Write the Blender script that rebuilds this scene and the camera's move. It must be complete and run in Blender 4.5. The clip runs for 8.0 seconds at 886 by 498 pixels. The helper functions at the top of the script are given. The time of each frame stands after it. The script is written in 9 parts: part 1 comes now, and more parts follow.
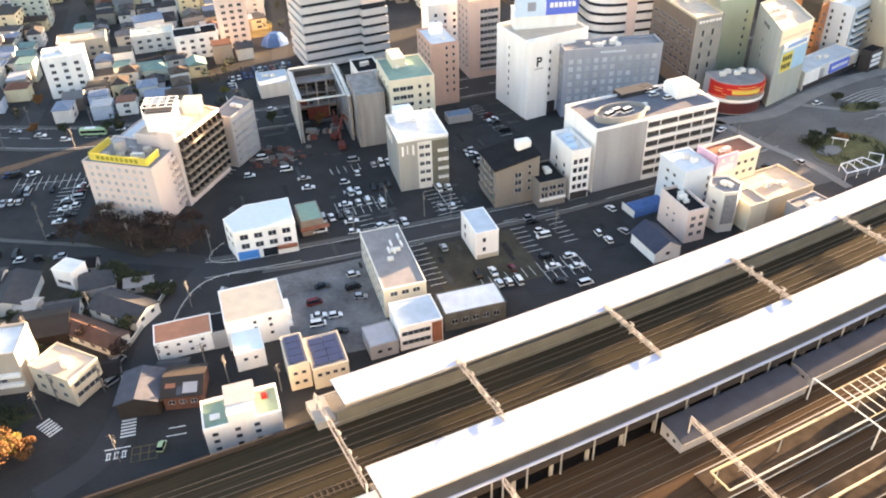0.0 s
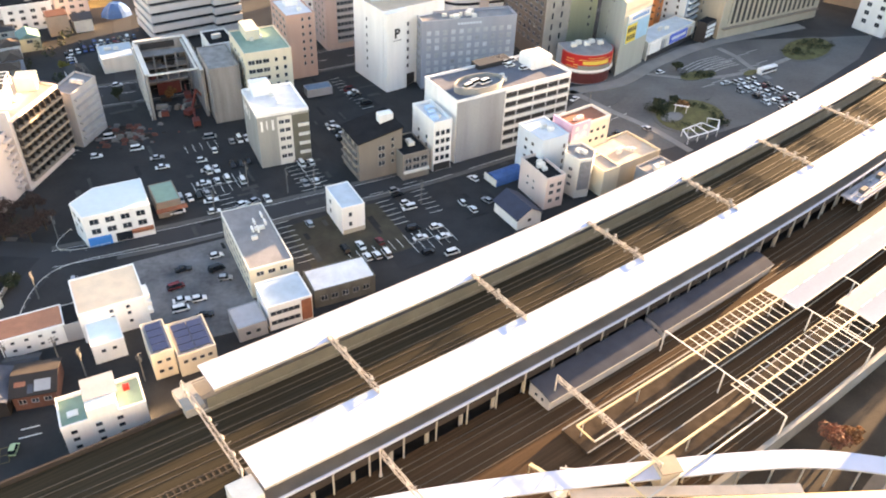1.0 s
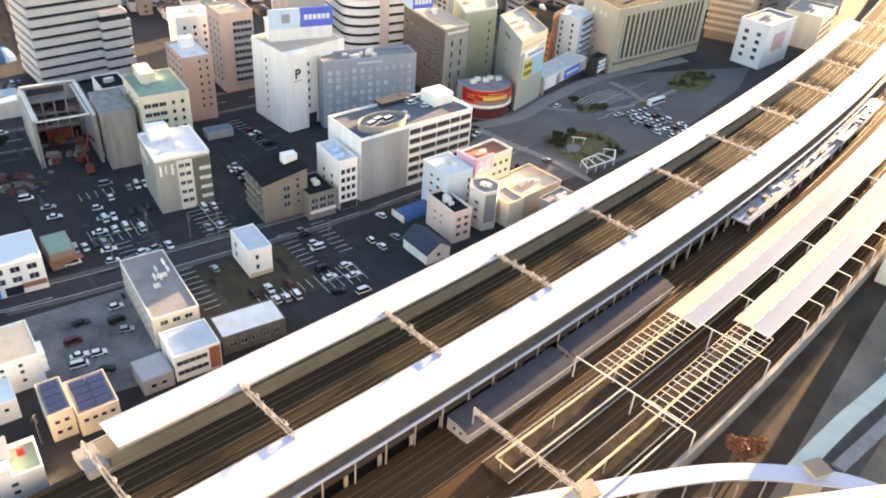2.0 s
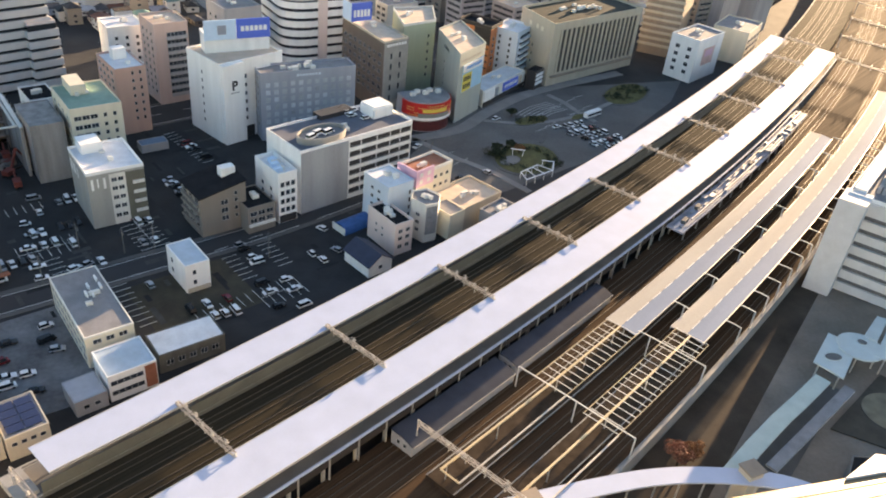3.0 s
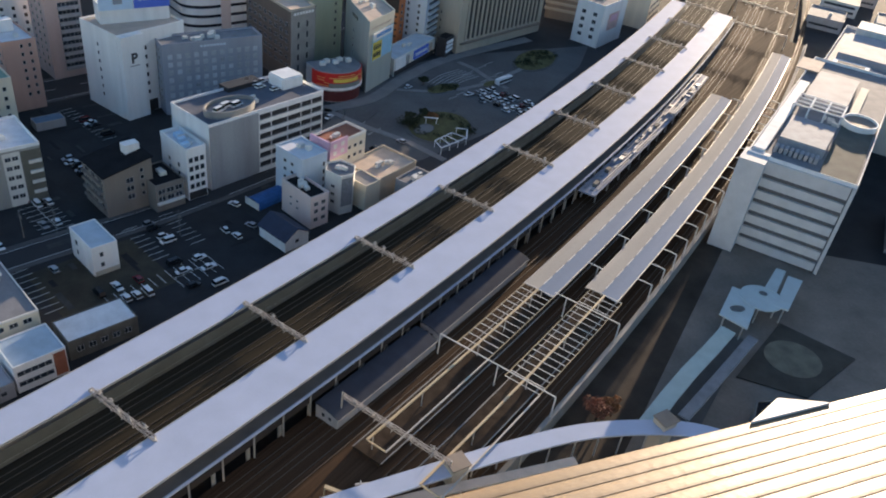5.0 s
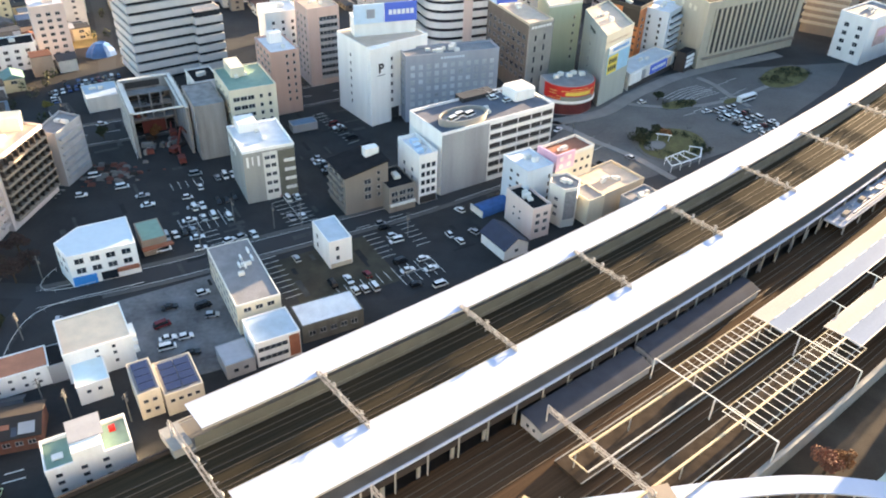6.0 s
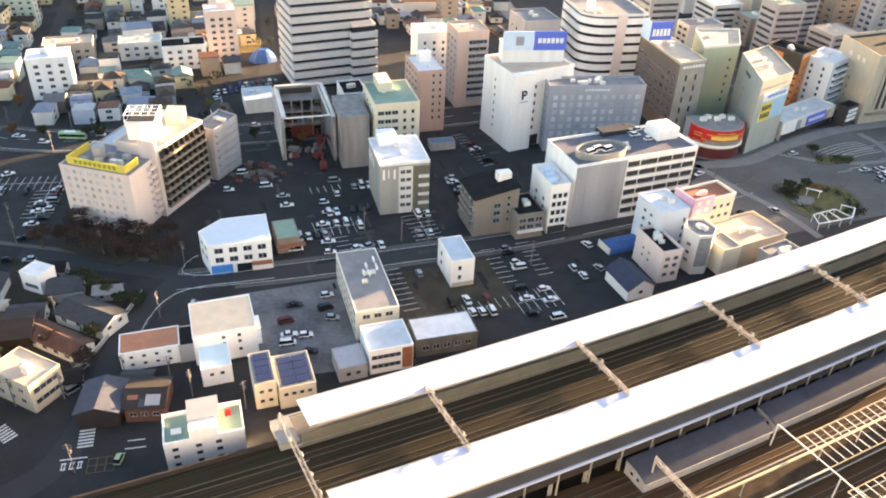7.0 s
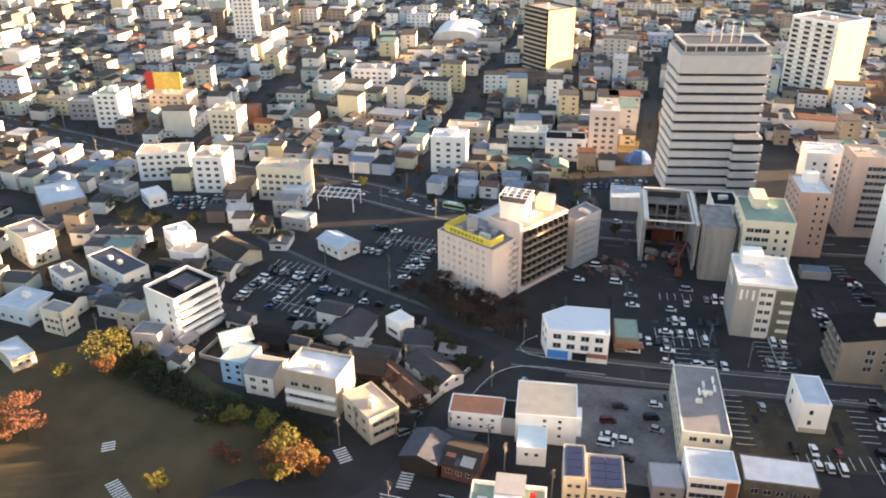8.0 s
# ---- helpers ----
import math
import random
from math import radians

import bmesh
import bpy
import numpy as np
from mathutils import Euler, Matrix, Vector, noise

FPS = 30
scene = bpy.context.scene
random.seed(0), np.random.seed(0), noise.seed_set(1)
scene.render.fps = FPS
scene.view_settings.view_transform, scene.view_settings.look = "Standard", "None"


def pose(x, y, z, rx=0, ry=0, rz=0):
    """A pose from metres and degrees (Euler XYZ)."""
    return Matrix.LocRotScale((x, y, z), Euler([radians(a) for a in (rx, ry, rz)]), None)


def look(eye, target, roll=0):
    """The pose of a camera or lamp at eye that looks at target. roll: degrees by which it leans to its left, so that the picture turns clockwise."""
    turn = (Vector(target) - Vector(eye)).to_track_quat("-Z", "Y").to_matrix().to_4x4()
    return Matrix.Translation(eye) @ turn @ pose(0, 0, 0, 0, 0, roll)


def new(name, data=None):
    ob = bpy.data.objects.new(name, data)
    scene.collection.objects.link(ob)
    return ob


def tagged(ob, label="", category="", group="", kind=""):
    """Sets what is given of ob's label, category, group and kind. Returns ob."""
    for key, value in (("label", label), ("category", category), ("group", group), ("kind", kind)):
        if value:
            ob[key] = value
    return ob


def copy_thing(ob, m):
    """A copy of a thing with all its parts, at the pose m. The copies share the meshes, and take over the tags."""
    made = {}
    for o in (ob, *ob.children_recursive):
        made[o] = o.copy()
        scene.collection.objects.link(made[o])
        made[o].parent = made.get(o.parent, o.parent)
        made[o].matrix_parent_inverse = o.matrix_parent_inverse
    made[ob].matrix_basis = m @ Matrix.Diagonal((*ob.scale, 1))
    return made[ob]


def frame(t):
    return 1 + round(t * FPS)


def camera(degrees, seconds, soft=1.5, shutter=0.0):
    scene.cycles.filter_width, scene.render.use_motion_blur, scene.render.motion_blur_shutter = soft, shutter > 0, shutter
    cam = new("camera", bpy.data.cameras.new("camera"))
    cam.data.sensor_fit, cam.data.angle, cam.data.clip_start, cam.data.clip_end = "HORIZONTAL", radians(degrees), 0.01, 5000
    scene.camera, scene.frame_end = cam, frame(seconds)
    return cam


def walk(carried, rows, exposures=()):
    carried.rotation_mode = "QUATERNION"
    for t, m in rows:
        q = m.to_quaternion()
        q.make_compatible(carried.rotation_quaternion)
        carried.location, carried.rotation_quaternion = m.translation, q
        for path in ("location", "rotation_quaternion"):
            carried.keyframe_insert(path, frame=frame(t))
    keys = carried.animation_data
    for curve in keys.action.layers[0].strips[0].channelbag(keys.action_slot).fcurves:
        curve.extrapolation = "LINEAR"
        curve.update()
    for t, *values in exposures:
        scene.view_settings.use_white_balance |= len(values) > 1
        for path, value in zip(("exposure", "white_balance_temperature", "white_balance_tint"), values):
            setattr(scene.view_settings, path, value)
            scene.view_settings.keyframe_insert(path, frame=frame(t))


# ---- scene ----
# A station quarter seen from a high tower window; the camera turns where it stands.
EYE = (0.0, 0.0, 138.0)
cam = camera(59.15, 8.0, soft=1.95)
# seconds, yaw to the left of +y, pitch up, roll, in degrees
TURNS = [
    (0.0, 6.57, -35.39, -1.92),
    (0.3, 3.22, -36.83, -1.40),
    (0.5, 1.01, -37.54, -1.55),
    (0.8, -2.43, -38.33, 0.21),
    (1.0, -5.51, -37.28, 2.62),
    (1.2, -8.57, -36.48, 3.40),
    (1.5, -11.12, -35.49, 3.24),
    (1.7, -12.16, -34.55, 3.84),
    (2.8, -16.94, -33.66, 5.60),
    (3.0, -18.41, -32.93, 6.51),
    (3.5, -21.58, -33.44, 8.34),
    (3.8, -20.67, -35.90, 8.16),
    (4.0, -22.13, -36.52, 7.62),
    (4.2, -24.88, -37.14, 7.54),
    (5.3, -25.81, -33.83, 8.27),
    (5.5, -20.77, -34.79, 8.09),
    (5.7, -14.51, -35.70, 5.41),
    (5.8, -10.98, -35.74, 3.27),
    (6.0, -6.52, -34.90, 2.04),
    (6.2, -3.85, -34.64, 2.13),
    (6.5, -1.22, -34.30, 2.38),
    (7.0, 4.45, -33.44, 2.70),
    (7.2, 10.48, -32.04, 0.65),
    (7.3, 13.56, -31.12, 0.40),
    (7.5, 19.42, -29.17, 0.86),
    (7.7, 24.40, -28.78, 1.49),
    (8.0, 33.43, -26.80, -0.52),
]


def aim(yaw, pitch, roll):
    a, p = radians(yaw), radians(pitch)
    ahead = Vector((-math.sin(a) * math.cos(p), math.cos(a) * math.cos(p), math.sin(p)))
    return look(EYE, Vector(EYE) + ahead, roll)


walk(cam, [(t, aim(y, p, r)) for t, y, p, r in TURNS], exposures=[
    (0.0, 3.0, 8500, 23), (1.5, 2.92, 8500, 23), (2.8, 2.15, 7530, 18), (3.5, 1.66, 7030, 17),
    (3.8, 1.56, 6650, 15), (4.2, 1.55, 6150, 13), (5.3, 0.95, 5900, 16), (5.5, 1.0, 5950, 16), (5.7, 1.55, 6050, 14), (5.85, 2.15, 6400, 14), (6.0, 2.62, 7000, 14), (6.2, 2.87, 7650, 18), (6.5, 3.0, 8250, 21),
    (7.0, 2.78, 8400, 22), (7.5, 2.66, 8500, 23), (8.0, 2.42, 8600, 24)])

# ---- light: a low winter sun ahead and to the right, under a clear sky ----
SUN_AZ, SUN_EL = 39.8, 5.9
world = bpy.data.worlds.new("world")
scene.world = world
world.use_nodes = True
sky = world.node_tree.nodes.new("ShaderNodeTexSky")
sky.sky_type, sky.sun_disc = "NISHITA", False
sky.ozone_density = 2.2
sky.sun_elevation, sky.sun_rotation = radians(SUN_EL), radians(90 - SUN_AZ)
bg = world.node_tree.nodes["Background"]
bg.inputs["Strength"].default_value = 0.15
world.node_tree.links.new(sky.outputs["Color"], bg.inputs["Color"])
lamp = bpy.data.lights.new("sun", "SUN")
lamp.energy, lamp.angle, lamp.color = 7.4, radians(0.6), (1.0, 0.76, 0.48)
sun = new("sun", lamp)
a, e = radians(SUN_AZ), radians(SUN_EL)
sun.matrix_world = look((600 * math.cos(a) * math.cos(e), 600 * math.sin(a) * math.cos(e), 600 * math.sin(e)), (0, 0, 0))


# ---- materials ----
def mat(name, col, rough=0.75, metal=0.0, var=0.18, scale=0.5, fine=6.0, bump=0.15, rand=0.0, streak=None, island=0.0, hue=None, spec=0.4):
    """A weathered surface: broad stains and fine grain over a base colour; rand: change from piece to piece."""
    m = bpy.data.materials.new(name)
    m.use_nodes = True
    nt = m.node_tree
    bsdf = nt.nodes["Principled BSDF"]
    bsdf.inputs["Roughness"].default_value = rough
    bsdf.inputs["Metallic"].default_value = metal
    bsdf.inputs["Specular IOR Level"].default_value = spec
    geo = nt.nodes.new("ShaderNodeNewGeometry")
    pos = geo.outputs["Position"]
    if streak:
        mp = nt.nodes.new("ShaderNodeMapping")
        mp.inputs["Scale"].default_value = streak[:3]
        if len(streak) > 3:
            mp.vector_type = "TEXTURE"
            mp.inputs["Scale"].default_value = [1 / v for v in streak[:3]]
            mp.inputs["Rotation"].default_value = (0, 0, radians(streak[3]))
        nt.links.new(pos, mp.inputs["Vector"])
        pos = mp.outputs["Vector"]
    n1 = nt.nodes.new("ShaderNodeTexNoise")
    n1.inputs["Scale"].default_value, n1.inputs["Detail"].default_value = scale, 5.0
    n2 = nt.nodes.new("ShaderNodeTexNoise")
    n2.inputs["Scale"].default_value, n2.inputs["Detail"].default_value = fine, 3.0
    nt.links.new(pos, n1.inputs["Vector"])
    nt.links.new(geo.outputs["Position"], n2.inputs["Vector"])

    def math_node(op, a, b):
        k = nt.nodes.new("ShaderNodeMath")
        k.operation = op
        for i, v in enumerate((a, b)):
            if isinstance(v, (int, float)):
                k.inputs[i].default_value = v
            else:
                nt.links.new(v, k.inputs[i])
        return k.outputs[0]

    v = math_node("ADD", math_node("MULTIPLY", n1.outputs["Fac"], 2.6 * var), math_node("MULTIPLY", n2.outputs["Fac"], 0.9 * var))
    v = math_node("ADD", v, 1.0 - 1.75 * var)
    if rand:
        info = nt.nodes.new("ShaderNodeObjectInfo")
        v = math_node("MULTIPLY", v, math_node("ADD", math_node("MULTIPLY", info.outputs["Random"], 2 * rand), 1 - rand))
    if island:
        v = math_node("MULTIPLY", v, math_node("ADD", math_node("MULTIPLY", geo.outputs["Random Per Island"], 2 * island), 1 - island))
    if hue:
        src = nt.nodes.new("ShaderNodeObjectInfo").outputs["Random"] if hue[0] == "object" else geo.outputs["Random Per Island"]
        ramp = nt.nodes.new("ShaderNodeValToRGB")
        ramp.color_ramp.interpolation = "CONSTANT"
        cols = hue[1]
        for i, c in enumerate(cols):
            el = ramp.color_ramp.elements[i] if i < 2 else ramp.color_ramp.elements.new(i / len(cols))
            el.position, el.color = i / len(cols), (*c, 1)
        nt.links.new(src, ramp.inputs["Fac"])
        base = ramp.outputs["Color"]
    else:
        rgb = nt.nodes.new("ShaderNodeRGB")
        rgb.outputs[0].default_value = (*col, 1)
        base = rgb.outputs[0]
    mix = nt.nodes.new("ShaderNodeVectorMath")
    mix.operation = "SCALE"
    nt.links.new(base, mix.inputs[0])
    nt.links.new(v, mix.inputs["Scale"])
    nt.links.new(mix.outputs[0], bsdf.inputs["Base Color"])
    if bump:
        b = nt.nodes.new("ShaderNodeBump")
        b.inputs["Strength"].default_value, b.inputs["Distance"].default_value = bump, 0.05
        nt.links.new(n2.outputs["Fac"], b.inputs["Height"])
        nt.links.new(b.outputs["Normal"], bsdf.inputs["Normal"])
    return m


def pick(name, cols, src="object", **k):
    return mat(name, cols[0], hue=(src, cols), **k)


UP = (1.0, 1.0, 0.12)
asphalt = mat("asphalt", (0.026, 0.026, 0.027), 0.9, var=0.50, scale=0.10, fine=0.9)
lot_asphalt = mat("lot_asphalt", (0.023, 0.024, 0.026), 0.9, var=0.50, scale=0.16, fine=1.2)
worn_asphalt = mat("worn_asphalt", (0.14, 0.14, 0.145), 0.9, var=0.85, scale=0.11, fine=0.8)
pavement_m = mat("pavement", (0.095, 0.093, 0.090), 0.85, var=0.25, scale=0.2, fine=3)
dirt = mat("dirt", (0.040, 0.034, 0.026), 0.95, var=0.5, scale=0.12, fine=2)
park_earth = mat("park_earth", (0.080, 0.058, 0.028), 0.95, var=0.7, scale=0.06, fine=2, bump=0.4)
olive_grass = mat("olive_grass", (0.105, 0.098, 0.036), 0.95, var=0.55, scale=0.25, fine=4, bump=0.5)
gantry_steel = mat("weathered_gantry_steel", (0.36, 0.335, 0.31), 0.6, metal=0.2, var=0.45, scale=0.8, fine=4)
insulator_m = mat("insulator_glaze", (0.42, 0.40, 0.37), 0.35, var=0.6, scale=1.6, fine=5)
grass_m = mat("grass", (0.055, 0.062, 0.028), 0.95, var=0.5, scale=0.15, fine=4, bump=0.5)
white_line = mat("road_paint", (0.62, 0.62, 0.60), 0.7, var=0.25, scale=0.8, fine=5)
yellow_line = mat("yellow_paint", (0.13, 0.10, 0.045), 0.7, var=0.2)
concrete = mat("concrete", (0.30, 0.29, 0.27), 0.85, var=0.25, scale=0.25, fine=3)
dark_concrete = mat("dark_concrete", (0.15, 0.145, 0.14), 0.9, var=0.3, scale=0.2)
ballast = mat("ballast", (0.062, 0.040, 0.025), 0.95, var=0.62, scale=0.30, fine=5, spec=0.05, streak=(0.05, 5.0, 1, 33), bump=0.6)
slab_bed = mat("slab_bed", (0.034, 0.029, 0.020), 0.95, var=0.62, scale=0.35, fine=5, spec=0.05, streak=(0.05, 5.0, 1, 32), bump=0.4)
worn_platform = mat("worn_platform", (0.050, 0.037, 0.027), 0.95, var=0.6, scale=0.4, fine=5, spec=0.05, bump=0.7)
yard_earth = mat("yard_earth", (0.062, 0.051, 0.040), 0.95, var=0.55, scale=0.10, fine=2.5, spec=0.1, bump=0.5)
rail_m = mat("rail_steel", (0.115, 0.092, 0.07), 0.6, metal=0.3, var=0.2)
sleeper_m = mat("sleeper", (0.070, 0.052, 0.037), 0.9, var=0.3, scale=0.7)
canopy_m = mat("canopy_sheet", (0.425, 0.485, 0.625), 0.7, spec=0.15, var=0.09, scale=0.15, fine=2.5)
# Faded sheet; warm sun and bluish shade of the slopes sit in the colour.
canopy_shade_gray = mat("canopy_shade_gray", (0.25, 0.30, 0.38), 0.85, spec=0.08, var=0.22, scale=0.12, fine=2, streak=(0.15, 1, 1, 36))
canopy_sun_pale = mat("canopy_sun_pale", (0.425, 0.395, 0.345), 0.85, spec=0.08, var=0.22, scale=0.12, fine=2, streak=(0.15, 1, 1, 36))
steel = mat("galvanised_steel", (0.50, 0.48, 0.45), 0.5, metal=0.3, var=0.2, scale=1.0)
warm_steel = mat("painted_beam", (0.55, 0.44, 0.27), 0.5, var=0.2, scale=0.6)
dark_steel = mat("dark_steel", (0.10, 0.10, 0.105), 0.6, metal=0.3, var=0.2)
white_wall = mat("white_wall", (0.80, 0.80, 0.79), 0.8, var=0.15, scale=0.3, fine=2, streak=UP)
offwhite = mat("offwhite_wall", (0.67, 0.66, 0.62), 0.8, var=0.18, scale=0.3, fine=2, streak=UP)
pink_white = mat("pink_white_tile", (0.68, 0.57, 0.53), 0.75, var=0.10, scale=0.3, fine=2, streak=UP)
gray_wall = mat("gray_wall", (0.34, 0.34, 0.35), 0.8, var=0.16, scale=0.3, fine=2, streak=UP)
blue_gray = mat("blue_gray_tile", (0.31, 0.33, 0.38), 0.7, var=0.14, scale=0.3, fine=2, streak=UP)
pale_blue = mat("pale_blue_wall", (0.58, 0.65, 0.72), 0.75, var=0.10, scale=0.3, fine=2, streak=UP)
beige_wall = mat("beige_wall", (0.46, 0.41, 0.33), 0.8, var=0.14, scale=0.3, fine=2, streak=UP)
cream_wall = mat("cream_wall", (0.66, 0.61, 0.49), 0.8, var=0.12, scale=0.3, fine=2, streak=UP)
dull_cream = mat("dull_cream_wall", (0.50, 0.465, 0.39), 0.8, var=0.22, scale=0.3, fine=2, streak=UP)
brown_wall = mat("brown_tile", (0.25, 0.205, 0.165), 0.75, var=0.18, scale=0.3, fine=2, streak=UP)
dark_brown = mat("dark_brown", (0.034, 0.027, 0.024), 0.9, var=0.3, scale=0.3, fine=3)
black_wall = mat("black_cladding", (0.035, 0.033, 0.034), 0.6, var=0.2)
orange_wall = mat("orange_tile", (0.55, 0.20, 0.08), 0.75, var=0.15, streak=UP)
salmon_wall = mat("salmon_tile", (0.52, 0.345, 0.285), 0.75, var=0.12, scale=0.3, fine=2, streak=UP)
green_wall = mat("pale_green_wall", (0.36, 0.41, 0.31), 0.75, var=0.10, scale=0.3, fine=2, streak=UP)
graygreen = mat("gray_green_wall", (0.36, 0.39, 0.36), 0.75, var=0.10, scale=0.3, fine=2, streak=UP)
olive_gray = mat("olive_gray_wall", (0.33, 0.33, 0.31), 0.8, var=0.18, scale=0.3, fine=2, streak=UP)
roof_gray = mat("roof_membrane", (0.22, 0.22, 0.23), 0.85, var=0.30, scale=0.25, fine=2)
roof_dark = mat("dark_roof", (0.018, 0.018, 0.020), 0.95, var=0.35, scale=0.3, fine=2, spec=0.1)
roof_white = mat("white_roof", (0.70, 0.71, 0.73), 0.7, var=0.22, scale=0.3, fine=2)
roof_blue = mat("pale_blue_roof", (0.40, 0.49, 0.57), 0.6, var=0.20, scale=0.3, fine=2)
roof_green = mat("green_roof", (0.20, 0.31, 0.255), 0.8, var=0.22, scale=0.3, fine=2)
roof_tan = mat("tan_roof", (0.58, 0.46, 0.36), 0.85, var=0.20, scale=0.3, fine=2)
roof_red = mat("rust_roof", (0.32, 0.12, 0.07), 0.8, var=0.25, scale=0.4, fine=3)
roof_navy = mat("navy_roof", (0.030, 0.038, 0.068), 0.6, var=0.2)
solar_m = mat("solar_panel", (0.022, 0.032, 0.085), 0.25, var=0.25, scale=2, spec=0.6)
taupe = mat("taupe_tile", (0.215, 0.19, 0.165), 0.75, var=0.16, scale=0.3, fine=2, streak=UP)
square_paving = mat("square_paving", (0.20, 0.195, 0.19), 0.85, var=0.25, scale=0.15, fine=2)
olive_screen = mat("olive_screen", (0.135, 0.130, 0.105), 0.85, var=0.30, scale=0.2, fine=2)
slate = mat("slate_tiles", (0.040, 0.043, 0.050), 0.8, var=0.3, scale=0.6, fine=5, bump=0.4)
pale_glass = mat("curtained_glass", (0.40, 0.43, 0.47), 0.35, var=0.3, scale=0.5, bump=0, rand=0.35)
glass_m = mat("window_glass", (0.035, 0.042, 0.052), 0.12, var=0.3, scale=0.6, bump=0, rand=0.45, spec=0.6)
frame_m = mat("window_frame", (0.42, 0.42, 0.42), 0.5, var=0.1)
red_sign = mat("red_sign", (0.50, 0.022, 0.018), 0.5, var=0.12)
yellow_sign = mat("yellow_sign", (0.70, 0.56, 0.10), 0.5, var=0.10)
blue_sign = mat("blue_sign", (0.09, 0.16, 0.62), 0.5, var=0.08)
bright_blue = mat("bright_blue", (0.03, 0.25, 0.62), 0.5, var=0.12)
pale_sign = mat("pale_sign", (0.55, 0.70, 0.85), 0.5, var=0.08)
pink_sign = mat("pink_sign", (0.66, 0.42, 0.54), 0.6, var=0.10)
tarp = mat("blue_tarpaulin", (0.03, 0.11, 0.30), 0.6, var=0.3, scale=0.6)
teal = mat("pale_teal_roof", (0.42, 0.50, 0.47), 0.6, var=0.14, scale=0.3, fine=2)
sky_plate = mat("sky_blue_plate", (0.50, 0.57, 0.57), 0.6, var=0.12, scale=0.2, fine=2)
rib_m = mat("ribbed_cream_metal", (0.20, 0.142, 0.082), 0.5, var=0.10, scale=1.0, fine=8, streak=(0.3, 3, 3))
tyre_m = mat("tyre", (0.02, 0.02, 0.02), 0.85, var=0.2)
car_glass = mat("car_glass", (0.015, 0.018, 0.022), 0.08, var=0.1, bump=0, spec=0.7)
bark = mat("bark", (0.07, 0.05, 0.035), 0.9, var=0.3, scale=3)
LEAF = {
    "green": mat("leaf_green", (0.030, 0.037, 0.015), 0.8, var=0.4, scale=1.2, island=0.5),
    "yellow": mat("leaf_yellow", (0.155, 0.138, 0.030), 0.8, var=0.35, scale=1.2, island=0.45),
    "orange": mat("leaf_orange", (0.185, 0.085, 0.030), 0.8, var=0.35, scale=1.2, island=0.45),
    "bare brown": mat("twig_brown", (0.050, 0.030, 0.024), 0.9, var=0.4, scale=1.2, island=0.4),
    "red": mat("leaf_red", (0.18, 0.075, 0.045), 0.8, var=0.3, scale=1.2, island=0.4),
}
PAINT = {
    "white": mat("car_white", (0.78, 0.78, 0.78), 0.25, var=0.04),
    "silver": mat("car_silver", (0.42, 0.43, 0.45), 0.3, metal=0.5, var=0.06),
    "black": mat("car_black", (0.012, 0.012, 0.014), 0.2, var=0.1),
    "red": mat("car_red", (0.16, 0.02, 0.025), 0.25, var=0.1),
    "blue": mat("car_blue", (0.03, 0.07, 0.19), 0.25, var=0.1),
    "green": mat("bus_green", (0.36, 0.50, 0.30), 0.35, var=0.1),
}
HOUSE_WALLS = [(0.80, 0.79, 0.76), (0.68, 0.60, 0.42), (0.58, 0.57, 0.55), (0.66, 0.63, 0.57), (0.74, 0.74, 0.74), (0.28, 0.25, 0.21), (0.60, 0.52, 0.34), (0.66, 0.66, 0.65), (0.40, 0.46, 0.42), (0.38, 0.45, 0.55), (0.70, 0.69, 0.67), (0.32, 0.26, 0.22), (0.14, 0.12, 0.11), (0.64, 0.61, 0.56)]
HOUSE_ROOFS = [(0.028, 0.026, 0.026), (0.04, 0.038, 0.04), (0.035, 0.035, 0.04), (0.065, 0.065, 0.07), (0.045, 0.034, 0.028), (0.024, 0.024, 0.028), (0.16, 0.21, 0.29), (0.06, 0.042, 0.032), (0.13, 0.13, 0.135), (0.15, 0.06, 0.038), (0.036, 0.034, 0.036), (0.38, 0.39, 0.41), (0.13, 0.23, 0.215), (0.055, 0.057, 0.065)]
house_wall = pick("house_wall", HOUSE_WALLS, var=0.14, scale=0.4, fine=2)
house_roof = pick("house_roof_tiles", HOUSE_ROOFS, var=0.25, scale=0.6, fine=5, bump=0.4)
far_wall = pick("far_house_wall", HOUSE_WALLS, src="island", var=0.12, scale=0.3, fine=1)
far_roof = pick("far_house_roof", HOUSE_ROOFS, src="island", var=0.25, scale=0.4, fine=2)
block_wall = pick("block_wall", [(0.55, 0.52, 0.46), (0.66, 0.65, 0.62), (0.42, 0.37, 0.30), (0.63, 0.59, 0.53), (0.36, 0.36, 0.37), (0.62, 0.58, 0.48)], var=0.14, scale=0.3, fine=2)


# ---- helpers for meshes, things and parts ----
def bm_box(bm, x0, x1, y0, y1, z0, z1, mi=0, taper=0.0):
    v = [bm.verts.new(p) for p in ((x0, y0, z0), (x1, y0, z0), (x1, y1, z0), (x0, y1, z0),
                                   (x0 + taper, y0 + taper, z1), (x1 - taper, y0 + taper, z1), (x1 - taper, y1 - taper, z1), (x0 + taper, y1 - taper, z1))]
    for f in ((3, 2, 1, 0), (4, 5, 6, 7), (0, 1, 5, 4), (1, 2, 6, 5), (2, 3, 7, 6), (3, 0, 4, 7)):
        bm.faces.new([v[i] for i in f]).material_index = mi
    return v


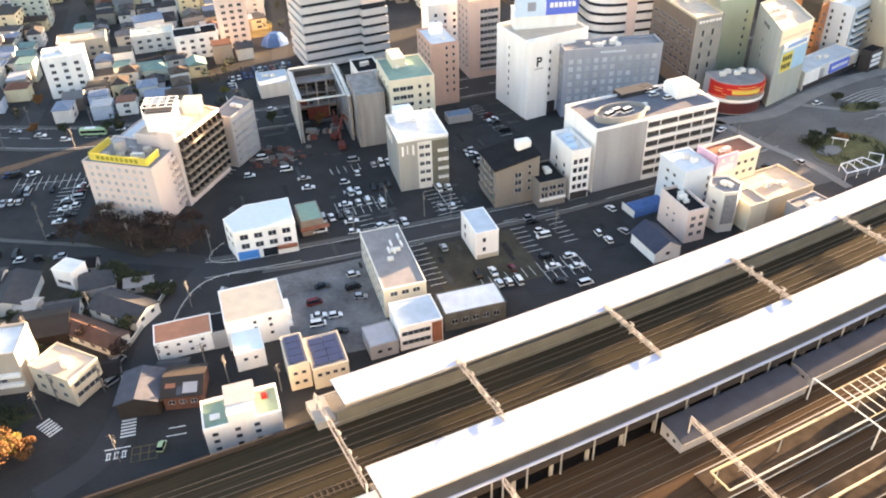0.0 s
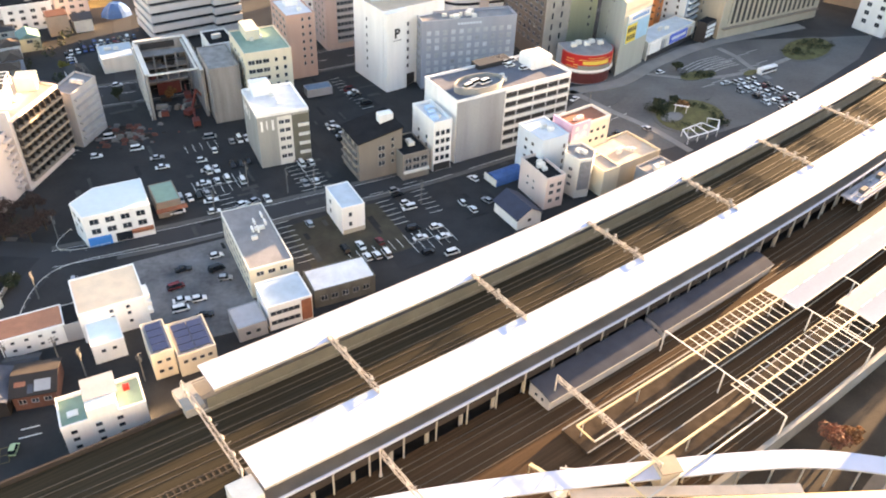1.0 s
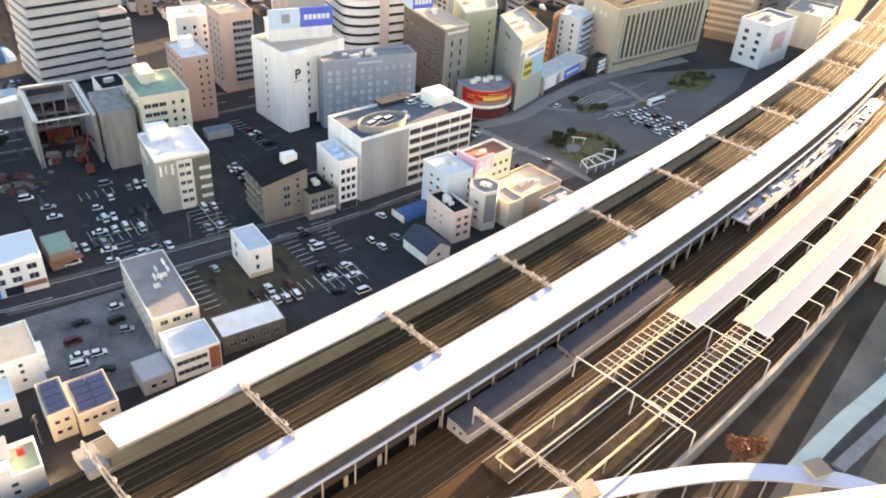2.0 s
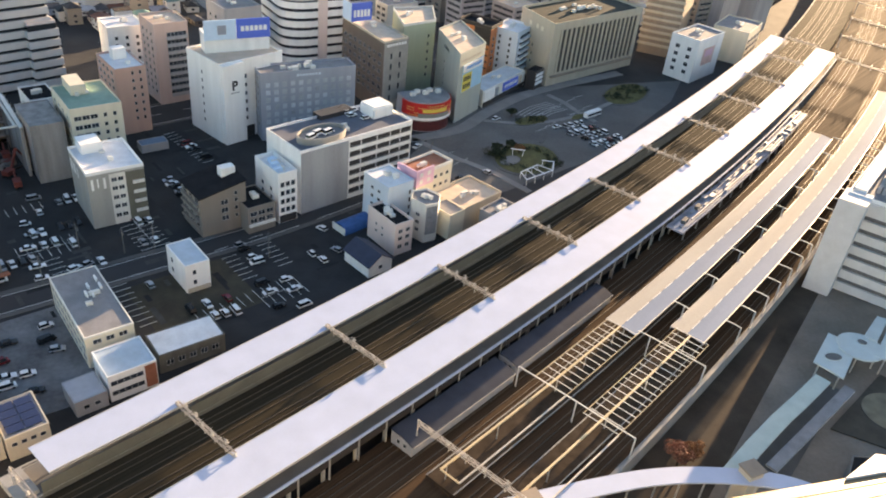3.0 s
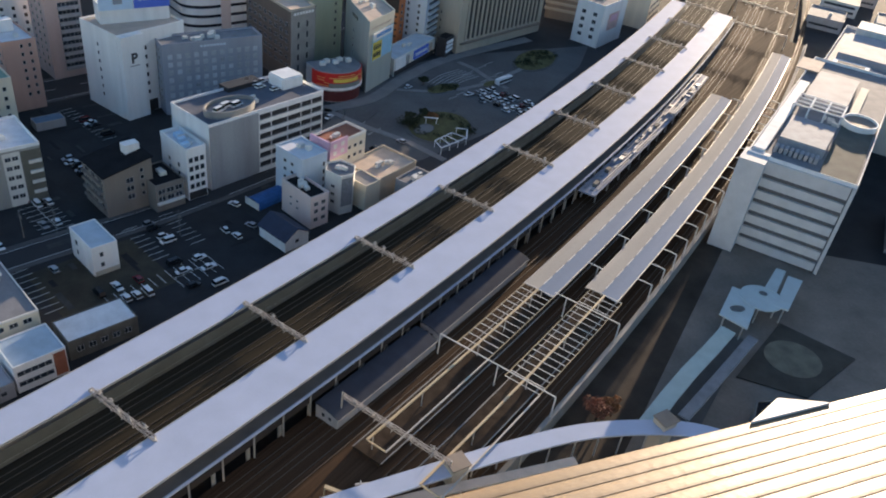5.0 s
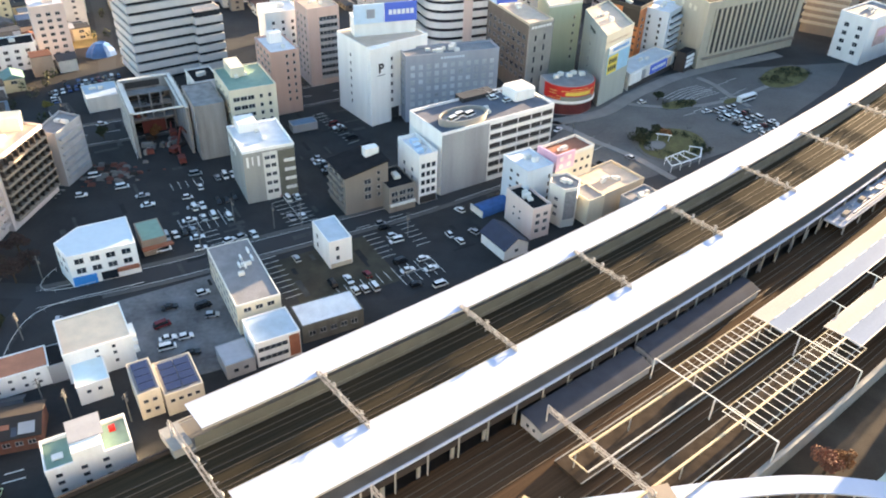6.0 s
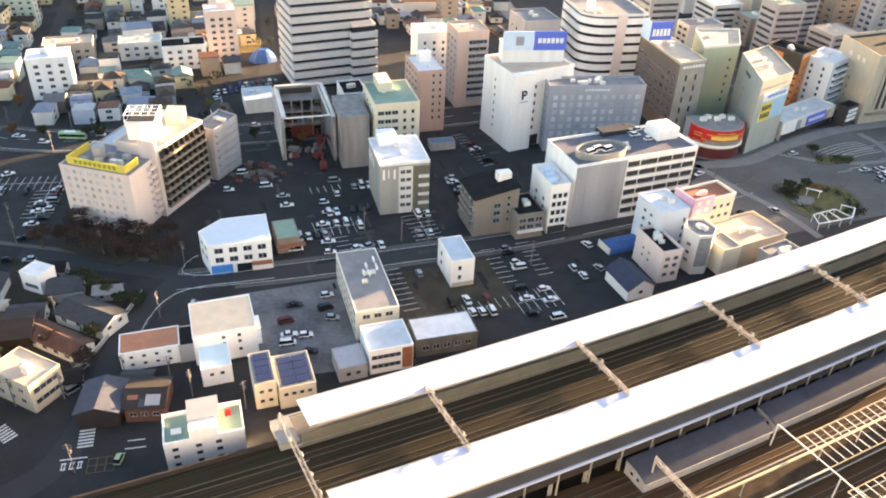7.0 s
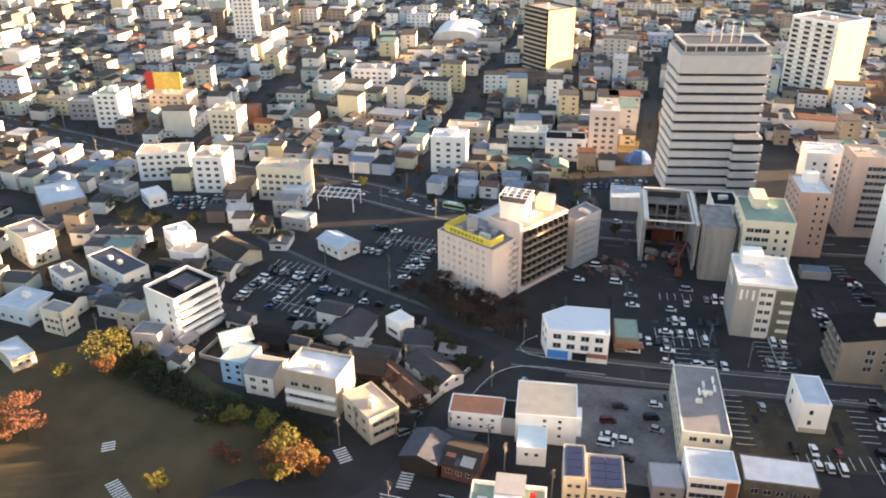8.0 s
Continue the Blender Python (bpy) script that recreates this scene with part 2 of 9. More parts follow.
def bm_prism(bm, pts, z0, z1, mi=0, top=None):
    lo = [bm.verts.new((x, y, z0)) for x, y in pts]
    hi = [bm.verts.new((x, y, z1)) for x, y in (top or pts)]
    n = len(pts)
    bm.faces.new(lo[::-1]).material_index = mi
    bm.faces.new(hi).material_index = mi
    for i in range(n):
        bm.faces.new((lo[i], lo[(i + 1) % n], hi[(i + 1) % n], hi[i])).material_index = mi


def bm_bar(bm, a, b, w, h=None, mi=0):
    """A straight bar of section w x h from a to b."""
    a, b, h = Vector(a), Vector(b), h or w
    d = (b - a).normalized()
    side = d.cross(Vector((0, 0, 1)))
    side = side.normalized() if side.length > 1e-4 else Vector((1, 0, 0))
    up = side.cross(d).normalized()
    v = [bm.verts.new(p + side * sx * w / 2 + up * sz * h / 2) for p in (a, b) for sx, sz in ((-1, -1), (1, -1), (1, 1), (-1, 1))]
    for f in ((0, 1, 2, 3), (7, 6, 5, 4), (0, 4, 5, 1), (1, 5, 6, 2), (2, 6, 7, 3), (3, 7, 4, 0)):
        bm.faces.new([v[i] for i in f]).material_index = mi


def bm_tube(bm, x, y, z0, z1, r0, r1=None, n=10, mi=0):
    r1 = r0 if r1 is None else r1
    c = [(math.cos(2 * math.pi * i / n), math.sin(2 * math.pi * i / n)) for i in range(n)]
    bm_prism(bm, [(x + r0 * p, y + r0 * q) for p, q in c], z0, z1, mi, [(x + r1 * p, y + r1 * q) for p, q in c])


def to_mesh(name, bm, materials):
    me = bpy.data.meshes.new(name)
    bmesh.ops.recalc_face_normals(bm, faces=bm.faces[:])
    bm.to_mesh(me)
    bm.free()
    for m in materials if isinstance(materials, (list, tuple)) else [materials]:
        me.materials.append(m)
    return me


def part(name, bm, material, parent, label=""):
    ob = new(name, to_mesh(name, bm, material))
    ob.parent = parent
    if label:
        ob["label"] = label
    return ob


def under(ob, holder):
    """Makes a part a sub-part of another part of the same thing, where it stands."""
    ob.parent = holder
    ob.matrix_parent_inverse = holder.matrix_basis.inverted()
    return ob


def piece(name, me, parent, m):
    ob = new(name, me)
    ob.parent = parent
    ob.matrix_basis = m
    return ob


def thing(name, x, y, z, rz, label, category, group=""):
    ob = new(name)
    ob.empty_display_size = 0.5
    ob.matrix_basis = pose(x, y, z, 0, 0, rz)
    return tagged(ob, label, category, group)


def structure(name, bm, material, label="", category=""):
    return tagged(new(name, to_mesh(name, bm, material)), label, category, kind="structure")


def rect(cx, cy, w, d, ang):
    c, s = math.cos(radians(ang)), math.sin(radians(ang))
    return [(cx + c * x - s * y, cy + s * x + c * y) for x, y in ((-w / 2, -d / 2), (w / 2, -d / 2), (w / 2, d / 2), (-w / 2, d / 2))]


def inset(pts, t):
    """The polygon pulled in by t on every side (counter-clockwise, convex enough)."""
    out, n = [], len(pts)
    for i in range(n):
        p, a, b = Vector(pts[i]), Vector(pts[i - 1]), Vector(pts[(i + 1) % n])
        d0, d1 = (p - a).normalized(), (b - p).normalized()
        n0, n1 = Vector((-d0.y, d0.x)), Vector((-d1.y, d1.x))
        m = (n0 + n1).normalized()
        out.append(tuple(p + m * t / max(0.3, m.dot(n0))))
    return out


def bm_ring(bm, outer, inner, z0, z1):
    """A closed wall between two outlines."""
    n = len(outer)
    loops = [[bm.verts.new((*p, z)) for p in ring] for ring, z in ((outer, z0), (outer, z1), (inner, z1), (inner, z0))]
    for k in range(4):
        for i in range(n):
            bm.faces.new((loops[k][i], loops[k][(i + 1) % n], loops[(k + 1) % 4][(i + 1) % n], loops[(k + 1) % 4][i]))


PANES = {}


def pane_mesh(w, h, style):
    """A window: a frame proud of the wall round a sunk pane. It faces -y."""
    key = (round(w, 2), round(h, 2), style)
    if key not in PANES:
        bm = bmesh.new()
        if style == "opening":
            bm_box(bm, -w / 2, w / 2, -0.03, 0.05, -h / 2, h / 2, 1)
            bm_box(bm, -w / 2, w / 2, -0.45, -0.03, -h / 2 - 0.12, -h / 2, 0)
        else:
            t = 0.07
            n = 1 if w <= 1.3 else max(2, int(w / 1.5))
            xs = [-w / 2 - t + (w + 2 * t) * i / n for i in range(n + 1)]
            z0, z1 = -h / 2 - t, h / 2 + t
            fr = [[bm.verts.new((x, y, z)) for x in xs] for y, z in ((-0.10, z0), (-0.10, z1), (0.05, z1), (0.05, z0))]
            front = []
            for k in range(4):
                for i in range(n):
                    if k == 2:
                        continue
                    f = bm.faces.new((fr[k][i], fr[k][i + 1], fr[(k + 1) % 4][i + 1], fr[(k + 1) % 4][i]))
                    if k == 0:
                        front.append(f)
            for i in (0, n):
                bm.faces.new([fr[k][i] for k in range(4)])
            bmesh.ops.recalc_face_normals(bm, faces=bm.faces[:])
            bmesh.ops.inset_individual(bm, faces=front, thickness=t, depth=-0.08, use_even_offset=True)
            for f in front:
                f.material_index = 1
        PANES[key] = to_mesh("window", bm, [frame_m, {"curtained": pale_glass, "opening": black_wall}.get(style, glass_m)])
    return PANES[key]


def windows(parent, pts, edge, zs, n, w, h, m0=1.2, m1=1.2, style="plain", skip=()):
    """Rows of n windows at the heights zs (their middles) on one side of the footprint."""
    p, q = Vector(pts[edge]), Vector(pts[(edge + 1) % len(pts)])
    d = q - p
    ang = math.degrees(math.atan2(d.y, d.x))
    me = pane_mesh(w, h, style)
    for r, z in enumerate(zs):
        for i in range(n):
            if (r, i) in skip:
                continue
            x = m0 + (d.length - m0 - m1) * (i + 0.5) / n
            c = p + d.normalized() * x
            piece("window", me, parent, pose(c.x, c.y, z, 0, 0, ang))


def rooftop_unit(parent, x, y, z, w, d, h, rz=0, material=None):
    bm = bmesh.new()
    bm_box(bm, -w / 2, w / 2, -d / 2, d / 2, 0.15, h)
    bm_box(bm, -w / 2 + 0.1, w / 2 - 0.1, -d / 2 + 0.1, d / 2 - 0.1, h, h + 0.08)
    bm_box(bm, -w / 2 + 0.05, -w / 2 + 0.2, -d / 2 + 0.05, d / 2 - 0.05, 0, 0.15)
    bm_box(bm, w / 2 - 0.2, w / 2 - 0.05, -d / 2 + 0.05, d / 2 - 0.05, 0, 0.15)
    ob = part("rooftop_unit", bm, material or offwhite, parent)
    ob.matrix_basis = pose(x, y, z, 0, 0, rz)
    return ob


def building(name, label, pts, h, wall, roof, par=0.7, category="building", units=0, group="", trim=None, z0=0.0, plinth=None):
    """A block on its footprint: walls, roof slab and parapet. Returns the thing and the footprint about its middle."""
    cx, cy = sum(p[0] for p in pts) / len(pts), sum(p[1] for p in pts) / len(pts)
    ob = thing(name, cx, cy, z0, 0, label, category, group)
    loc = [(x - cx, y - cy) for x, y in pts]
    bm = bmesh.new()
    bm_prism(bm, loc, 0, h)
    part("wall", bm, wall, ob)
    inn = inset(loc, 0.3)
    bm = bmesh.new()
    bm_prism(bm, inn, h, h + 0.12)
    slab_part = part("roof", bm, roof, ob)
    if par:
        bm = bmesh.new()
        bm_ring(bm, inset(loc, -0.06), inset(loc, 0.26), h - 0.15, h + par)
        under(part("parapet", bm, trim or wall, ob), slab_part)
    if plinth:
        bm = bmesh.new()
        o3 = inset(loc, -0.08)
        for i in range(len(loc)):
            j = (i + 1) % len(loc)
            bm_prism(bm, [o3[i], o3[j], loc[j], loc[i]], 0, plinth[0])
        part("plinth", bm, plinth[1], ob)
    xs, ys = [p[0] for p in loc], [p[1] for p in loc]
    rnd = random.Random(int(cx * 7 + cy * 13))
    d = Vector(loc[1]) - Vector(loc[0])
    ang = math.degrees(math.atan2(d.y, d.x))
    area = abs(sum(p[0] * q[1] - q[0] * p[1] for p, q in zip(loc, loc[1:] + loc[:1]))) / 2
    if not units and area > 90 and h > 5 and name not in ("city_block", "observation_tower"):
        units = 2
    for _ in range(units):
        k = [rnd.uniform(0.15, 1) for _ in loc]
        s = sum(k)
        x, y = sum(a * p[0] for a, p in zip(k, inn)) / s, sum(a * p[1] for a, p in zip(k, inn)) / s
        rooftop_unit(ob, x, y, h + 0.12, rnd.uniform(1.2, 2.8), rnd.uniform(0.9, 1.8), rnd.uniform(0.8, 1.7), ang)
    return ob, loc


def side_bands(parent, loc, zs, height, out, material, name="spandrel", edges=None):
    """Bands round the walls, one part a storey and side."""
    o = inset(loc, -out)
    n = len(loc)
    for z in zs:
        bm = bmesh.new()
        if edges is None:
            bm_ring(bm, o, loc, z, z + height)
        for i in edges or ():
            j = (i + 1) % n
            bm_prism(bm, [o[i], o[j], loc[j], loc[i]], z, z + height)
        part(name, bm, material, parent)


def wall_box(name, parent, loc, edge, a0, a1, z0, z1, out, material, label="", name_in=0.0):
    """A flat box fixed to one side of a building, from a0 to a1 metres along it."""
    p, q = Vector(loc[edge]), Vector(loc[(edge + 1) % len(loc)])
    d = (q - p).normalized()
    bm = bmesh.new()
    bm_box(bm, a0, a1, -out, -name_in, z0, z1)
    ob = part(name, bm, material, parent, label)
    ob.matrix_basis = pose(p.x, p.y, 0, 0, 0, math.degrees(math.atan2(d.y, d.x)))
    return ob


def bars_sign(parent, loc, edge, a0, a1, z0, z1, out, material, rows=1, n=6, holder=None):
    """Writing too far to read, as plain bars."""
    for r in range(rows):
        zz0 = z0 + (z1 - z0) * (r + 0.2) / rows
        zz1 = z0 + (z1 - z0) * (r + 0.8) / rows
        for i in range(n):
            x0 = a0 + (a1 - a0) * (i + 0.12) / n
            x1 = a0 + (a1 - a0) * (i + 0.85) / n
            ob = wall_box("lettering_bar", parent, loc, edge, x0, x1, zz0, zz1, out + 0.03, material, name_in=out - 0.01)
            if holder:
                under(ob, holder)


# ---- the ground, roads and lots ----
def slab(name, pts, z0, z1, material, label, category="ground"):
    bm = bmesh.new()
    bm_prism(bm, pts, z0, z1)
    return structure(name, bm, material, label, category)


def ribbon(bm, line, w, z0, z1, mi=0):
    """A flat band of width w along a line of points."""
    L = [Vector(p) for p in line]
    sides = []
    for i, p in enumerate(L):
        d = (L[min(i + 1, len(L) - 1)] - L[max(i - 1, 0)]).normalized()
        nrm = Vector((-d.y, d.x))
        sides.append((p + nrm * w / 2, p - nrm * w / 2))
    rows = [[bm.verts.new((q.x, q.y, z)) for q, z in ((a, z0), (b, z0), (b, z1), (a, z1))] for a, b in sides]
    for r0, r1 in zip(rows, rows[1:]):
        for i in range(4):
            bm.faces.new((r0[i], r0[(i + 1) % 4], r1[(i + 1) % 4], r1[i])).material_index = mi
    bm.faces.new(rows[0]).material_index = mi
    bm.faces.new(rows[-1][::-1]).material_index = mi


def smooth(line, n=6):
    """A Catmull-Rom line through the points."""
    P = [Vector(p) for p in line]
    P = [2 * P[0] - P[1]] + P + [2 * P[-1] - P[-2]]
    out = []
    for i in range(1, len(P) - 2):
        for k in range(n):
            t = k / n
            a, b, c, d = P[i - 1], P[i], P[i + 1], P[i + 2]
            out.append(0.5 * (2 * b + (c - a) * t + (2 * a - 5 * b + 4 * c - d) * t * t + (3 * b - a - 3 * c + d) * t ** 3))
    return [tuple(p) for p in out + [P[-2]]]


bm = bmesh.new()
bm_box(bm, -2500, 2500, -2500, 2500, -2.0, 0.0)
structure("ground", bm, asphalt, "dark asphalt ground of the town", "ground")

STREET = smooth([(-92, 178), (-60, 189), (-25, 204), (10, 219), (60, 247), (92, 268)])
AVENUE = smooth([(-600, 215), (-440, 228), (-300, 240), (-225, 257), (-170, 260), (-110, 277), (-40, 305), (40, 345), (120, 392)])
LANE = smooth([(-92, 178), (-95.4, 162), (-95.6, 146), (-92, 128), (-92, 108), (-100, 96)])
HOTEL_LANE = smooth([(-230, 194), (-171, 186), (-129, 184), (-105, 183), (-88, 181)])
PARK_ROAD = smooth([(-260, 62), (-190, 78), (-150, 92), (-128, 101), (-119, 105)])
ROADS = [(STREET, 8.5), (AVENUE, 17), (LANE, 7.0), (HOTEL_LANE, 7), (PARK_ROAD, 13)]
road_m = mat("road_asphalt", (0.036, 0.037, 0.040), 0.9, var=0.22, scale=0.08, fine=1.5)
for i, (line, w) in enumerate(ROADS):
    bm = bmesh.new()
    ribbon(bm, line, w, -0.5, 0.02 + 0.004 * i)
    structure(f"road_{i + 1}", bm, road_m if i < 4 else park_earth, "asphalt street with worn grey surface", "road")
bm = bmesh.new()
for i, (line, w) in enumerate(ROADS[:2]):
    for sd in (-1, 1):
        off = []
        for k, p in enumerate(line):
            d = (Vector(line[min(k + 1, len(line) - 1)]) - Vector(line[max(k - 1, 0)])).normalized()
            off.append(tuple(Vector(p) + Vector((-d.y, d.x)) * sd * (w / 2 - 0.35)))
        ribbon(bm, off, 0.16, 0.0, 0.045 + 0.004 * i)
    if w > 12:
        for k in range(0, len(line) - 1, 1):
            p, q = Vector(line[k]), Vector(line[k + 1])
            n = max(1, int((q - p).length / 9))
            for m in range(n):
                a0 = p + (q - p) * (m / n)
                ribbon(bm, [tuple(a0), tuple(a0 + (q - p).normalized() * 5)], 0.2, 0.0, 0.05 + 0.004 * i)
structure("road_marking", bm, white_line, "white edge and lane lines painted on the streets", "road marking")


def kerb_line(line, w, sd, z=0.16):
    bm = bmesh.new()
    off = []
    for k, p in enumerate(line):
        d = (Vector(line[min(k + 1, len(line) - 1)]) - Vector(line[max(k - 1, 0)])).normalized()
        off.append(tuple(Vector(p) + Vector((-d.y, d.x)) * sd * (w / 2 + 0.9)))
    ribbon(bm, off, 1.8, -0.3, z)
    structure("pavement", bm, pavement_m, "raised concrete footway with a kerb along the street", "pavement")


kerb_line(STREET[:-2], 8.5, 1)
kerb_line(STREET[3:-2], 8.5, -1)
kerb_line(AVENUE, 17, 1)
kerb_line(AVENUE, 17, -1)
kerb_line(HOTEL_LANE[:-6], 7, 1)


def guard_rail(line, w, sd, label="white steel guard rail along the street"):
    off = []
    for k, p in enumerate(line):
        d = (Vector(line[min(k + 1, len(line) - 1)]) - Vector(line[max(k - 1, 0)])).normalized()
        off.append(Vector(p) + Vector((-d.y, d.x)) * sd * (w / 2 + 0.35))
    o = off[0]
    ob = thing("guard_rail", o.x, o.y, 0, 0, label, "guard rail", "guard rails of the streets")
    loc = [tuple(p - o) for p in off]
    for z in (0.75,):
        bm = bmesh.new()
        ribbon(bm, loc, 0.10, z, z + 0.12)
        part("rail", bm, offwhite, ob)
    post = bmesh.new()
    bm_tube(post, 0, 0, 0, 0.85, 0.05, n=6)
    post = to_mesh("post", post, white_wall)
    for k in range(0, len(loc), 4):
        piece("post", post, ob, pose(*loc[k], 0))


guard_rail(smooth([(-91.4, 150), (-92, 156), (-92.1, 161.3), (-91.1, 167.8), (-88, 172.8), (-81.5, 176.6), (-73.6, 179.5), (-64, 183.2)]), 0.0, 1, "white guard rail round the street corner")
guard_rail(smooth([(-91, 191.6), (-92.7, 187.1), (-92.6, 183), (-89.6, 180.8), (-83.8, 181.6), (-77.5, 184.2)]), 0.0, 1)


def crosswalk(x, y, ang, n=6, w=3.4):
    ob = bmesh.new()
    for i in range(n):
        bm_box(ob, -w / 2, w / 2, i * 1.0 - n / 2, i * 1.0 - n / 2 + 0.5, 0.0, 0.06)
    s = structure("crosswalk", ob, white_line, "white zebra stripes painted on the asphalt", "crosswalk")
    s.matrix_basis = pose(x, y, 0.005, 0, 0, ang)


crosswalk(-108, 115.6, 60)
crosswalk(-89, 117, 20)
crosswalk(-146, 76, 75, 9)
crosswalk(-162, 85, 50, 4)
# painted letters and hatching on the lane, as bars
bm = bmesh.new()
for i in range(3):
    bm_box(bm, i * 1.7, i * 1.7 + 1.1, 0, 0.35, 0, 0.03)
    bm_box(bm, i * 1.7 + 0.1, i * 1.7 + 0.35, -1.4, 0, 0, 0.03)
    bm_box(bm, i * 1.7 + 0.7, i * 1.7 + 0.95, -1.4, 0, 0, 0.03)
    bm_box(bm, i * 1.7, i * 1.7 + 1.1, -1.7, -1.4, 0, 0.03)
bm_box(bm, -0.5, 5.2, 1.2, 1.55, 0, 0.03)
bm_box(bm, 13.0, 17.6, 2.2, 2.5, 0, 0.03)
bm_box(bm, 13.4, 17.2, 4.6, 4.9, 0, 0.03)
ob = structure("road_marking", bm, white_line, "white painted stop marks on the lane", "road marking")
ob.matrix_basis = pose(-90.6, 108.6, 0.05, 0, 0, 18)
bm = bmesh.new()
for i in range(4):
    bm_box(bm, i * 1.9, i * 1.9 + 0.18, -2.2, 2.2, 0, 0.03)
for i in range(3):
    bm_box(bm, 0, 5.8, -2.2 + i * 2.1, -2.02 + i * 2.1, 0, 0.03)
ob = structure("road_marking", bm, yellow_line, "faded yellow hatching painted on the lane", "road marking")
ob.matrix_basis = pose(-84.9, 109.0, 0.05, 0, 0, 18)

# lots and yards: (name, corners, material, label)
U, V = Vector((math.cos(radians(25)), math.sin(radians(25)))), Vector((-math.sin(radians(25)), math.cos(radians(25))))
slab("car_park", [(-70, 176), (-46, 187), (-30, 150), (-57, 140)], -0.3, 0.05, worn_asphalt, "pale worn asphalt yard used as a car park", "car park")
slab("car_park", rect(-41, 226, 46, 44, 25), -0.3, 0.03, lot_asphalt, "dark asphalt car park with white bays", "car park")
slab("car_park", rect(17, 196, 44, 34, 27), -0.3, 0.03, lot_asphalt, "dark asphalt car park with white bays", "car park")
slab("car_park", rect(-10, 187, 30, 26, 25), -0.3, 0.034, mat("dark_earth", (0.048, 0.043, 0.030), 0.95, var=0.6, scale=0.2, fine=2), "bare earth and asphalt lot beside the white house", "car park")
slab("car_park", rect(-160, 219, 52, 32, 14), -0.3, 0.03, lot_asphalt, "dark asphalt hotel car park with white bays", "car park")
slab("car_park", rect(-172, 171, 60, 36, 12), -0.3, 0.034, lot_asphalt, "asphalt car park full of cars", "car park")
slab("car_park", rect(-271, 208, 40, 24, 35), -0.3, 0.03, lot_asphalt, "asphalt car park full of cars", "car park")
slab("car_park", rect(-13, 279, 22, 34, 30), -0.3, 0.03, lot_asphalt, "asphalt car park beside the white parking tower", "car park")
slab("yard", [(-128, 136), (-101, 150), (-103, 171), (-130, 181)], -0.3, 0.036, dirt, "brown earth yards between low houses", "yard")
slab("gardens", [(-420, 60), (-240, 60), (-206, 124), (-130, 134), (-124, 148), (-132, 182), (-200, 186), (-232, 196), (-290, 226), (-420, 216)], -0.3, 0.006, dirt, "dark earth gardens and yards between the houses", "yard")
slab("park_ground", [(-250, 58), (-232, 74), (-205, 122), (-180, 110), (-112, 112), (-120, 100), (-140, 60), (-190, 44)], -0.3, 0.032, park_earth, "brown bare park ground under trees", "park")
slab("grass_verge", [(-206, 123), (-176, 108), (-118, 112), (-113, 119), (-160, 119), (-196, 128)], -0.3, 0.06, grass_m, "dull green grass bank behind the park", "grass")


def bays(cx, cy, ang, n, depth=4.8, wide=2.6, double=False):
    bm = bmesh.new()
    for i in range(n + 1):
        x = (i - n / 2) * wide
        bm_box(bm, x - 0.08, x + 0.08, -depth if double else 0, depth, 0, 0.03)
    if double:
        bm_box(bm, -n * wide / 2, n * wide / 2, -0.08, 0.08, 0, 0.034)
    ob = structure("parking_bays", bm, white_line, "white painted parking bay lines", "road marking")
    ob.matrix_basis = pose(cx, cy, 0.045, 0, 0, ang)


for row in [(-52, 216, 25, 6, True), (-45, 205, 115, 5, False), (-25, 222, 115, 7, True), (4, 203, 115, 7, False), (15, 209, 115, 7, False),
            (14, 186, 27, 5, True), (-24, 186, 115, 8, False), (-1, 178, 27, 6, False), (-10, 283, 120, 11, False), (-153, 214, 105, 7, True), (-166, 226, 14, 9, True),
            (-185, 172, 12, 8, True), (-165, 166, 12, 8, True), (-186, 185, 12, 9, False), (-271, 208, 35, 10, True), (-61, 238, 25, 4, False), (-101, 240, 75, 6, False)]:
    bays(row[0], row[1], row[2], row[3], double=row[4])

# repaired and worn patches on the streets and lots
rnd = random.Random(12)
for tone, col in (("pale", (0.050, 0.050, 0.050)), ("black", (0.014, 0.014, 0.015))):
    bm = bmesh.new()
    for i in range(46):
        x, y = rnd.uniform(-100, 60), rnd.uniform(176, 300)
        a0, w, d = radians(25 + rnd.choice((0, 90))), rnd.uniform(2, 9), rnd.uniform(0.7, 2.2)
        c, s = math.cos(a0), math.sin(a0)
        z = (0.062 if tone == "pale" else 0.0675) + 0.0001 * i
        bm_prism(bm, [(x + c * u - s * v, y + s * u + c * v) for u, v in ((-w / 2, -d / 2), (w / 2, -d / 2), (w / 2, d / 2), (-w / 2, d / 2))], 0.0, z)
    structure("road_patch", bm, mat(tone + "_patch", col, 0.9, var=0.5, scale=0.4, fine=2), tone + " asphalt repairs scattered over streets and lots", "road patch")

# ---- the station square ----
slab("square", [(66, 262), (98, 236), (150, 262), (215, 318), (236, 345), (150, 336), (108, 318), (88, 290)], -0.3, 0.03, mat("square_asphalt", (0.105, 0.104, 0.103), 0.9, var=0.45, scale=0.05, fine=0.8), "grey asphalt station square with bus lanes", "square")


def island(x, y, rx, ry, rz, material, label, n=26, lift=0.0):
    bm = bmesh.new()
    ring = [(rx * math.cos(2 * math.pi * i / n), ry * math.sin(2 * math.pi * i / n)) for i in range(n)]
    bm_prism(bm, ring, -0.2, 0.18, 0)
    bm_prism(bm, [(p * 0.9, q * 0.9) for p, q in ring], 0.18, 0.26, 1)
    ob = structure("traffic_island", bm, [pavement_m, material], label, "traffic island")
    ob.matrix_basis = pose(x, y, lift, 0, 0, rz)


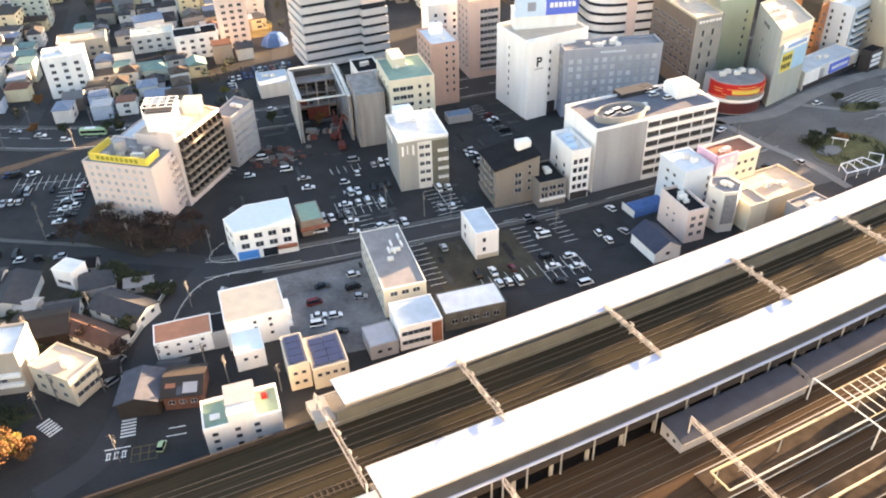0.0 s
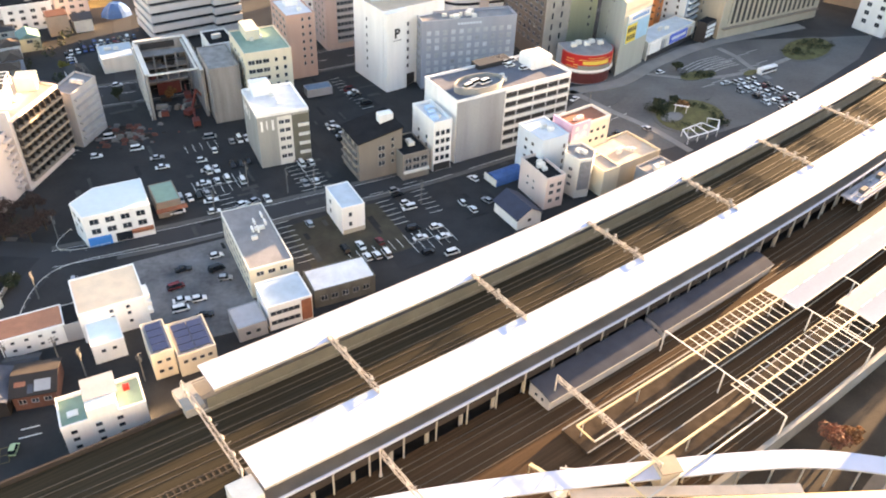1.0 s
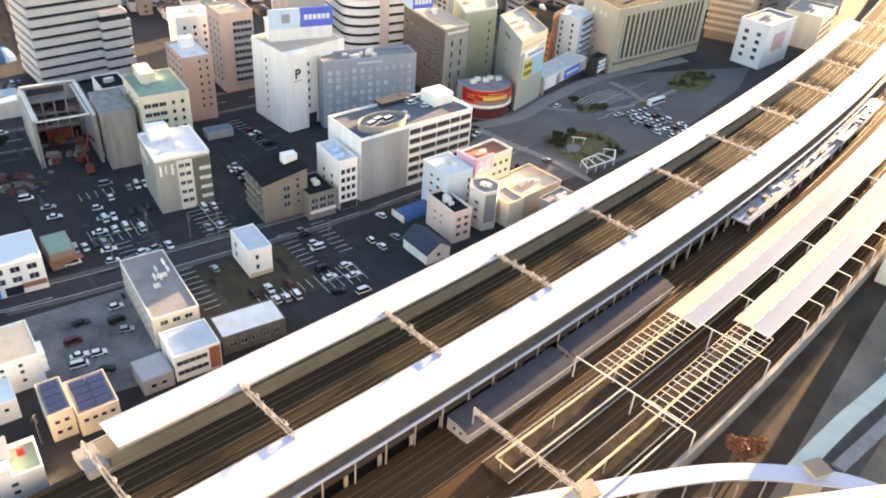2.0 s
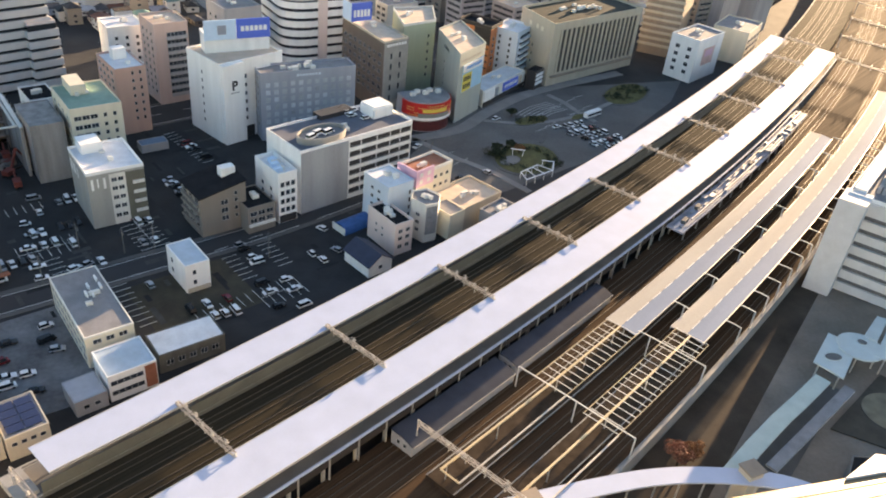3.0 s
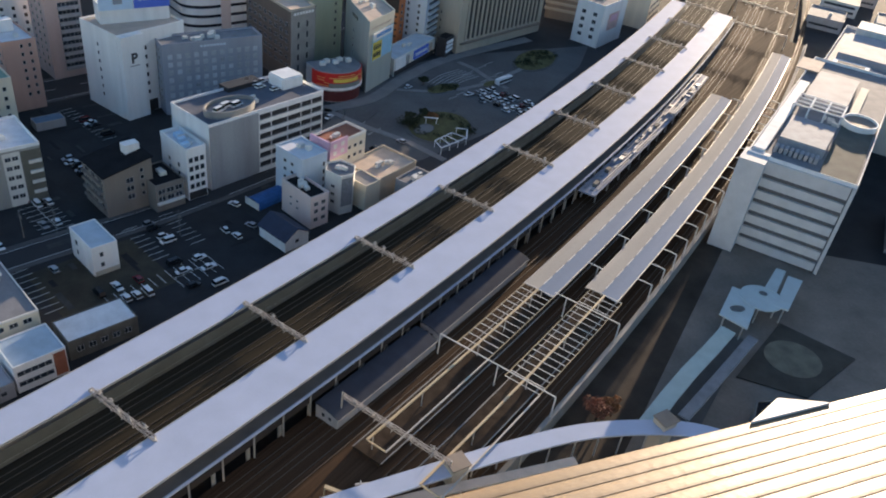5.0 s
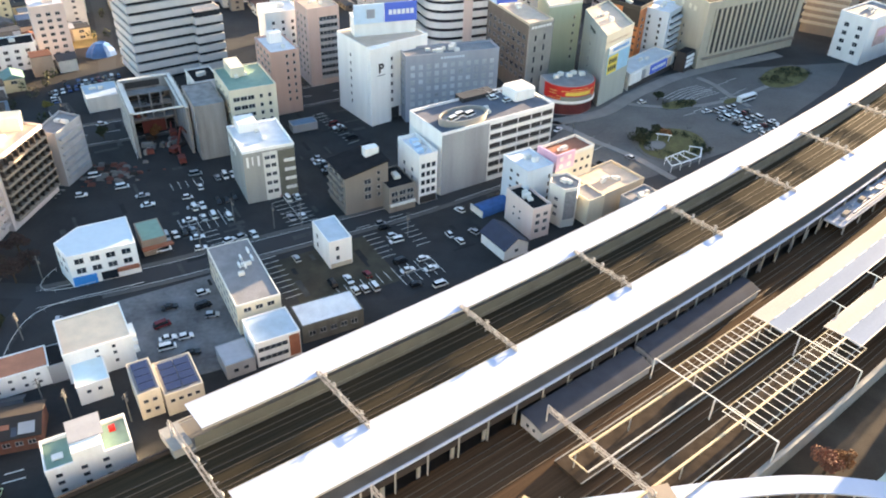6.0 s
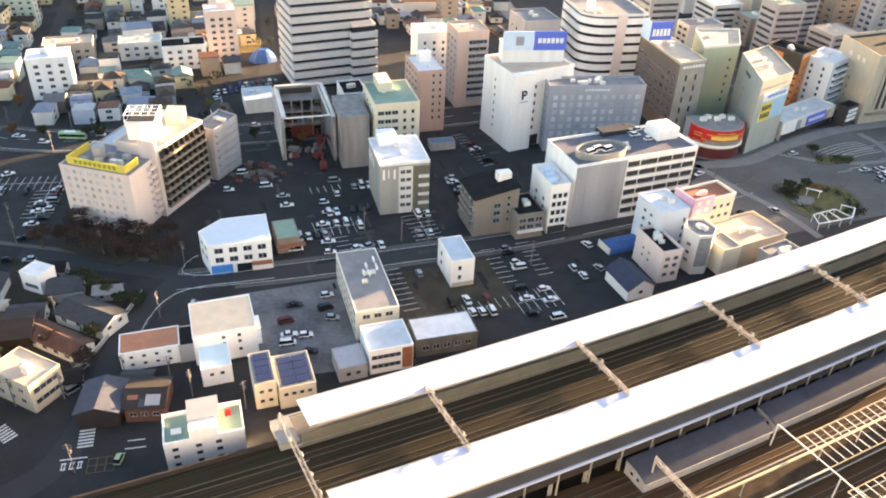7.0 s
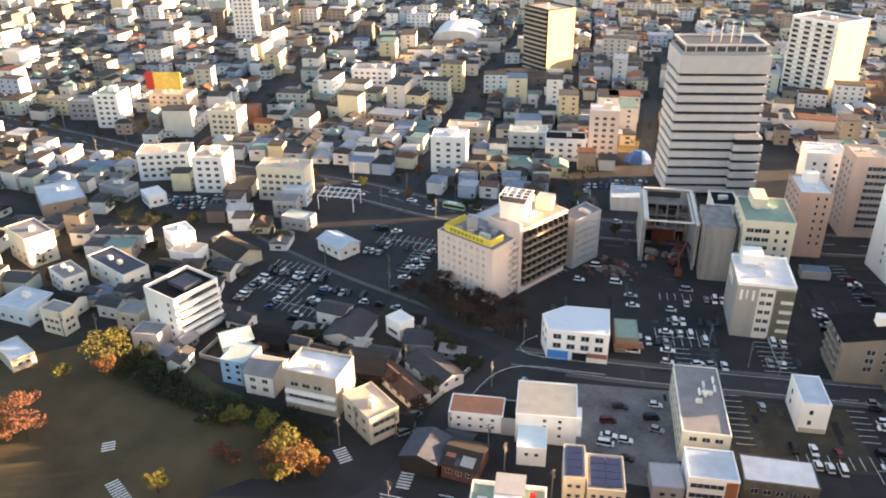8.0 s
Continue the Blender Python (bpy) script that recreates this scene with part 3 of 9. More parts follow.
island(118.5, 263.0, 16.5, 13.5, 40, olive_grass, "kerbed traffic island with dull grass and shrubs")
island(111, 261.5, 5.5, 3.4, 35, square_paving, "paved middle of the round traffic island", lift=0.15)
island(134, 299, 10, 4, 20, olive_grass, "long kerbed island with grass")
island(133, 282, 7, 1.5, 60, pavement_m, "narrow paved island")
island(195, 328, 19, 9.5, 40, olive_grass, "long kerbed island with dull grass")
island(158, 302, 5, 2.0, 35, olive_grass, "small kerbed island with dull grass")
island(92, 276, 8, 2.0, 45, pavement_m, "narrow paved island beside the bus lane")
bm = bmesh.new()
ribbon(bm, smooth([(76, 284), (88.2, 266.7), (93.1, 261.2), (100.8, 252), (105.3, 244.3), (110, 236)]), 3.0, 0, 0.2)
ribbon(bm, smooth([(153, 328), (157.6, 318.5), (160, 307.6), (164, 296)]), 3.0, 0, 0.208)
ribbon(bm, smooth([(70, 283), (84, 286), (100, 293), (119, 311), (150, 333), (205, 356)]), 6, 0, 0.2)
ribbon(bm, smooth([(112, 300), (134, 296), (160, 304), (186, 320)]), 2.4, 0, 0.204)
structure("pavement", bm, square_paving, "pale paved footway round the station square", "pavement")
bm = bmesh.new()
OUT_RAIL, IN_RAIL = [(109.9, 240.2), (114.3, 242.4), (118.7, 244.5), (123.1, 246.7)], [(109.7, 246.4), (112.7, 248.2), (115.7, 250.0), (118.7, 251.8)]
ribbon(bm, OUT_RAIL + [(126.2, 253.7), (121.9, 255.3)], 0.55, 3.0, 3.2)
ribbon(bm, IN_RAIL, 0.45, 2.9, 3.1)
for p, q in zip(OUT_RAIL, IN_RAIL):
    ribbon(bm, [p, q], 0.4, 2.94, 3.14)
    bm_tube(bm, *p, 0.2, 3.0, 0.12)
    bm_tube(bm, *q, 0.2, 2.9, 0.12)
ribbon(bm, [(112.6, 266.4), (118.1, 264.5)], 0.5, 2.9, 3.1)
for p in ((113.4, 266.1), (117.4, 264.7), (126.0, 253.4), (122.2, 255.2)):
    bm_tube(bm, *p, 0.2, 2.95, 0.12)
ob = structure("bus_shelter", bm, white_wall, "white bent shelter roofs over the bus stops", "bus shelter")
bm = bmesh.new()
for i in range(14):
    x, y = 132 + (i % 7) * 5.5, 288 + (i // 7) * 12 + (i % 7) * 4
    ribbon(bm, [(x, y), (x + 6, y + 3)], 0.4, 0, 0.045)
for i in range(7):
    ribbon(bm, smooth([(129 + 1.5 * i, 306 - 1.1 * i), (139 + 1.3 * i, 314 - 1.3 * i), (150 + 1.1 * i, 319.5 - 1.4 * i)], 4), 0.45, 0, 0.05 + 0.001 * i)
structure("road_marking", bm, mat("faded_line", (0.33, 0.33, 0.32), 0.8, var=0.4, scale=0.6), "faded white lane marks on the station square", "road marking")

# ---- the railway: a curve in s (along) and l (to its left) ----
R0, RA = Vector((-36.0, 112.0)), radians(34.0)
RX, RY = Vector((math.cos(RA), math.sin(RA))), Vector((-math.sin(RA), math.cos(RA)))


def rp(s, l):
    k = max(s, -60)
    p = R0 + RX * s + RY * (l - 0.066 * s + 0.00024 * k * k)
    return (p.x, p.y)


def bend(s):
    a, b = Vector(rp(s - 1, 0)), Vector(rp(s + 1, 0))
    return math.degrees(math.atan2((b - a).y, (b - a).x))


def strip(bm, l0, l1, s0, s1, z0, z1, step=12.0, mi=0, cap=True):
    n = max(1, int(abs(s1 - s0) / step))
    rows = []
    for i in range(n + 1):
        s = s0 + (s1 - s0) * i / n
        a, b = rp(s, l0), rp(s, l1)
        rows.append([bm.verts.new((*q, z)) for q, z in ((a, z0), (b, z0), (b, z1), (a, z1))])
    for r0, r1 in zip(rows, rows[1:]):
        for i in range(4):
            bm.faces.new((r0[i], r0[(i + 1) % 4], r1[(i + 1) % 4], r1[i])).material_index = mi
    bm.faces.new(rows[0]).material_index = mi
    bm.faces.new(rows[-1][::-1]).material_index = mi


HIGH, LOW = 8.0, 3.5
bm = bmesh.new()
strip(bm, -26.6, 11.2, -2, 460, 6.6, HIGH)
strip(bm, -22.5, 5.0, -200, -2, 6.6, HIGH)
strip(bm, -20.0, 6.0, 460, 760, 6.6, HIGH)
structure("viaduct_deck", bm, slab_bed, "brown railway viaduct deck", "viaduct")
bm = bmesh.new()
strip(bm, 11.2, 11.7, -2, 460, 0, 9.3)
strip(bm, 6.0, 6.5, 460, 760, 0, 9.2)
structure("viaduct_parapet", bm, concrete, "concrete parapet wall of the viaduct", "viaduct")
bm = bmesh.new()
strip(bm, 5.0, 5.5, -200, -2, 0, 9.2)
strip(bm, -23.0, -22.5, -200, -2, 0, 9.2)
strip(bm, -27.1, -26.6, -2, 460, 7.4, 9.3)
structure("viaduct_parapet", bm, dark_brown, "dark brown parapet wall of the viaduct", "viaduct")
bm = bmesh.new()
for s in range(-190, 456, 9):
    for l in ((-26.2, -20) if s > -2 else (-21.8,)):
        x, y = rp(s, l)
        bm_tube(bm, x, y, 0, 6.6, 0.5, n=8)
structure("viaduct_pier", bm, concrete, "concrete columns under the viaduct", "viaduct")
bm = bmesh.new()
strip(bm, -69.4, -26.9, -200, 460, 0.4, LOW)
strip(bm, -60.0, -20.2, 460, 760, 0.4, LOW)
structure("track_bed", bm, ballast, "rust-brown ballast bed of the lower railway", "track bed")
bm = bmesh.new()
strip(bm, -70.0, -69.4, -200, 460, 0, 5.0)
strip(bm, -69.4, -68.4, -200, 460, LOW, LOW + 0.15)
structure("retaining_wall", bm, concrete, "grey concrete wall along the railway", "wall")


bm = bmesh.new()
strip(bm, 11.8, 36.0, 150, 460, -0.3, 0.010)
structure("service_road", bm, road_m, "dark asphalt service road along the viaduct", "road")
bm = bmesh.new()
strip(bm, -92.0, -70.0, -60, 330, -0.3, 0.026)
structure("yard_ground", bm, yard_earth, "brown earth service yard beside the railway", "yard")


def track(l, s0, s1, z, sleepers=True, bed=True):
    ob = thing("railway_track", *rp(s0, l), z, 0, "rusty railway track with two steel rails", "railway track", "tracks through the station")
    o = Vector(rp(s0, l))
    inv = Matrix.Translation((-o.x, -o.y, -z))
    if bed:
        bm = bmesh.new()
        strip(bm, l - 1.35, l + 1.35, s0, s1, z, z + 0.04)
        bm.transform(inv)
        part("bed", bm, slab_bed if z > 5 else ballast, ob)
    for sd in (-0.75, 0.75):
        bm = bmesh.new()
        strip(bm, l + sd - 0.07, l + sd + 0.07, s0, s1, z + 0.05, z + 0.20, 8)
        bm.transform(inv)
        part("rail", bm, rail_m, ob)
    if sleepers:
        bm = bmesh.new()
        s = s0
        while s < min(s1, 330):
            strip(bm, l - 1.2, l + 1.2, s, s + 0.3, z + 0.02, z + 0.10, 5)
            s += 1.3
        bm.transform(inv)
        tagged(part("sleeper_bed", bm, sleeper_m, ob), kind="stuff")


for l in (-0.4, -4.7, -9.0, -13.3):
    track(l, -200, 760, HIGH, sleepers=l < -12)
for l in (-30.2, -34.4, -38.4, -51.6, -65.6):
    track(l, -200, 760, LOW, sleepers=False)


def platform(l0, l1, s0, s1, z0, h, label):
    ob = thing("platform", *rp(s0, l0), z0, 0, label, "platform", "station platforms")
    o = Vector(rp(s0, l0))
    inv = Matrix.Translation((-o.x, -o.y, -z0))
    bm = bmesh.new()
    strip(bm, l0 + 0.15, l1 - 0.15, s0, s1, z0, z0 + h)
    bm.transform(inv)
    part("slab", bm, dark_concrete if z0 > 5 else worn_platform, ob)
    for a0, a1 in ((l0, l0 + 0.3), (l1 - 0.3, l1)):
        bm = bmesh.new()
        strip(bm, a0, a1, s0, s1, z0 + h, z0 + h + 0.06)
        bm.transform(inv)
        part("edge_strip", bm, concrete, ob)
    return ob


platform(2.2, 10.9, -1, 452, HIGH, 1.2, "grey concrete platform on the viaduct under a white roof")
platform(-26.2, -16.2, -1, 450, HIGH, 1.2, "grey concrete platform on the viaduct under a white roof")
platform(-48.8, -40.8, 60, 330, LOW, 1.1, "concrete platform of the lower station")
platform(-62.6, -55.0, 62, 400, LOW, 1.1, "concrete platform of the lower station")


def canopy(l0, l1, s0, s1, z, roof_m, base, label, col_step=10.25, lip=0.5, ridge=False, second=None):
    ob = thing("platform_canopy", *rp(s0, (l0 + l1) / 2), base, 0, label, "platform canopy", "roofs over the platforms")
    o = Vector(rp(s0, (l0 + l1) / 2))
    inv = Matrix.Translation((-o.x, -o.y, -base))
    mid = (l0 + l1) / 2

    def add(name, fn, material, lab=""):
        b = bmesh.new()
        fn(b)
        if ridge:
            for v in b.verts:
                d = v.co.xy - R0
                s_ = d.dot(RX)
                v.co.z -= 0.10 * abs(d.dot(RY) + 0.066 * s_ - 0.00024 * s_ * s_ - mid)
        b.transform(inv)
        return part(name, b, material, ob, lab)

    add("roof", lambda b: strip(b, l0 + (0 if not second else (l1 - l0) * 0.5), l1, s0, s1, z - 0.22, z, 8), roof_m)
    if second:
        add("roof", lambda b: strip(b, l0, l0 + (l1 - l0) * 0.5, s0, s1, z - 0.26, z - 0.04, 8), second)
    for a0, a1 in ((l0 - 0.06, l0 + 0.1), (l1 - 0.1, l1 + 0.06)):
        add("fascia", lambda b: strip(b, a0, a1, s0 - 0.05, s1 + 0.05, z - lip, z + 0.07, 8), steel)
    if ridge:
        s = s0 + 3
        while s < s1 - 6:
            add("ridge_cap", lambda b: strip(b, mid - 0.15, mid + 0.15, s, s + 5.2, z, z + 0.05, 6), offwhite)
            s += 7.6
    add("girder", lambda b: strip(b, mid - 0.15, mid + 0.15, s0, s1, z - 0.75, z - 0.24, 12), steel)
    col = bmesh.new()
    bm_box(col, -0.16, 0.16, -0.16, 0.16, 0.0, z - base - 0.7)
    bm_box(col, -0.12, 0.12, -(l1 - l0) * 0.42, (l1 - l0) * 0.42, z - base - 0.95, z - base - 0.6)
    me = to_mesh("column", col, steel)
    s = s0 + 3
    while s < s1:
        x, y = rp(s, mid)
        piece("column", me, ob, pose(x - o.x, y - o.y, 0, 0, 0, bend(s)))
        s += col_step
    return ob, add


can1, add1 = canopy(2.6, 11.2, 2.0, 438, 13.5, canopy_m, HIGH + 1.2, "long white sheet roof over the viaduct platform")
can2, add2 = canopy(-25.7, -15.2, -1, 438, 13.5, canopy_m, HIGH + 1.2, "long white sheet roof over the platform beside the lower tracks")
# the wall and lit soffit along the inner side of the first platform
add1("screen", lambda b: strip(b, 2.25, 2.45, 0, 438, HIGH - 8.0 + 8.3, HIGH + 4.2), olive_screen)
add2("eaves_rail", lambda b: strip(b, -27.6, -27.2, -1, 438, 10.4, 11.0), canopy_m)
add2("box_end", lambda b: strip(b, -26.0, -20.5, -6.5, -1.3, 9.2, 12.6), offwhite)
add1("box_end", lambda b: strip(b, 3.0, 10.4, -4.5, -0.3, HIGH, 10.2), concrete)
for k in range(-1, 10):
    s = 12 + 41 * k
    if s > 0:
        for j in range(5):
            add2("post", lambda b: bm_tube(b, *rp(s + j * 8.2, -27.3), LOW, 10.5, 0.22, n=8), concrete)
lowc, _ = canopy(-49.4, -40.0, 133, 322, 9.5, canopy_sun_pale, LOW + 1.1, "faded grey two-part roof over the lower platform", ridge=True, second=canopy_shade_gray)
lowd, _ = canopy(-64.0, -54.2, 144, 410, 9.5, canopy_sun_pale, LOW + 1.1, "faded beige roof over the lower platform", ridge=True, second=canopy_shade_gray)


def lattice(l0, l1, s0, s1, z, tail):
    """The bare frame of a roof that has been taken off: rafters on three long beams."""
    mid = l0 * 0.45 + l1 * 0.55
    x, y = rp(s0, mid)
    ob = thing("roof_frame", x, y, LOW + 1.1, 0, "bare cream-painted steel roof frame over a platform", "roof frame", "bare roof frames")
    inv = Matrix.Translation((-x, -y, -(LOW + 1.1)))

    def add(name, fn, m):
        b = bmesh.new()
        fn(b)
        b.transform(inv)
        part(name, b, m, ob)

    for l, w, a0 in ((l0, 0.10, s0), (mid, 0.5, tail), (l1, 0.10, s0)):
        add("beam", lambda b: strip(b, l - w / 2, l + w / 2, a0, s1, z - 0.4, z, 8), warm_steel)
    add("beam", lambda b: strip(b, l0 - 0.2, l0 + 0.1, tail, s0, z - 0.4, z, 8), steel)
    add("beam", lambda b: bm_bar(b, (*rp(tail, l0), z - 0.2), (*rp(tail, mid), z - 0.2), 0.3), warm_steel)
    n = int((s1 - s0) / 2.5)
    for i in range(n + 1):
        s = s0 + (s1 - s0) * i / n
        add("rafter", lambda b: bm_bar(b, (*rp(s, l0), z - 0.1), (*rp(s, l1), z - 0.1), 0.15), offwhite)
    for s in (tail + 2, (tail + s0) / 2, s0 + 4, (s0 + s1) / 2, s1 - 3):
        add("column", lambda b: bm_tube(b, *rp(s, mid), LOW + 1.1, z - 0.3, 0.16, n=8), steel)


lattice(-49.6, -40.4, 99, 133, 9.5, 60)
lattice(-65.4, -55.8, 97, 144, 9.5, 58)


def truss(s, l0, l1, z, foot0, foot1, label, w=0.85, h=0.75, arch=0.0, top=0.9):
    """A catenary gantry: two posts and a lattice beam with insulators."""
    a0, b0 = Vector((*rp(s, l0), z)), Vector((*rp(s, l1), z))
    ob = thing("catenary_gantry", a0.x, a0.y, foot0, 0, label, "catenary gantry", "gantries over the tracks")
    inv = Matrix.Translation((-a0.x, -a0.y, -foot0))
    d = (b0 - a0).normalized()
    side = Vector((-d.y, d.x, 0))
    n = max(4, int((b0 - a0).length / 1.5))
    bm = bmesh.new()

    def at(i, sx, sz):
        t = i / n
        return a0 + (b0 - a0) * t + side * sx * w / 2 + Vector((0, 0, sz * h / 2 + arch * math.sin(math.pi * t)))

    for i in range(n):
        for sx in (-1, 1):
            for sz in (-1, 1):
                bm_bar(bm, at(i, sx, sz), at(i + 1, sx, sz), 0.12)
            bm_bar(bm, at(i, sx, -1 if i % 2 else 1), at(i + 1, sx, 1 if i % 2 else -1), 0.10)
        bm_bar(bm, at(i, -1 if i % 2 else 1, 1), at(i + 1, 1 if i % 2 else -1, 1), 0.10)
        bm_bar(bm, at(i, -1, 1), at(i, 1, 1), 0.08)
    bm.transform(inv)
    part("beam", bm, gantry_steel, ob)
    for e, foot in ((a0, foot0), (b0, foot1)):
        bm = bmesh.new()
        bm_tube(bm, e.x, e.y, foot, z + top, 0.22, 0.18, 8)
        bm_box(bm, e.x - 0.4, e.x + 0.4, e.y - 0.4, e.y + 0.4, foot, foot + 0.25)
        bm.transform(inv)
        part("post", bm, steel, ob)
    jig = random.Random(int(s * 7 + l0))
    for t in (0.14, 0.31, 0.48, 0.66, 0.84):
        p = a0 + (b0 - a0) * (t + jig.uniform(-0.02, 0.02))
        bm = bmesh.new()
        if 0.1 < t < 0.9:
            bm_tube(bm, p.x, p.y, z - 2.0, z - 0.3, 0.07, n=6)
            bm_bar(bm, p + Vector((0, 0, -1.9)), p + side * 1.9 + Vector((0, 0, -1.5)), 0.09)
        foot = p + side * jig.choice((-0.45, 0.45))
        bm_bar(bm, foot + Vector((0, 0, 0.2)), foot + Vector((0, 0, 1.5)), 0.12)
        for k in range(3):
            bm_tube(bm, foot.x, foot.y, z + 0.75 + 0.28 * k, z + 0.87 + 0.28 * k, 0.26, 0.2, 6)
        arm = d * jig.uniform(0.6, 1.1)
        bm_bar(bm, foot - arm + Vector((0, 0, 1.1)), foot + arm + Vector((0, 0, 1.25)), 0.10)
        bm_box(bm, foot.x - 0.3, foot.x + 0.3, foot.y - 0.25, foot.y + 0.25, z + 0.35, z + 0.7)
        bm.transform(inv)
        part("insulator", bm, insulator_m, ob)


for k in range(0, 11):
    truss(29.5 + 41 * k, 3.6, -16.6, 13.95, 13.5 if k < 10 else HIGH, 13.5 if k < 10 else HIGH, "grey lattice gantry between the two white roofs", h=0.6, top=0.4)
truss(-3, 7.0, -20.6, 14.4, HIGH, HIGH, "grey lattice gantry past the roof ends")
truss(-60, 3.5, -21.0, 14.4, HIGH, HIGH, "grey lattice gantry over the viaduct")
truss(65, -33, -62.5, 11.2, LOW, LOW, "grey lattice gantry over the lower tracks")
truss(22, -28.5, -60, 11.2, LOW, LOW, "grey lattice gantry over the lower tracks")
for s in (440, 490, 540, 590, 640):
    truss(s, -22, -58, 11.0, LOW, LOW, "grey lattice gantry over the far lower tracks", w=0.6, h=0.6)


def plain_portal(s, l0, l1, z, legs):
    x, y = rp(s, l0)
    ob = thing("track_portal", x, y, LOW, 0, "thin pale steel portal over the lower track", "track portal", "portals over the lower tracks")
    inv = Matrix.Translation((-x, -y, -LOW))
    bm = bmesh.new()
    n = 8
    rows = []
    for j in range(n + 1):
        c = Vector((*rp(s, l0 + (l1 - l0) * j / n), z + 0.12 * math.sin(math.pi * j / n)))
        rows.append([bm.verts.new(c + Vector((RX.x * a0, RX.y * a0, b0))) for a0, b0 in ((-0.12, -0.12), (0.12, -0.12), (0.12, 0.12), (-0.12, 0.12))])
    for r0, r1 in zip(rows, rows[1:]):
        for i in range(4):
            bm.faces.new((r0[i], r0[(i + 1) % 4], r1[(i + 1) % 4], r1[i]))
    bm.faces.new(rows[0])
    bm.faces.new(rows[-1][::-1])
    bm.transform(inv)
    part("beam", bm, offwhite, ob)
    for l in legs:
        bm = bmesh.new()
        bm_bar(bm, (*rp(s, l), LOW), (*rp(s, l), z), 0.28)
        bm.transform(inv)
        part("leg", bm, offwhite, ob)


plain_portal(98, -36, -72 + 3.0, 10.2, (-36, -53, -69))
plain_portal(134, -49.4, -69, 10.2, (-53, -69))
for k in range(9):
    s = 155 + 21 * k
    plain_portal(s, -49.4, -54.2, 9.6, (-52.9,))
    plain_portal(s + 3, -64.0, -68.8, 9.6, (-68.8,))
    plain_portal(s + 13.5, -64.0, -68.8, 9.6, (-68.8,))

# signal cabinet and its short gantry by the tracks
def signal_cabinet(s, l):
    x, y = rp(s, l)
    ob = thing("signal_cabinet", x, y, LOW, 25, "small white signal cabinet with a lattice arm beside the tracks", "signal cabinet")
    bm = bmesh.new()
    bm_box(bm, -1.3, 1.3, -1.1, 1.1, 0.2, 2.4)
    bm_box(bm, -1.5, 1.5, -1.3, 1.3, 2.4, 2.6)
    part("body", bm, white_wall, ob)
    bm = bmesh.new()
    bm_bar(bm, (0, 0, 4.4), (-3, 6.5, 4.4), 0.8, 0.5)
    bm_bar(bm, (-3, 6.5, 0), (-3, 6.5, 4.4), 0.25)
    bm_bar(bm, (0, 0, 2.6), (0, 0, 4.4), 0.25)
    part("arm", bm, warm_steel, ob)
    bm = bmesh.new()
    bm_bar(bm, (2.5, 2, 0), (2.5, 2, 6), 0.2)
    bm_bar(bm, (1.5, 2.5, 5.2), (4.2, 0.6, 5.2), 0.35)
    part("signal_post", bm, steel, ob)


signal_cabinet(48, -52.5)
signal_cabinet(12, -47.0)


# ---- buildings of the quarter ----
def shed(label, l0, l1, s0, s1, h, wall, roof, wins=8):
    """A long low building along the viaduct; its roof curves down to the track side."""
    n, rows = 12, 6
    o = Vector(rp((s0 + s1) / 2, (l0 + l1) / 2))
    ob = thing("track_shed", o.x, o.y, LOW, 0, label, "station building")
    inv = Matrix.Translation((-o.x, -o.y, 0))

    def shell(prof, m, name):
        bm = bmesh.new()
        ring = [[bm.verts.new((*rp(s0 + (s1 - s0) * k / n, l), z)) for l, z in prof] for k in range(n + 1)]
        q = len(prof)
        for r0, r1 in zip(ring, ring[1:]):
            for i in range(q):
                bm.faces.new((r0[i], r0[(i + 1) % q], r1[(i + 1) % q], r1[i]))
        bm.faces.new(ring[0])
        bm.faces.new(ring[-1][::-1])
        bm.transform(inv)
        return part(name, bm, m, ob)

    shell([(l0, 0), (l1, 0), (l1, h), (l0, h - 0.7)], wall, "wall")
    w = l1 - l0
    arc = [(l0 - 0.3 + (w + 0.6) * k / rows, h - 0.65 + 1.0 * math.sin(math.pi / 2 * min(1, k / rows * 1.5))) for k in range(rows + 1)]
    rf = shell([(l, z - 0.0) for l, z in arc] + [(l, z - 0.25) for l, z in arc[::-1]], roof, "roof")
    gut = bmesh.new()
    strip(gut, l0 - 0.5, l0 - 0.3, s0, s1, h - 0.85, h - 0.6, 10)
    gut.transform(inv)
    under(part("gutter", gut, concrete, ob), rf)
    a, b = rp(s0, l0), rp(s1, l0)
    loc = [(a[0] - o.x, a[1] - o.y), (b[0] - o.x, b[1] - o.y)]
    windows(ob, loc, 0, [h * 0.5], wins, 1.4, 1.0)
    c, d = rp(s0, l1), rp(s0, l0)
    windows(ob, [(c[0] - o.x, c[1] - o.y), (d[0] - o.x, d[1] - o.y)], 0, [h * 0.5], 2, 0.8, 1.0)
    return ob


shed_roof = mat("shed_roof", (0.048, 0.054, 0.070), 0.85, spec=0.1, var=0.25, scale=0.2)
shed("low station building with a dark blue-grey roof beside the tracks", -34.6, -28.2, 62, 99, 3.7, gray_wall, shed_roof, 9)
shed("long low building with a dark blue-grey roof beside the viaduct", -33.6, -28.2, 101, 148, 3.7, gray_wall, shed_roof, 10)
rnd = random.Random(4)
po = rp(262, -29.2)
plant = thing("rooftop_plant", *po, LOW, 0, "cluttered pale machinery deck beside the platform", "machinery")
bm = bmesh.new()
strip(bm, -33.2, -27.0, 196, 346, 3.6, 4.2)
bm.transform(Matrix.Translation((-po[0], -po[1], 0)))
part("deck", bm, mat("plant_deck", (0.38, 0.40, 0.46), 0.85, var=0.4, scale=0.25, fine=2), plant)
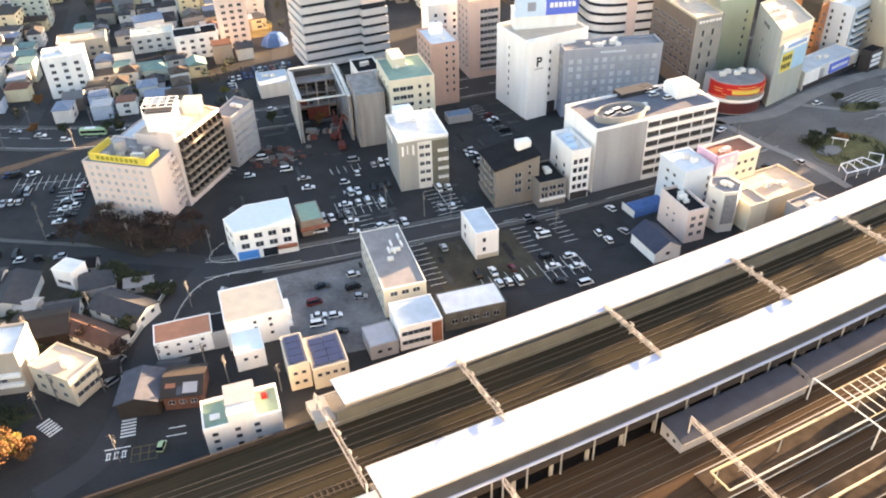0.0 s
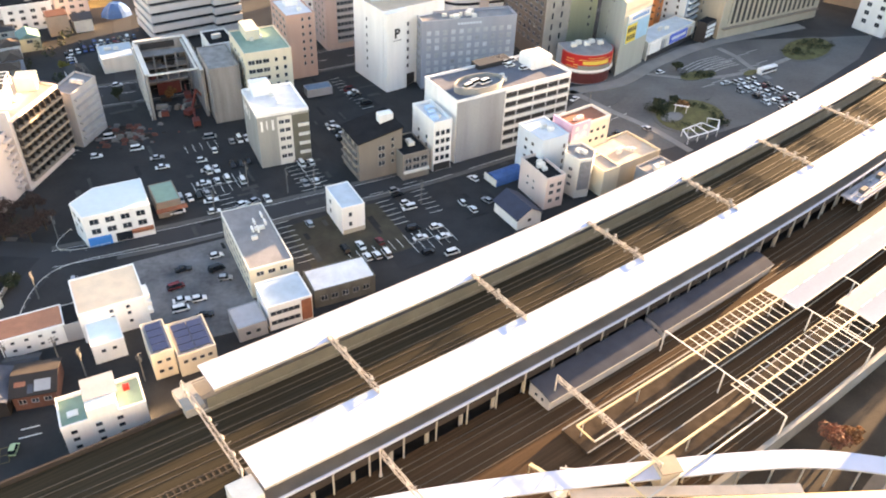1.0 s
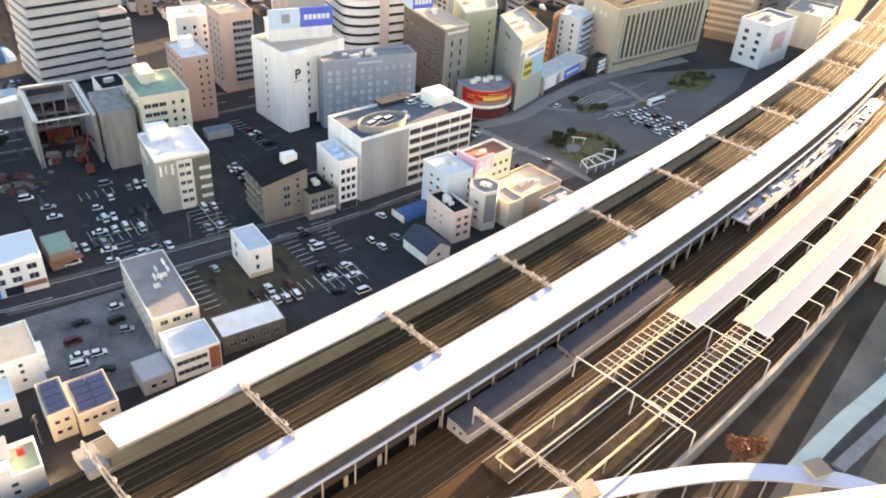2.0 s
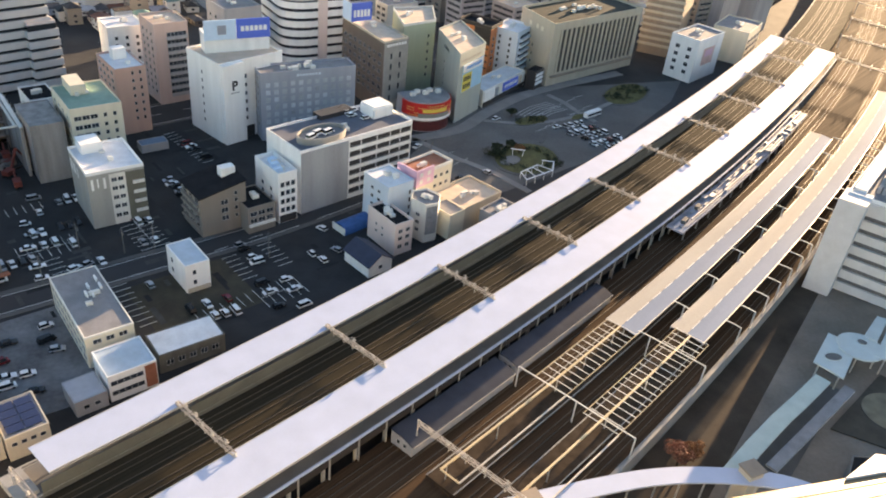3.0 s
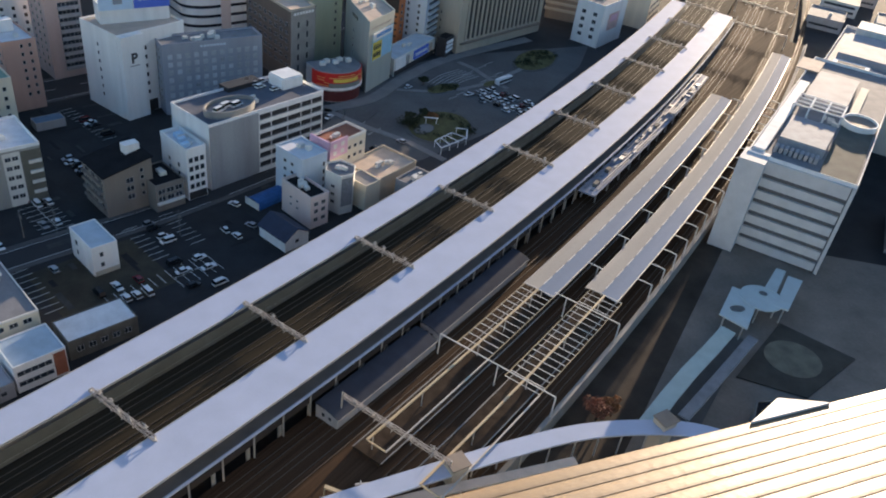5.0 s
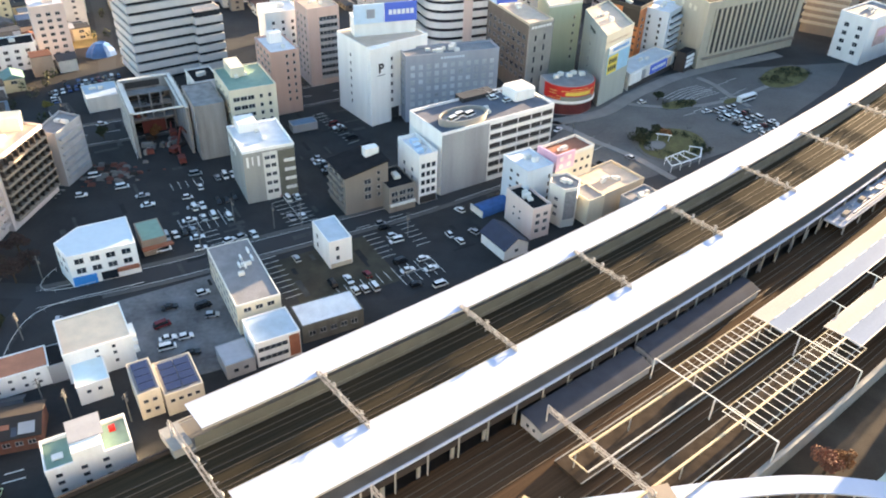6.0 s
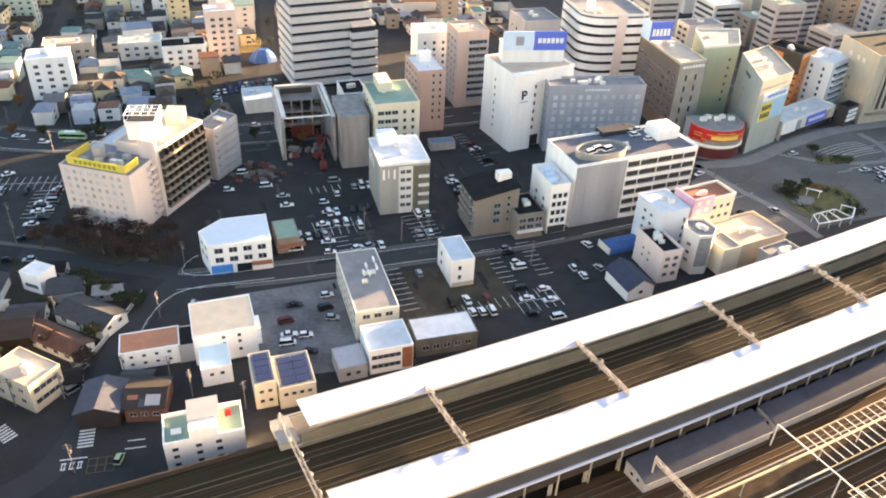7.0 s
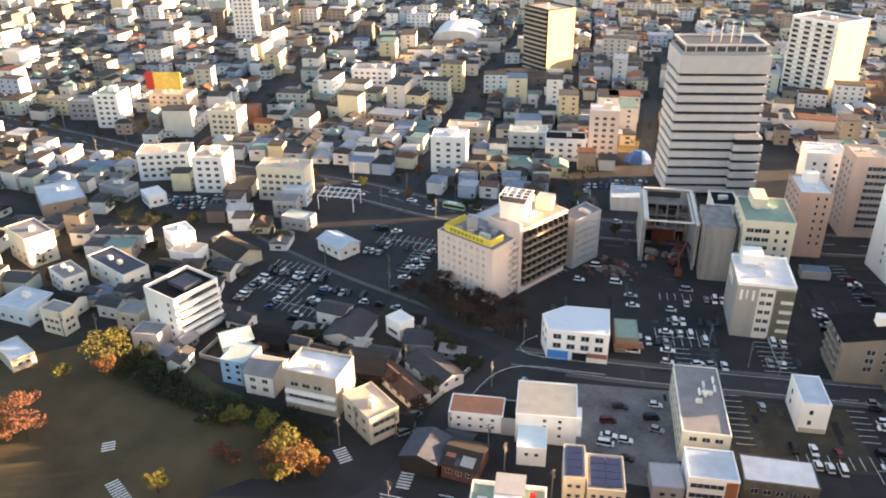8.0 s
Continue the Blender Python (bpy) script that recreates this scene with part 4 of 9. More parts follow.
pipe_gray = mat("pipe_gray", (0.27, 0.29, 0.34), 0.6, var=0.25, scale=0.5)
for l_, s0, s1, h, w in ((-32.4, 200, 262, 0.5, 0.35), (-31.7, 206, 330, 0.9, 0.5), (-30.6, 214, 300, 0.6, 0.4), (-29.9, 250, 344, 1.1, 0.55), (-28.7, 198, 290, 0.7, 0.4), (-28.0, 240, 340, 1.2, 0.45), (-32.6, 280, 344, 0.6, 0.5)):
    bm = bmesh.new()
    strip(bm, l_ - w / 2, l_ + w / 2, s0, s1, 4.2 + h - w, 4.2 + h, 6)
    s_ = s0 + 1.0
    while s_ < s1:
        strip(bm, l_ - w * 0.35, l_ + w * 0.35, s_, s_ + 0.25, 4.2, 4.2 + h - w)
        s_ += 9.0
    bm.transform(Matrix.Translation((-po[0], -po[1], 0)))
    part("pipe", bm, pipe_gray, plant)
for i in range(34):
    q = rp(199 + i * 4.3, rnd.uniform(-32.0, -28.2))
    rooftop_unit(plant, q[0] - po[0], q[1] - po[1], 4.2, rnd.uniform(1, 3.6), rnd.uniform(0.8, 1.8), rnd.uniform(0.4, 1.5), 38 + rnd.choice((0, 0, 90)), rnd.choice([gray_wall, pipe_gray, blue_gray, steel, dark_concrete, pipe_gray]))
for i in range(13):
    for l_ in (-32.8, -27.5):
        q = rp(199 + i * 11, l_)
        bm = bmesh.new()
        bm_box(bm, q[0] - po[0] - 0.2, q[0] - po[0] + 0.2, q[1] - po[1] - 0.2, q[1] - po[1] + 0.2, 0, 3.6)
        part("leg", bm, steel, plant)

# multi-storey car park
pts = rect(40.7, 248.5, 47.6, 20.3, 28)
pk, loc = building("car_park_building", "white multi-storey car park with open decks and rooftop cars", pts, 22.6, white_wall, mat("deck_paint", (0.12, 0.13, 0.16), 0.85, var=0.3, scale=0.2, fine=2), par=1.0, category="car park building")
for z in (1.0, 4.55, 8.1, 11.65, 15.2, 18.75):
    for a0, a1 in ((19.8, 24.4), (24.8, 31.4), (31.8, 37.3), (37.7, 42.0), (42.4, 47.0)):
        p, q = Vector(loc[0]), Vector(loc[1])
        pos = p + (q - p).normalized() * ((a0 + a1) / 2)
        piece("deck_opening", pane_mesh(a1 - a0, 1.75, "opening"), pk, pose(pos.x, pos.y, z + 2.0, 0, 0, 28))
windows(pk, loc, 0, [4.5, 8, 11.5, 15, 18.5], 1, 1.0, 1.4, 5.5, 40.5)
wall_box("panel", pk, loc, 0, 0.1, 19.2, 0.2, 22.6, 0.22, mat("pale_panel", (0.31, 0.32, 0.335), 0.75, var=0.3, scale=0.2, fine=2, streak=UP), "pale grey wall panel")
n = 32
ring = [(8.8 * math.cos(2 * math.pi * i / n), 5.0 * math.sin(2 * math.pi * i / n)) for i in range(n)]
bm = bmesh.new()
loops = [[bm.verts.new((x * k, y * k, z)) for x, y in ring] for k, z in ((1.07, 0), (1.07, 2.4), (1.0, 2.4), (1.0, 0.2))]
for r0, r1 in zip(loops, loops[1:]):
    for i in range(n):
        bm.faces.new((r0[i], r0[(i + 1) % n], r1[(i + 1) % n], r1[i]))
ob = part("ramp_wall", bm, concrete, pk, "round pale concrete ramp wall")
ob.matrix_basis = pose(-8.0, -8.4, 22.7, 0, 0, 28)
bm = bmesh.new()
bm_prism(bm, [(x * 0.985, y * 0.985) for x, y in ring], 0, 1.1)
under(part("ramp_deck", bm, roof_gray, pk), ob).matrix_parent_inverse = Matrix()
bm = bmesh.new()
bm_box(bm, -4.6, 4.6, -4.2, 4.2, 0, 4.4)
bmesh.ops.bevel(bm, geom=bm.edges[:], offset=0.5, segments=2, affect="EDGES")
ob = part("lift_house", bm, white_wall, pk)
ob.matrix_basis = pose(14.2, 10.2, 22.7, 0, 0, 28)
bm = bmesh.new()
bm_box(bm, -7, 7, -2.5, 2.5, 0, 1.6)
ob = part("stair_pit", bm, black_wall, pk)
ob.matrix_basis = pose(-1.5, 10.5, 22.7, 0, 0, 28)

# white parking tower
pts = rect(7.3, 300.8, 28.4, 21.6, 32)
pt, loc = building("parking_tower", "tall white windowless parking tower with a black letter on it", pts, 31.0, white_wall, roof_tan, par=0.8, category="parking tower", trim=white_wall)
wall_box("stair_shaft", pt, loc, 0, 0.2, 9.4, 0, 31.4, 2.2, white_wall)
wall_box("garage_door", pt, loc, 0, 10.0, 14.5, 0.1, 4.6, 0.12, black_wall, "dark garage opening")
windows(pt, loc, 3, [6 + 3.2 * i for i in range(7)], 1, 0.7, 1.2, 9, 11, "small")
windows(pt, loc, 0, [8 + 3.4 * i for i in range(6)], 1, 0.8, 1.4, 10.5, 16.4, "small")
bm = bmesh.new()
bm_box(bm, -12.4, 12.4, 0.6, 7.5, 0, 7.2)
bm_box(bm, -12.6, 12.6, 0.4, 7.7, 7.2, 7.6)
ob = part("penthouse", bm, white_wall, pt)
ob.matrix_basis = pose(1.4, -1.4, 31.0, 0, 0, 14)
for x0, x1, m in ((-12.6, -0.6, pale_sign), (-0.3, 12.6, blue_sign)):
    bm = bmesh.new()
    bm_box(bm, x0, x1, -0.1, 0.5, 5.2, 12.6)
    bb = part("billboard", bm, m, pt, "blue billboard with white bars" if m is blue_sign else "pale billboard with a grey emblem bar")
    bb.matrix_basis = pose(1.4, -1.4, 31.0, 0, 0, 14)
    bm = bmesh.new()
    if m is blue_sign:
        for i in range(6):
            bm_box(bm, 1.2 + i * 1.75, 2.5 + i * 1.75, -0.22, -0.1, 8.0, 9.9)
    else:
        bm_box(bm, -7.6, -4.4, -0.22, -0.1, 7.2, 10.6)
    bar = part("lettering_bar", bm, white_wall if m is blue_sign else blue_gray, pt)
    bar.matrix_basis = pose(1.4, -1.4, 31.0, 0, 0, 14)
    under(bar, bb)
for x in (-12, -4, 4, 12):
    bm = bmesh.new()
    bm_bar(bm, (x, 0.9, 7.4), (x, 0.9, 12.4), 0.25)
    bm_bar(bm, (x, 0.9, 12.2), (x, 4.6, 7.5), 0.2)
    part("billboard_strut", bm, steel, pt).matrix_basis = pose(1.4, -1.4, 31.0, 0, 0, 14)


def letter(txt, size, parent, m, material):
    cu = bpy.data.curves.new("letter", "FONT")
    cu.body, cu.size, cu.extrude, cu.align_x, cu.offset = txt, size, 0.03, "CENTER", size * 0.035
    tmp = bpy.data.objects.new("letter", cu)
    me = bpy.data.meshes.new_from_object(tmp)
    me.materials.clear()
    me.materials.append(material)
    bpy.data.objects.remove(tmp)
    ob = new("letter", me)
    ob.parent = parent
    ob.matrix_basis = m
    return ob


p, q = Vector(loc[0]), Vector(loc[1])
d = (q - p).normalized()
c = p + d * 4.9 + Vector((d.y, -d.x)) * 2.24
letter("P", 5.0, pt, pose(c.x, c.y, 21.5, 90, 0, 32), black_wall)
wall_box("lettering_bar", pt, loc, 0, 3.0, 6.8, 20.2, 20.6, 2.26, gray_wall, name_in=2.18)

# grey hotel block behind the car park
pts = rect(33.4, 294.6, 38.5, 9.5, 13)
hg, loc = building("hotel", "blue-grey tiled hotel block with small square windows", pts, 26.6, blue_gray, roof_gray, par=1.0, category="hotel", units=10)
windows(hg, loc, 0, [4.6 + 3.0 * i for i in range(7)], 11, 1.6, 1.7, 1.2, 1.2, "curtained")
windows(hg, loc, 3, [6 + 3.1 * i for i in range(7)], 2, 1.1, 1.5, 2, 2)
bars_sign(hg, loc, 0, 14, 24, 25.0, 26.4, 0.2, pale_blue, 1, 8)

# narrow white building and its neighbours on the street
pts = rect(16.7, 231.4, 6.8, 15.0, 25)
nb, loc = building("office_building", "narrow white five-storey office building with a roof terrace", pts, 17.0, white_wall, roof_white, par=1.4)
windows(nb, loc, 0, [4.8, 7.9, 11.0, 14.1], 3, 1.3, 1.6, 0.5, 0.5)
windows(nb, loc, 3, [5, 8, 11], 2, 1.0, 1.2, 2, 2, "small")
for i in range(3):
    rooftop_unit(nb, 0.3 - i * 0.6, -4 + i * 3.5, 17.1, 2.6, 1.8, 1.5, 25, pale_sign)
wall_box("shop_front", nb, loc, 0, 0.3, 6.5, 0.2, 2.8, 0.15, black_wall)
pts = rect(8.4, 225.6, 9.6, 13, 25)
ob, loc = building("shop_house", "taupe three-storey shop house with a dark flat roof", pts, 9.0, taupe, roof_dark, par=0.5)
windows(ob, loc, 0, [4.4, 6.9], 3, 2.2, 1.5, 0.5, 0.5)
wall_box("awning", ob, loc, 0, 0.2, 9.4, 2.6, 3.3, 0.8, offwhite)
# brown gabled building on the corner
bp = thing("apartment_house", -3.2, 226.5, 0, 24, "brown-grey apartment house with a dark single-pitch roof", "apartment house")
bm = bmesh.new()
W2, D2 = 7.6, 7.0
v = [bm.verts.new(p) for p in ((-W2, -D2, 0), (W2, -D2, 0), (W2, D2, 0), (-W2, D2, 0), (-W2, -D2, 13.8), (-W2 + 4, -D2, 14.5), (W2, -D2, 16.6), (W2, D2, 16.6), (-W2, D2, 13.8))]
for f in ((3, 2, 1, 0), (0, 1, 6, 5, 4), (1, 2, 7, 6), (2, 3, 8, 7), (3, 0, 4, 8)):
    bm.faces.new([v[i] for i in f])
bm.faces.new((v[4], v[5], v[6], v[7], v[8]))
part("wall", bm, taupe, bp)
bm = bmesh.new()
vv = [bm.verts.new(p) for p in ((-W2 - 0.5, -D2 - 0.5, 13.75), (W2 + 0.4, -D2 - 0.5, 16.75), (W2 + 0.4, D2 + 0.5, 16.75), (-W2 - 0.5, D2 + 0.5, 13.75),
                                (-W2 - 0.5, -D2 - 0.5, 14.1), (W2 + 0.4, -D2 - 0.5, 17.1), (W2 + 0.4, D2 + 0.5, 17.1), (-W2 - 0.5, D2 + 0.5, 14.1))]
for f in ((3, 2, 1, 0), (4, 5, 6, 7), (0, 1, 5, 4), (1, 2, 6, 5), (2, 3, 7, 6), (3, 0, 4, 7)):
    bm.faces.new([vv[i] for i in f])
part("roof", bm, roof_dark, bp)
bm = bmesh.new()
bm_box(bm, 2.5, 7.2, -1.0, 2.0, 16.0, 19.0)
part("stair_house", bm, white_wall, bp, "white stair house on the roof")
sq = [(-W2, -D2), (W2, -D2), (W2, D2), (-W2, D2)]
windows(bp, sq, 0, [5.2, 8.0, 10.8], 1, 2.2, 1.6, 6.0, 5.5)
windows(bp, sq, 0, [5.2, 8.0, 10.8, 13.2], 1, 1.0, 1.2, 10.6, 2.2, "small")
windows(bp, sq, 3, [4.0, 6.8, 9.6, 12.2], 3, 2.4, 1.6, 0.8, 0.8)
for z in (2.9, 5.7, 8.5, 11.1):
    wall_box("balcony", bp, sq, 3, 0.8, 13.2, z - 0.5, z + 0.3, 0.9, taupe)

# grey building with white lettering, and the green-roofed block behind it
pts = rect(-35.3, 238.2, 17.0, 20.2, 21)
nn, loc = building("office_building", "grey five-storey office with white roof and wall strokes", pts, 18.6, olive_gray, roof_white, par=0.9, trim=white_wall)
windows(nn, loc, 0, [3.2, 6.4, 9.6, 12.8, 15.8], 2, 1.5, 1.2, 6.8, 6.2)
wall_box("bay_wall", nn, loc, 0, 11.4, 16.9, 0.1, 17.6, 0.14, olive_screen, "dark olive balcony bay")
wall_box("window_column", nn, loc, 0, 6.4, 11.2, 0.1, 17.8, 0.012, offwhite, "pale window column")
for z in (3.6, 7.0, 10.4, 13.8):
    wall_box("balcony", nn, loc, 0, 13.2, 16.8, z - 0.5, z + 0.5, 0.6, offwhite)
for a0, w in ((2.0, 0.8), (6.0, 0.8), (4.4, 0.5), (9.0, 0.7)):
    wall_box("lettering_bar", nn, loc, 3, a0, a0 + w, 13.0, 16.5, 0.12, white_wall)
wall_box("lettering_bar", nn, loc, 0, 1.0, 1.7, 13.4, 17.0, 0.12, white_wall)
wall_box("lettering_bar", nn, loc, 0, 4.6, 5.3, 13.4, 17.0, 0.12, white_wall)
wall_box("lettering_bar", nn, loc, 0, 2.8, 3.2, 14.0, 17.0, 0.12, white_wall)
bm = bmesh.new()
bm_box(bm, -3.2, 3.2, -3.5, 3.5, 0, 3.4)
ob = part("stair_house", bm, white_wall, nn)
ob.matrix_basis = pose(-5.2, 6.3, 18.6, 0, 0, 21)
pts = rect(-43.6, 273.0, 16.8, 22.0, 22)
gr, loc = building("office_building", "cream office block with a green flat roof and yellowish roof hut", pts, 25.0, cream_wall, roof_green, par=0.5)
windows(gr, loc, 0, [9.5, 12.5, 15.5, 18.5, 21.8], 3, 2.2, 1.4, 1.0, 8.0)
windows(gr, loc, 0, [9.5, 12.5, 15.5, 18.5, 21.8], 2, 1.0, 1.3, 9.6, 1.0)
windows(gr, loc, 3, [9.5, 12.5, 15.5, 18.5, 21.8], 4, 1.2, 1.3, 1.0, 1.0, "small")
bm = bmesh.new()
bm_box(bm, -4.0, 1.0, -1.0, 9.5, 0, 3.6)
ob = part("roof_hut", bm, cream_wall, gr)
ob.matrix_basis = pose(-1, 1.5, 25.1, 0, 0, 22)
pts = rect(-34.5, 304.5, 11.5, 19, 24)
sb, loc = building("apartment_block", "salmon-tiled apartment block with a white stair head", pts, 25.5, salmon_wall, roof_white, par=0.8)
windows(sb, loc, 0, [6 + 3 * i for i in range(7)], 2, 0.8, 1.2, 5.0, 0.8, "small")
windows(sb, loc, 3, [6 + 3 * i for i in range(7)], 4, 1.8, 1.3, 1.0, 1.0)
rooftop_unit(sb, -1, 3, 25.6, 5, 4, 4.2, 24, white_wall)
pts = rect(-19.5, 332, 14, 15, 24)
ob, loc = building("apartment_block", "dull pink apartment tower with banded balconies", pts, 33.0, mat("dull_pink_tile", (0.47, 0.375, 0.345), 0.75, var=0.12, scale=0.3, fine=2, streak=UP), roof_tan, par=0.8, units=3)
windows(ob, loc, 0, [5 + 3 * i for i in range(9)], 1, 8.0, 1.6, 5.0, 0.8)
windows(ob, loc, 3, [5 + 3 * i for i in range(9)], 3, 1.2, 1.3)
for i in range(9):
    wall_box("balcony", ob, loc, 0, 5.0, 13.4, 3.0 + 3 * i, 4.1 + 3 * i, 0.9, gray_wall)
pts = rect(-37, 345, 15, 14, 20)
ob, loc = building("apartment_block", "white apartment block with small dark windows", pts, 27.0, white_wall, roof_white, par=0.8, units=3)
windows(ob, loc, 0, [5 + 3 * i for i in range(7)], 3, 1.1, 1.3)
pts = rect(9, 352, 17, 18, 24)
ob, loc = building("apartment_block", "grey apartment tower with stacked balconies", pts, 34.0, gray_wall, roof_gray, par=0.8, units=2)
windows(ob, loc, 0, [5 + 3 * i for i in range(9)], 2, 3.0, 1.5)
windows(ob, loc, 3, [5 + 3 * i for i in range(9)], 3, 1.2, 1.3)

# the banded tower with rounded corners
n = 8
ring = [(-15, 13), (-15, -6)] + [(-15 + 12 * (1 - math.cos(radians(k * 90 / 6))), -6 - 8 * math.sin(radians(k * 90 / 6))) for k in range(1, 7)] + [(15, -14), (15, 13)]
pts = [tuple(Vector((41, 366)) + Vector((math.cos(radians(18)) * x - math.sin(radians(18)) * y, math.sin(radians(18)) * x + math.cos(radians(18)) * y))) for x, y in ring]
ct, loc = building("office_tower", "grey-white office tower with rounded corner and dark window bands", pts, 36.0, mat("band_glass", (0.03, 0.033, 0.04), 0.2, var=0.2), roof_gray, par=1.0, category="office tower", units=6, trim=offwhite)
side_bands(ct, loc, [3.0 + 4.2 * i for i in range(8)], 2.75, 0.5, white_wall)
bm = bmesh.new()
bm_box(bm, -1.6, 1.6, -1.6, 1.6, 0, 11)
bm_box(bm, -1.9, 1.9, -1.9, 1.9, 11, 11.6)
part("mast_house", bm, white_wall, ct).matrix_basis = pose(-4, 0, 36.0, 0, 0, 18)
wall_box("pier", ct, loc, len(loc) - 4, 6.5, 10.8, 0, 36.5, 0.7, pink_white)

# the louvred tower
pts = rect(-86.0, 346.5, 35.5, 23.0, 30)
tw, loc = building("office_tower", "tall grey-white office tower with deep horizontal ledges and antennas", pts, 63.0, mat("tower_glass", (0.028, 0.030, 0.034), 0.2, var=0.2), roof_gray, par=1.2, category="office tower", trim=gray_wall)
ledge = mat("ledge_panel", (0.52, 0.51, 0.51), 0.75, var=0.10, scale=0.3, fine=2)
side_bands(tw, loc, [1.5 + 4.15 * i for i in range(13)], 2.75, 0.9, ledge, "ledge")
side_bands(tw, loc, [55.2], 7.6, 0.9, ledge, "crown")
bm = bmesh.new()
bm_prism(bm, inset(loc, 1.2), 63.0, 66.2)
screen = part("roof_screen", bm, dark_steel, tw, "dark recessed roof screen")
bm = bmesh.new()
bm_ring(bm, inset(loc, 0.4), inset(loc, 1.4), 66.2, 67.0)
under(part("rim", bm, ledge, tw), screen)
for i in range(9):
    under(wall_box("post", tw, loc, 0, 0.8 + i * 4.15, 1.3 + i * 4.15, 63.0, 66.4, -0.5, ledge, name_in=-1.1), screen)
for x in (-3, 0.5, 4.5, 8):
    bm = bmesh.new()
    bm_tube(bm, x, -2 + x * 0.3, 63, 75, 0.16, n=6)
    bm_bar(bm, (x - 1.2, -2 + x * 0.3, 70), (x + 1.2, -2 + x * 0.3, 70), 0.14)
    part("antenna", bm, offwhite, tw)
pts = rect(-70.5, 347.5, 11, 16, 30)
ex, loc = building("office_annex", "lower annex of the louvred tower with a tan roof", pts, 27.5, mat("annex_glass", (0.03, 0.032, 0.036), 0.2, var=0.2), roof_tan, par=1.0, trim=pink_white)
side_bands(ex, loc, [1.5 + 4.15 * i for i in range(6)], 2.75, 0.7, ledge, "ledge")

digger_red = mat("digger_red", (0.15, 0.035, 0.028), 0.6, var=0.3, scale=1.5)
# half-cleared building: a grey shell open to the front
shell_concrete = mat("stained_shell_concrete", (0.25, 0.24, 0.235), 0.9, var=0.5, scale=0.35, fine=2.5, streak=UP)
cs = thing("building_shell", -72, 272, 0, 22, "grey concrete shell of a building under demolition, open to the street", "building shell")
for nm, a in (("back_wall", (-13.5, 5.0, 21, 22.0, 0, 18)), ("side_wall", (-14.0, -13.2, -8, 22, 0, 17.4)), ("side_wall", (4.2, 5.2, -12, 22, 0, 18)), ("floor_slab", (-13, 4, 12, 21, 5, 5.4)), ("floor_slab", (-13, 4, 14, 21, 9.4, 9.8)), ("floor_slab", (-13, 4, 16, 21, 13.6, 14.0))):
    bm = bmesh.new()
    bm_box(bm, *a)
    wl = part(nm, bm, shell_concrete, cs)
    if nm != "floor_slab":
        bm = bmesh.new()
        bm_box(bm, a[0] - 0.1, a[1] + 0.1, a[2] - 0.1, a[3] + 0.1, a[5], a[5] + 0.4)
        under(part("coping", bm, offwhite, cs, "pale broken wall top"), wl)
for i in range(5):
    bm = bmesh.new()
    bm_box(bm, -12.5 + i * 4, -11.9 + i * 4, 12.5, 13.1, 0, 16)
    part("column", bm, shell_concrete, cs)
for x0, x1, y0, z0, z1 in ((-11.5, 1.0, 20.9, 14.8, 17.2), (-11.5, 2.0, 20.9, 10.2, 13.0), (-10.5, 2.5, 20.9, 5.8, 8.8)):
    bm = bmesh.new()
    bm_box(bm, x0, x1, y0 - 0.14, y0 + 0.05, z0, z1)
    part("wall_opening", bm, black_wall, cs, "dark gap in the back wall")
bm = bmesh.new()
bm_box(bm, -9.0, -0.5, 11.4, 11.8, 0, 4.8)
part("rust_panel", bm, digger_red, cs, "red-brown site hoarding")
for x in (-12.6, 3.6):
    bm = bmesh.new()
    bm_box(bm, x - 0.35, x + 0.35, -7.5, 21, 16.6, 17.3)
    part("roof_beam", bm, offwhite, cs)
for y in (-7.5,):
    bm = bmesh.new()
    bm_box(bm, -13.2, 4.2, y - 0.3, y + 0.3, 16.7, 17.2)
    part("roof_beam", bm, offwhite, cs)
post = bmesh.new()
bm_bar(post, (0, 0, 0), (0, 0, 18.5), 0.2)
post = to_mesh("scaffold_post", post, offwhite)
rail = bmesh.new()
bm_bar(rail, (0, 0, 0), (0, 29, 0), 0.13)
rail = to_mesh("scaffold_rail", rail, offwhite)
for x in (-14.6, 5.9):
    for i in range(8):
        piece("scaffold_post", post, cs, pose(x, -8 + i * 4.1, 0))
    for k in range(6):
        piece("scaffold_rail", rail, cs, pose(x, -8, 3 * k + 2))
rnd = random.Random(31)
for i in range(26):
    w, d, h = rnd.uniform(0.6, 2.4), rnd.uniform(0.5, 1.6), rnd.uniform(0.4, 1.8)
    bm = bmesh.new()
    bm_box(bm, -w, w, -d, d, 0, h, taper=0.25)
    part("debris", bm, rnd.choice([dark_concrete, dark_brown, dark_brown, digger_red, dark_concrete, concrete]), cs).matrix_basis = pose(rnd.uniform(-11, 2.5), rnd.uniform(-6, 10) if i < 16 else rnd.uniform(14.5, 19.5), 0 if i < 16 else (5.4, 9.8)[i % 2], 0, 0, rnd.uniform(0, 180))


def crawler_track(parent, y, length, w):
    """A belt with rounded ends."""
    b = bmesh.new()
    prof = [(s_ * (length / 2 - 0.45) + 0.45 * math.cos(a), 0.45 + 0.45 * math.sin(a)) for s_, a in [(1, -math.pi / 2 + math.pi * i / 6) for i in range(7)] + [(-1, math.pi / 2 + math.pi * i / 6) for i in range(7)]]
    near, far = [[b.verts.new((x, y + d, z)) for x, z in prof] for d in (-w / 2, w / 2)]
    for i in range(len(prof)):
        j = (i + 1) % len(prof)
        b.faces.new((near[i], near[j], far[j], far[i]))
    b.faces.new(near[::-1])
    b.faces.new(far)
    part("track", b, tyre_m, parent)


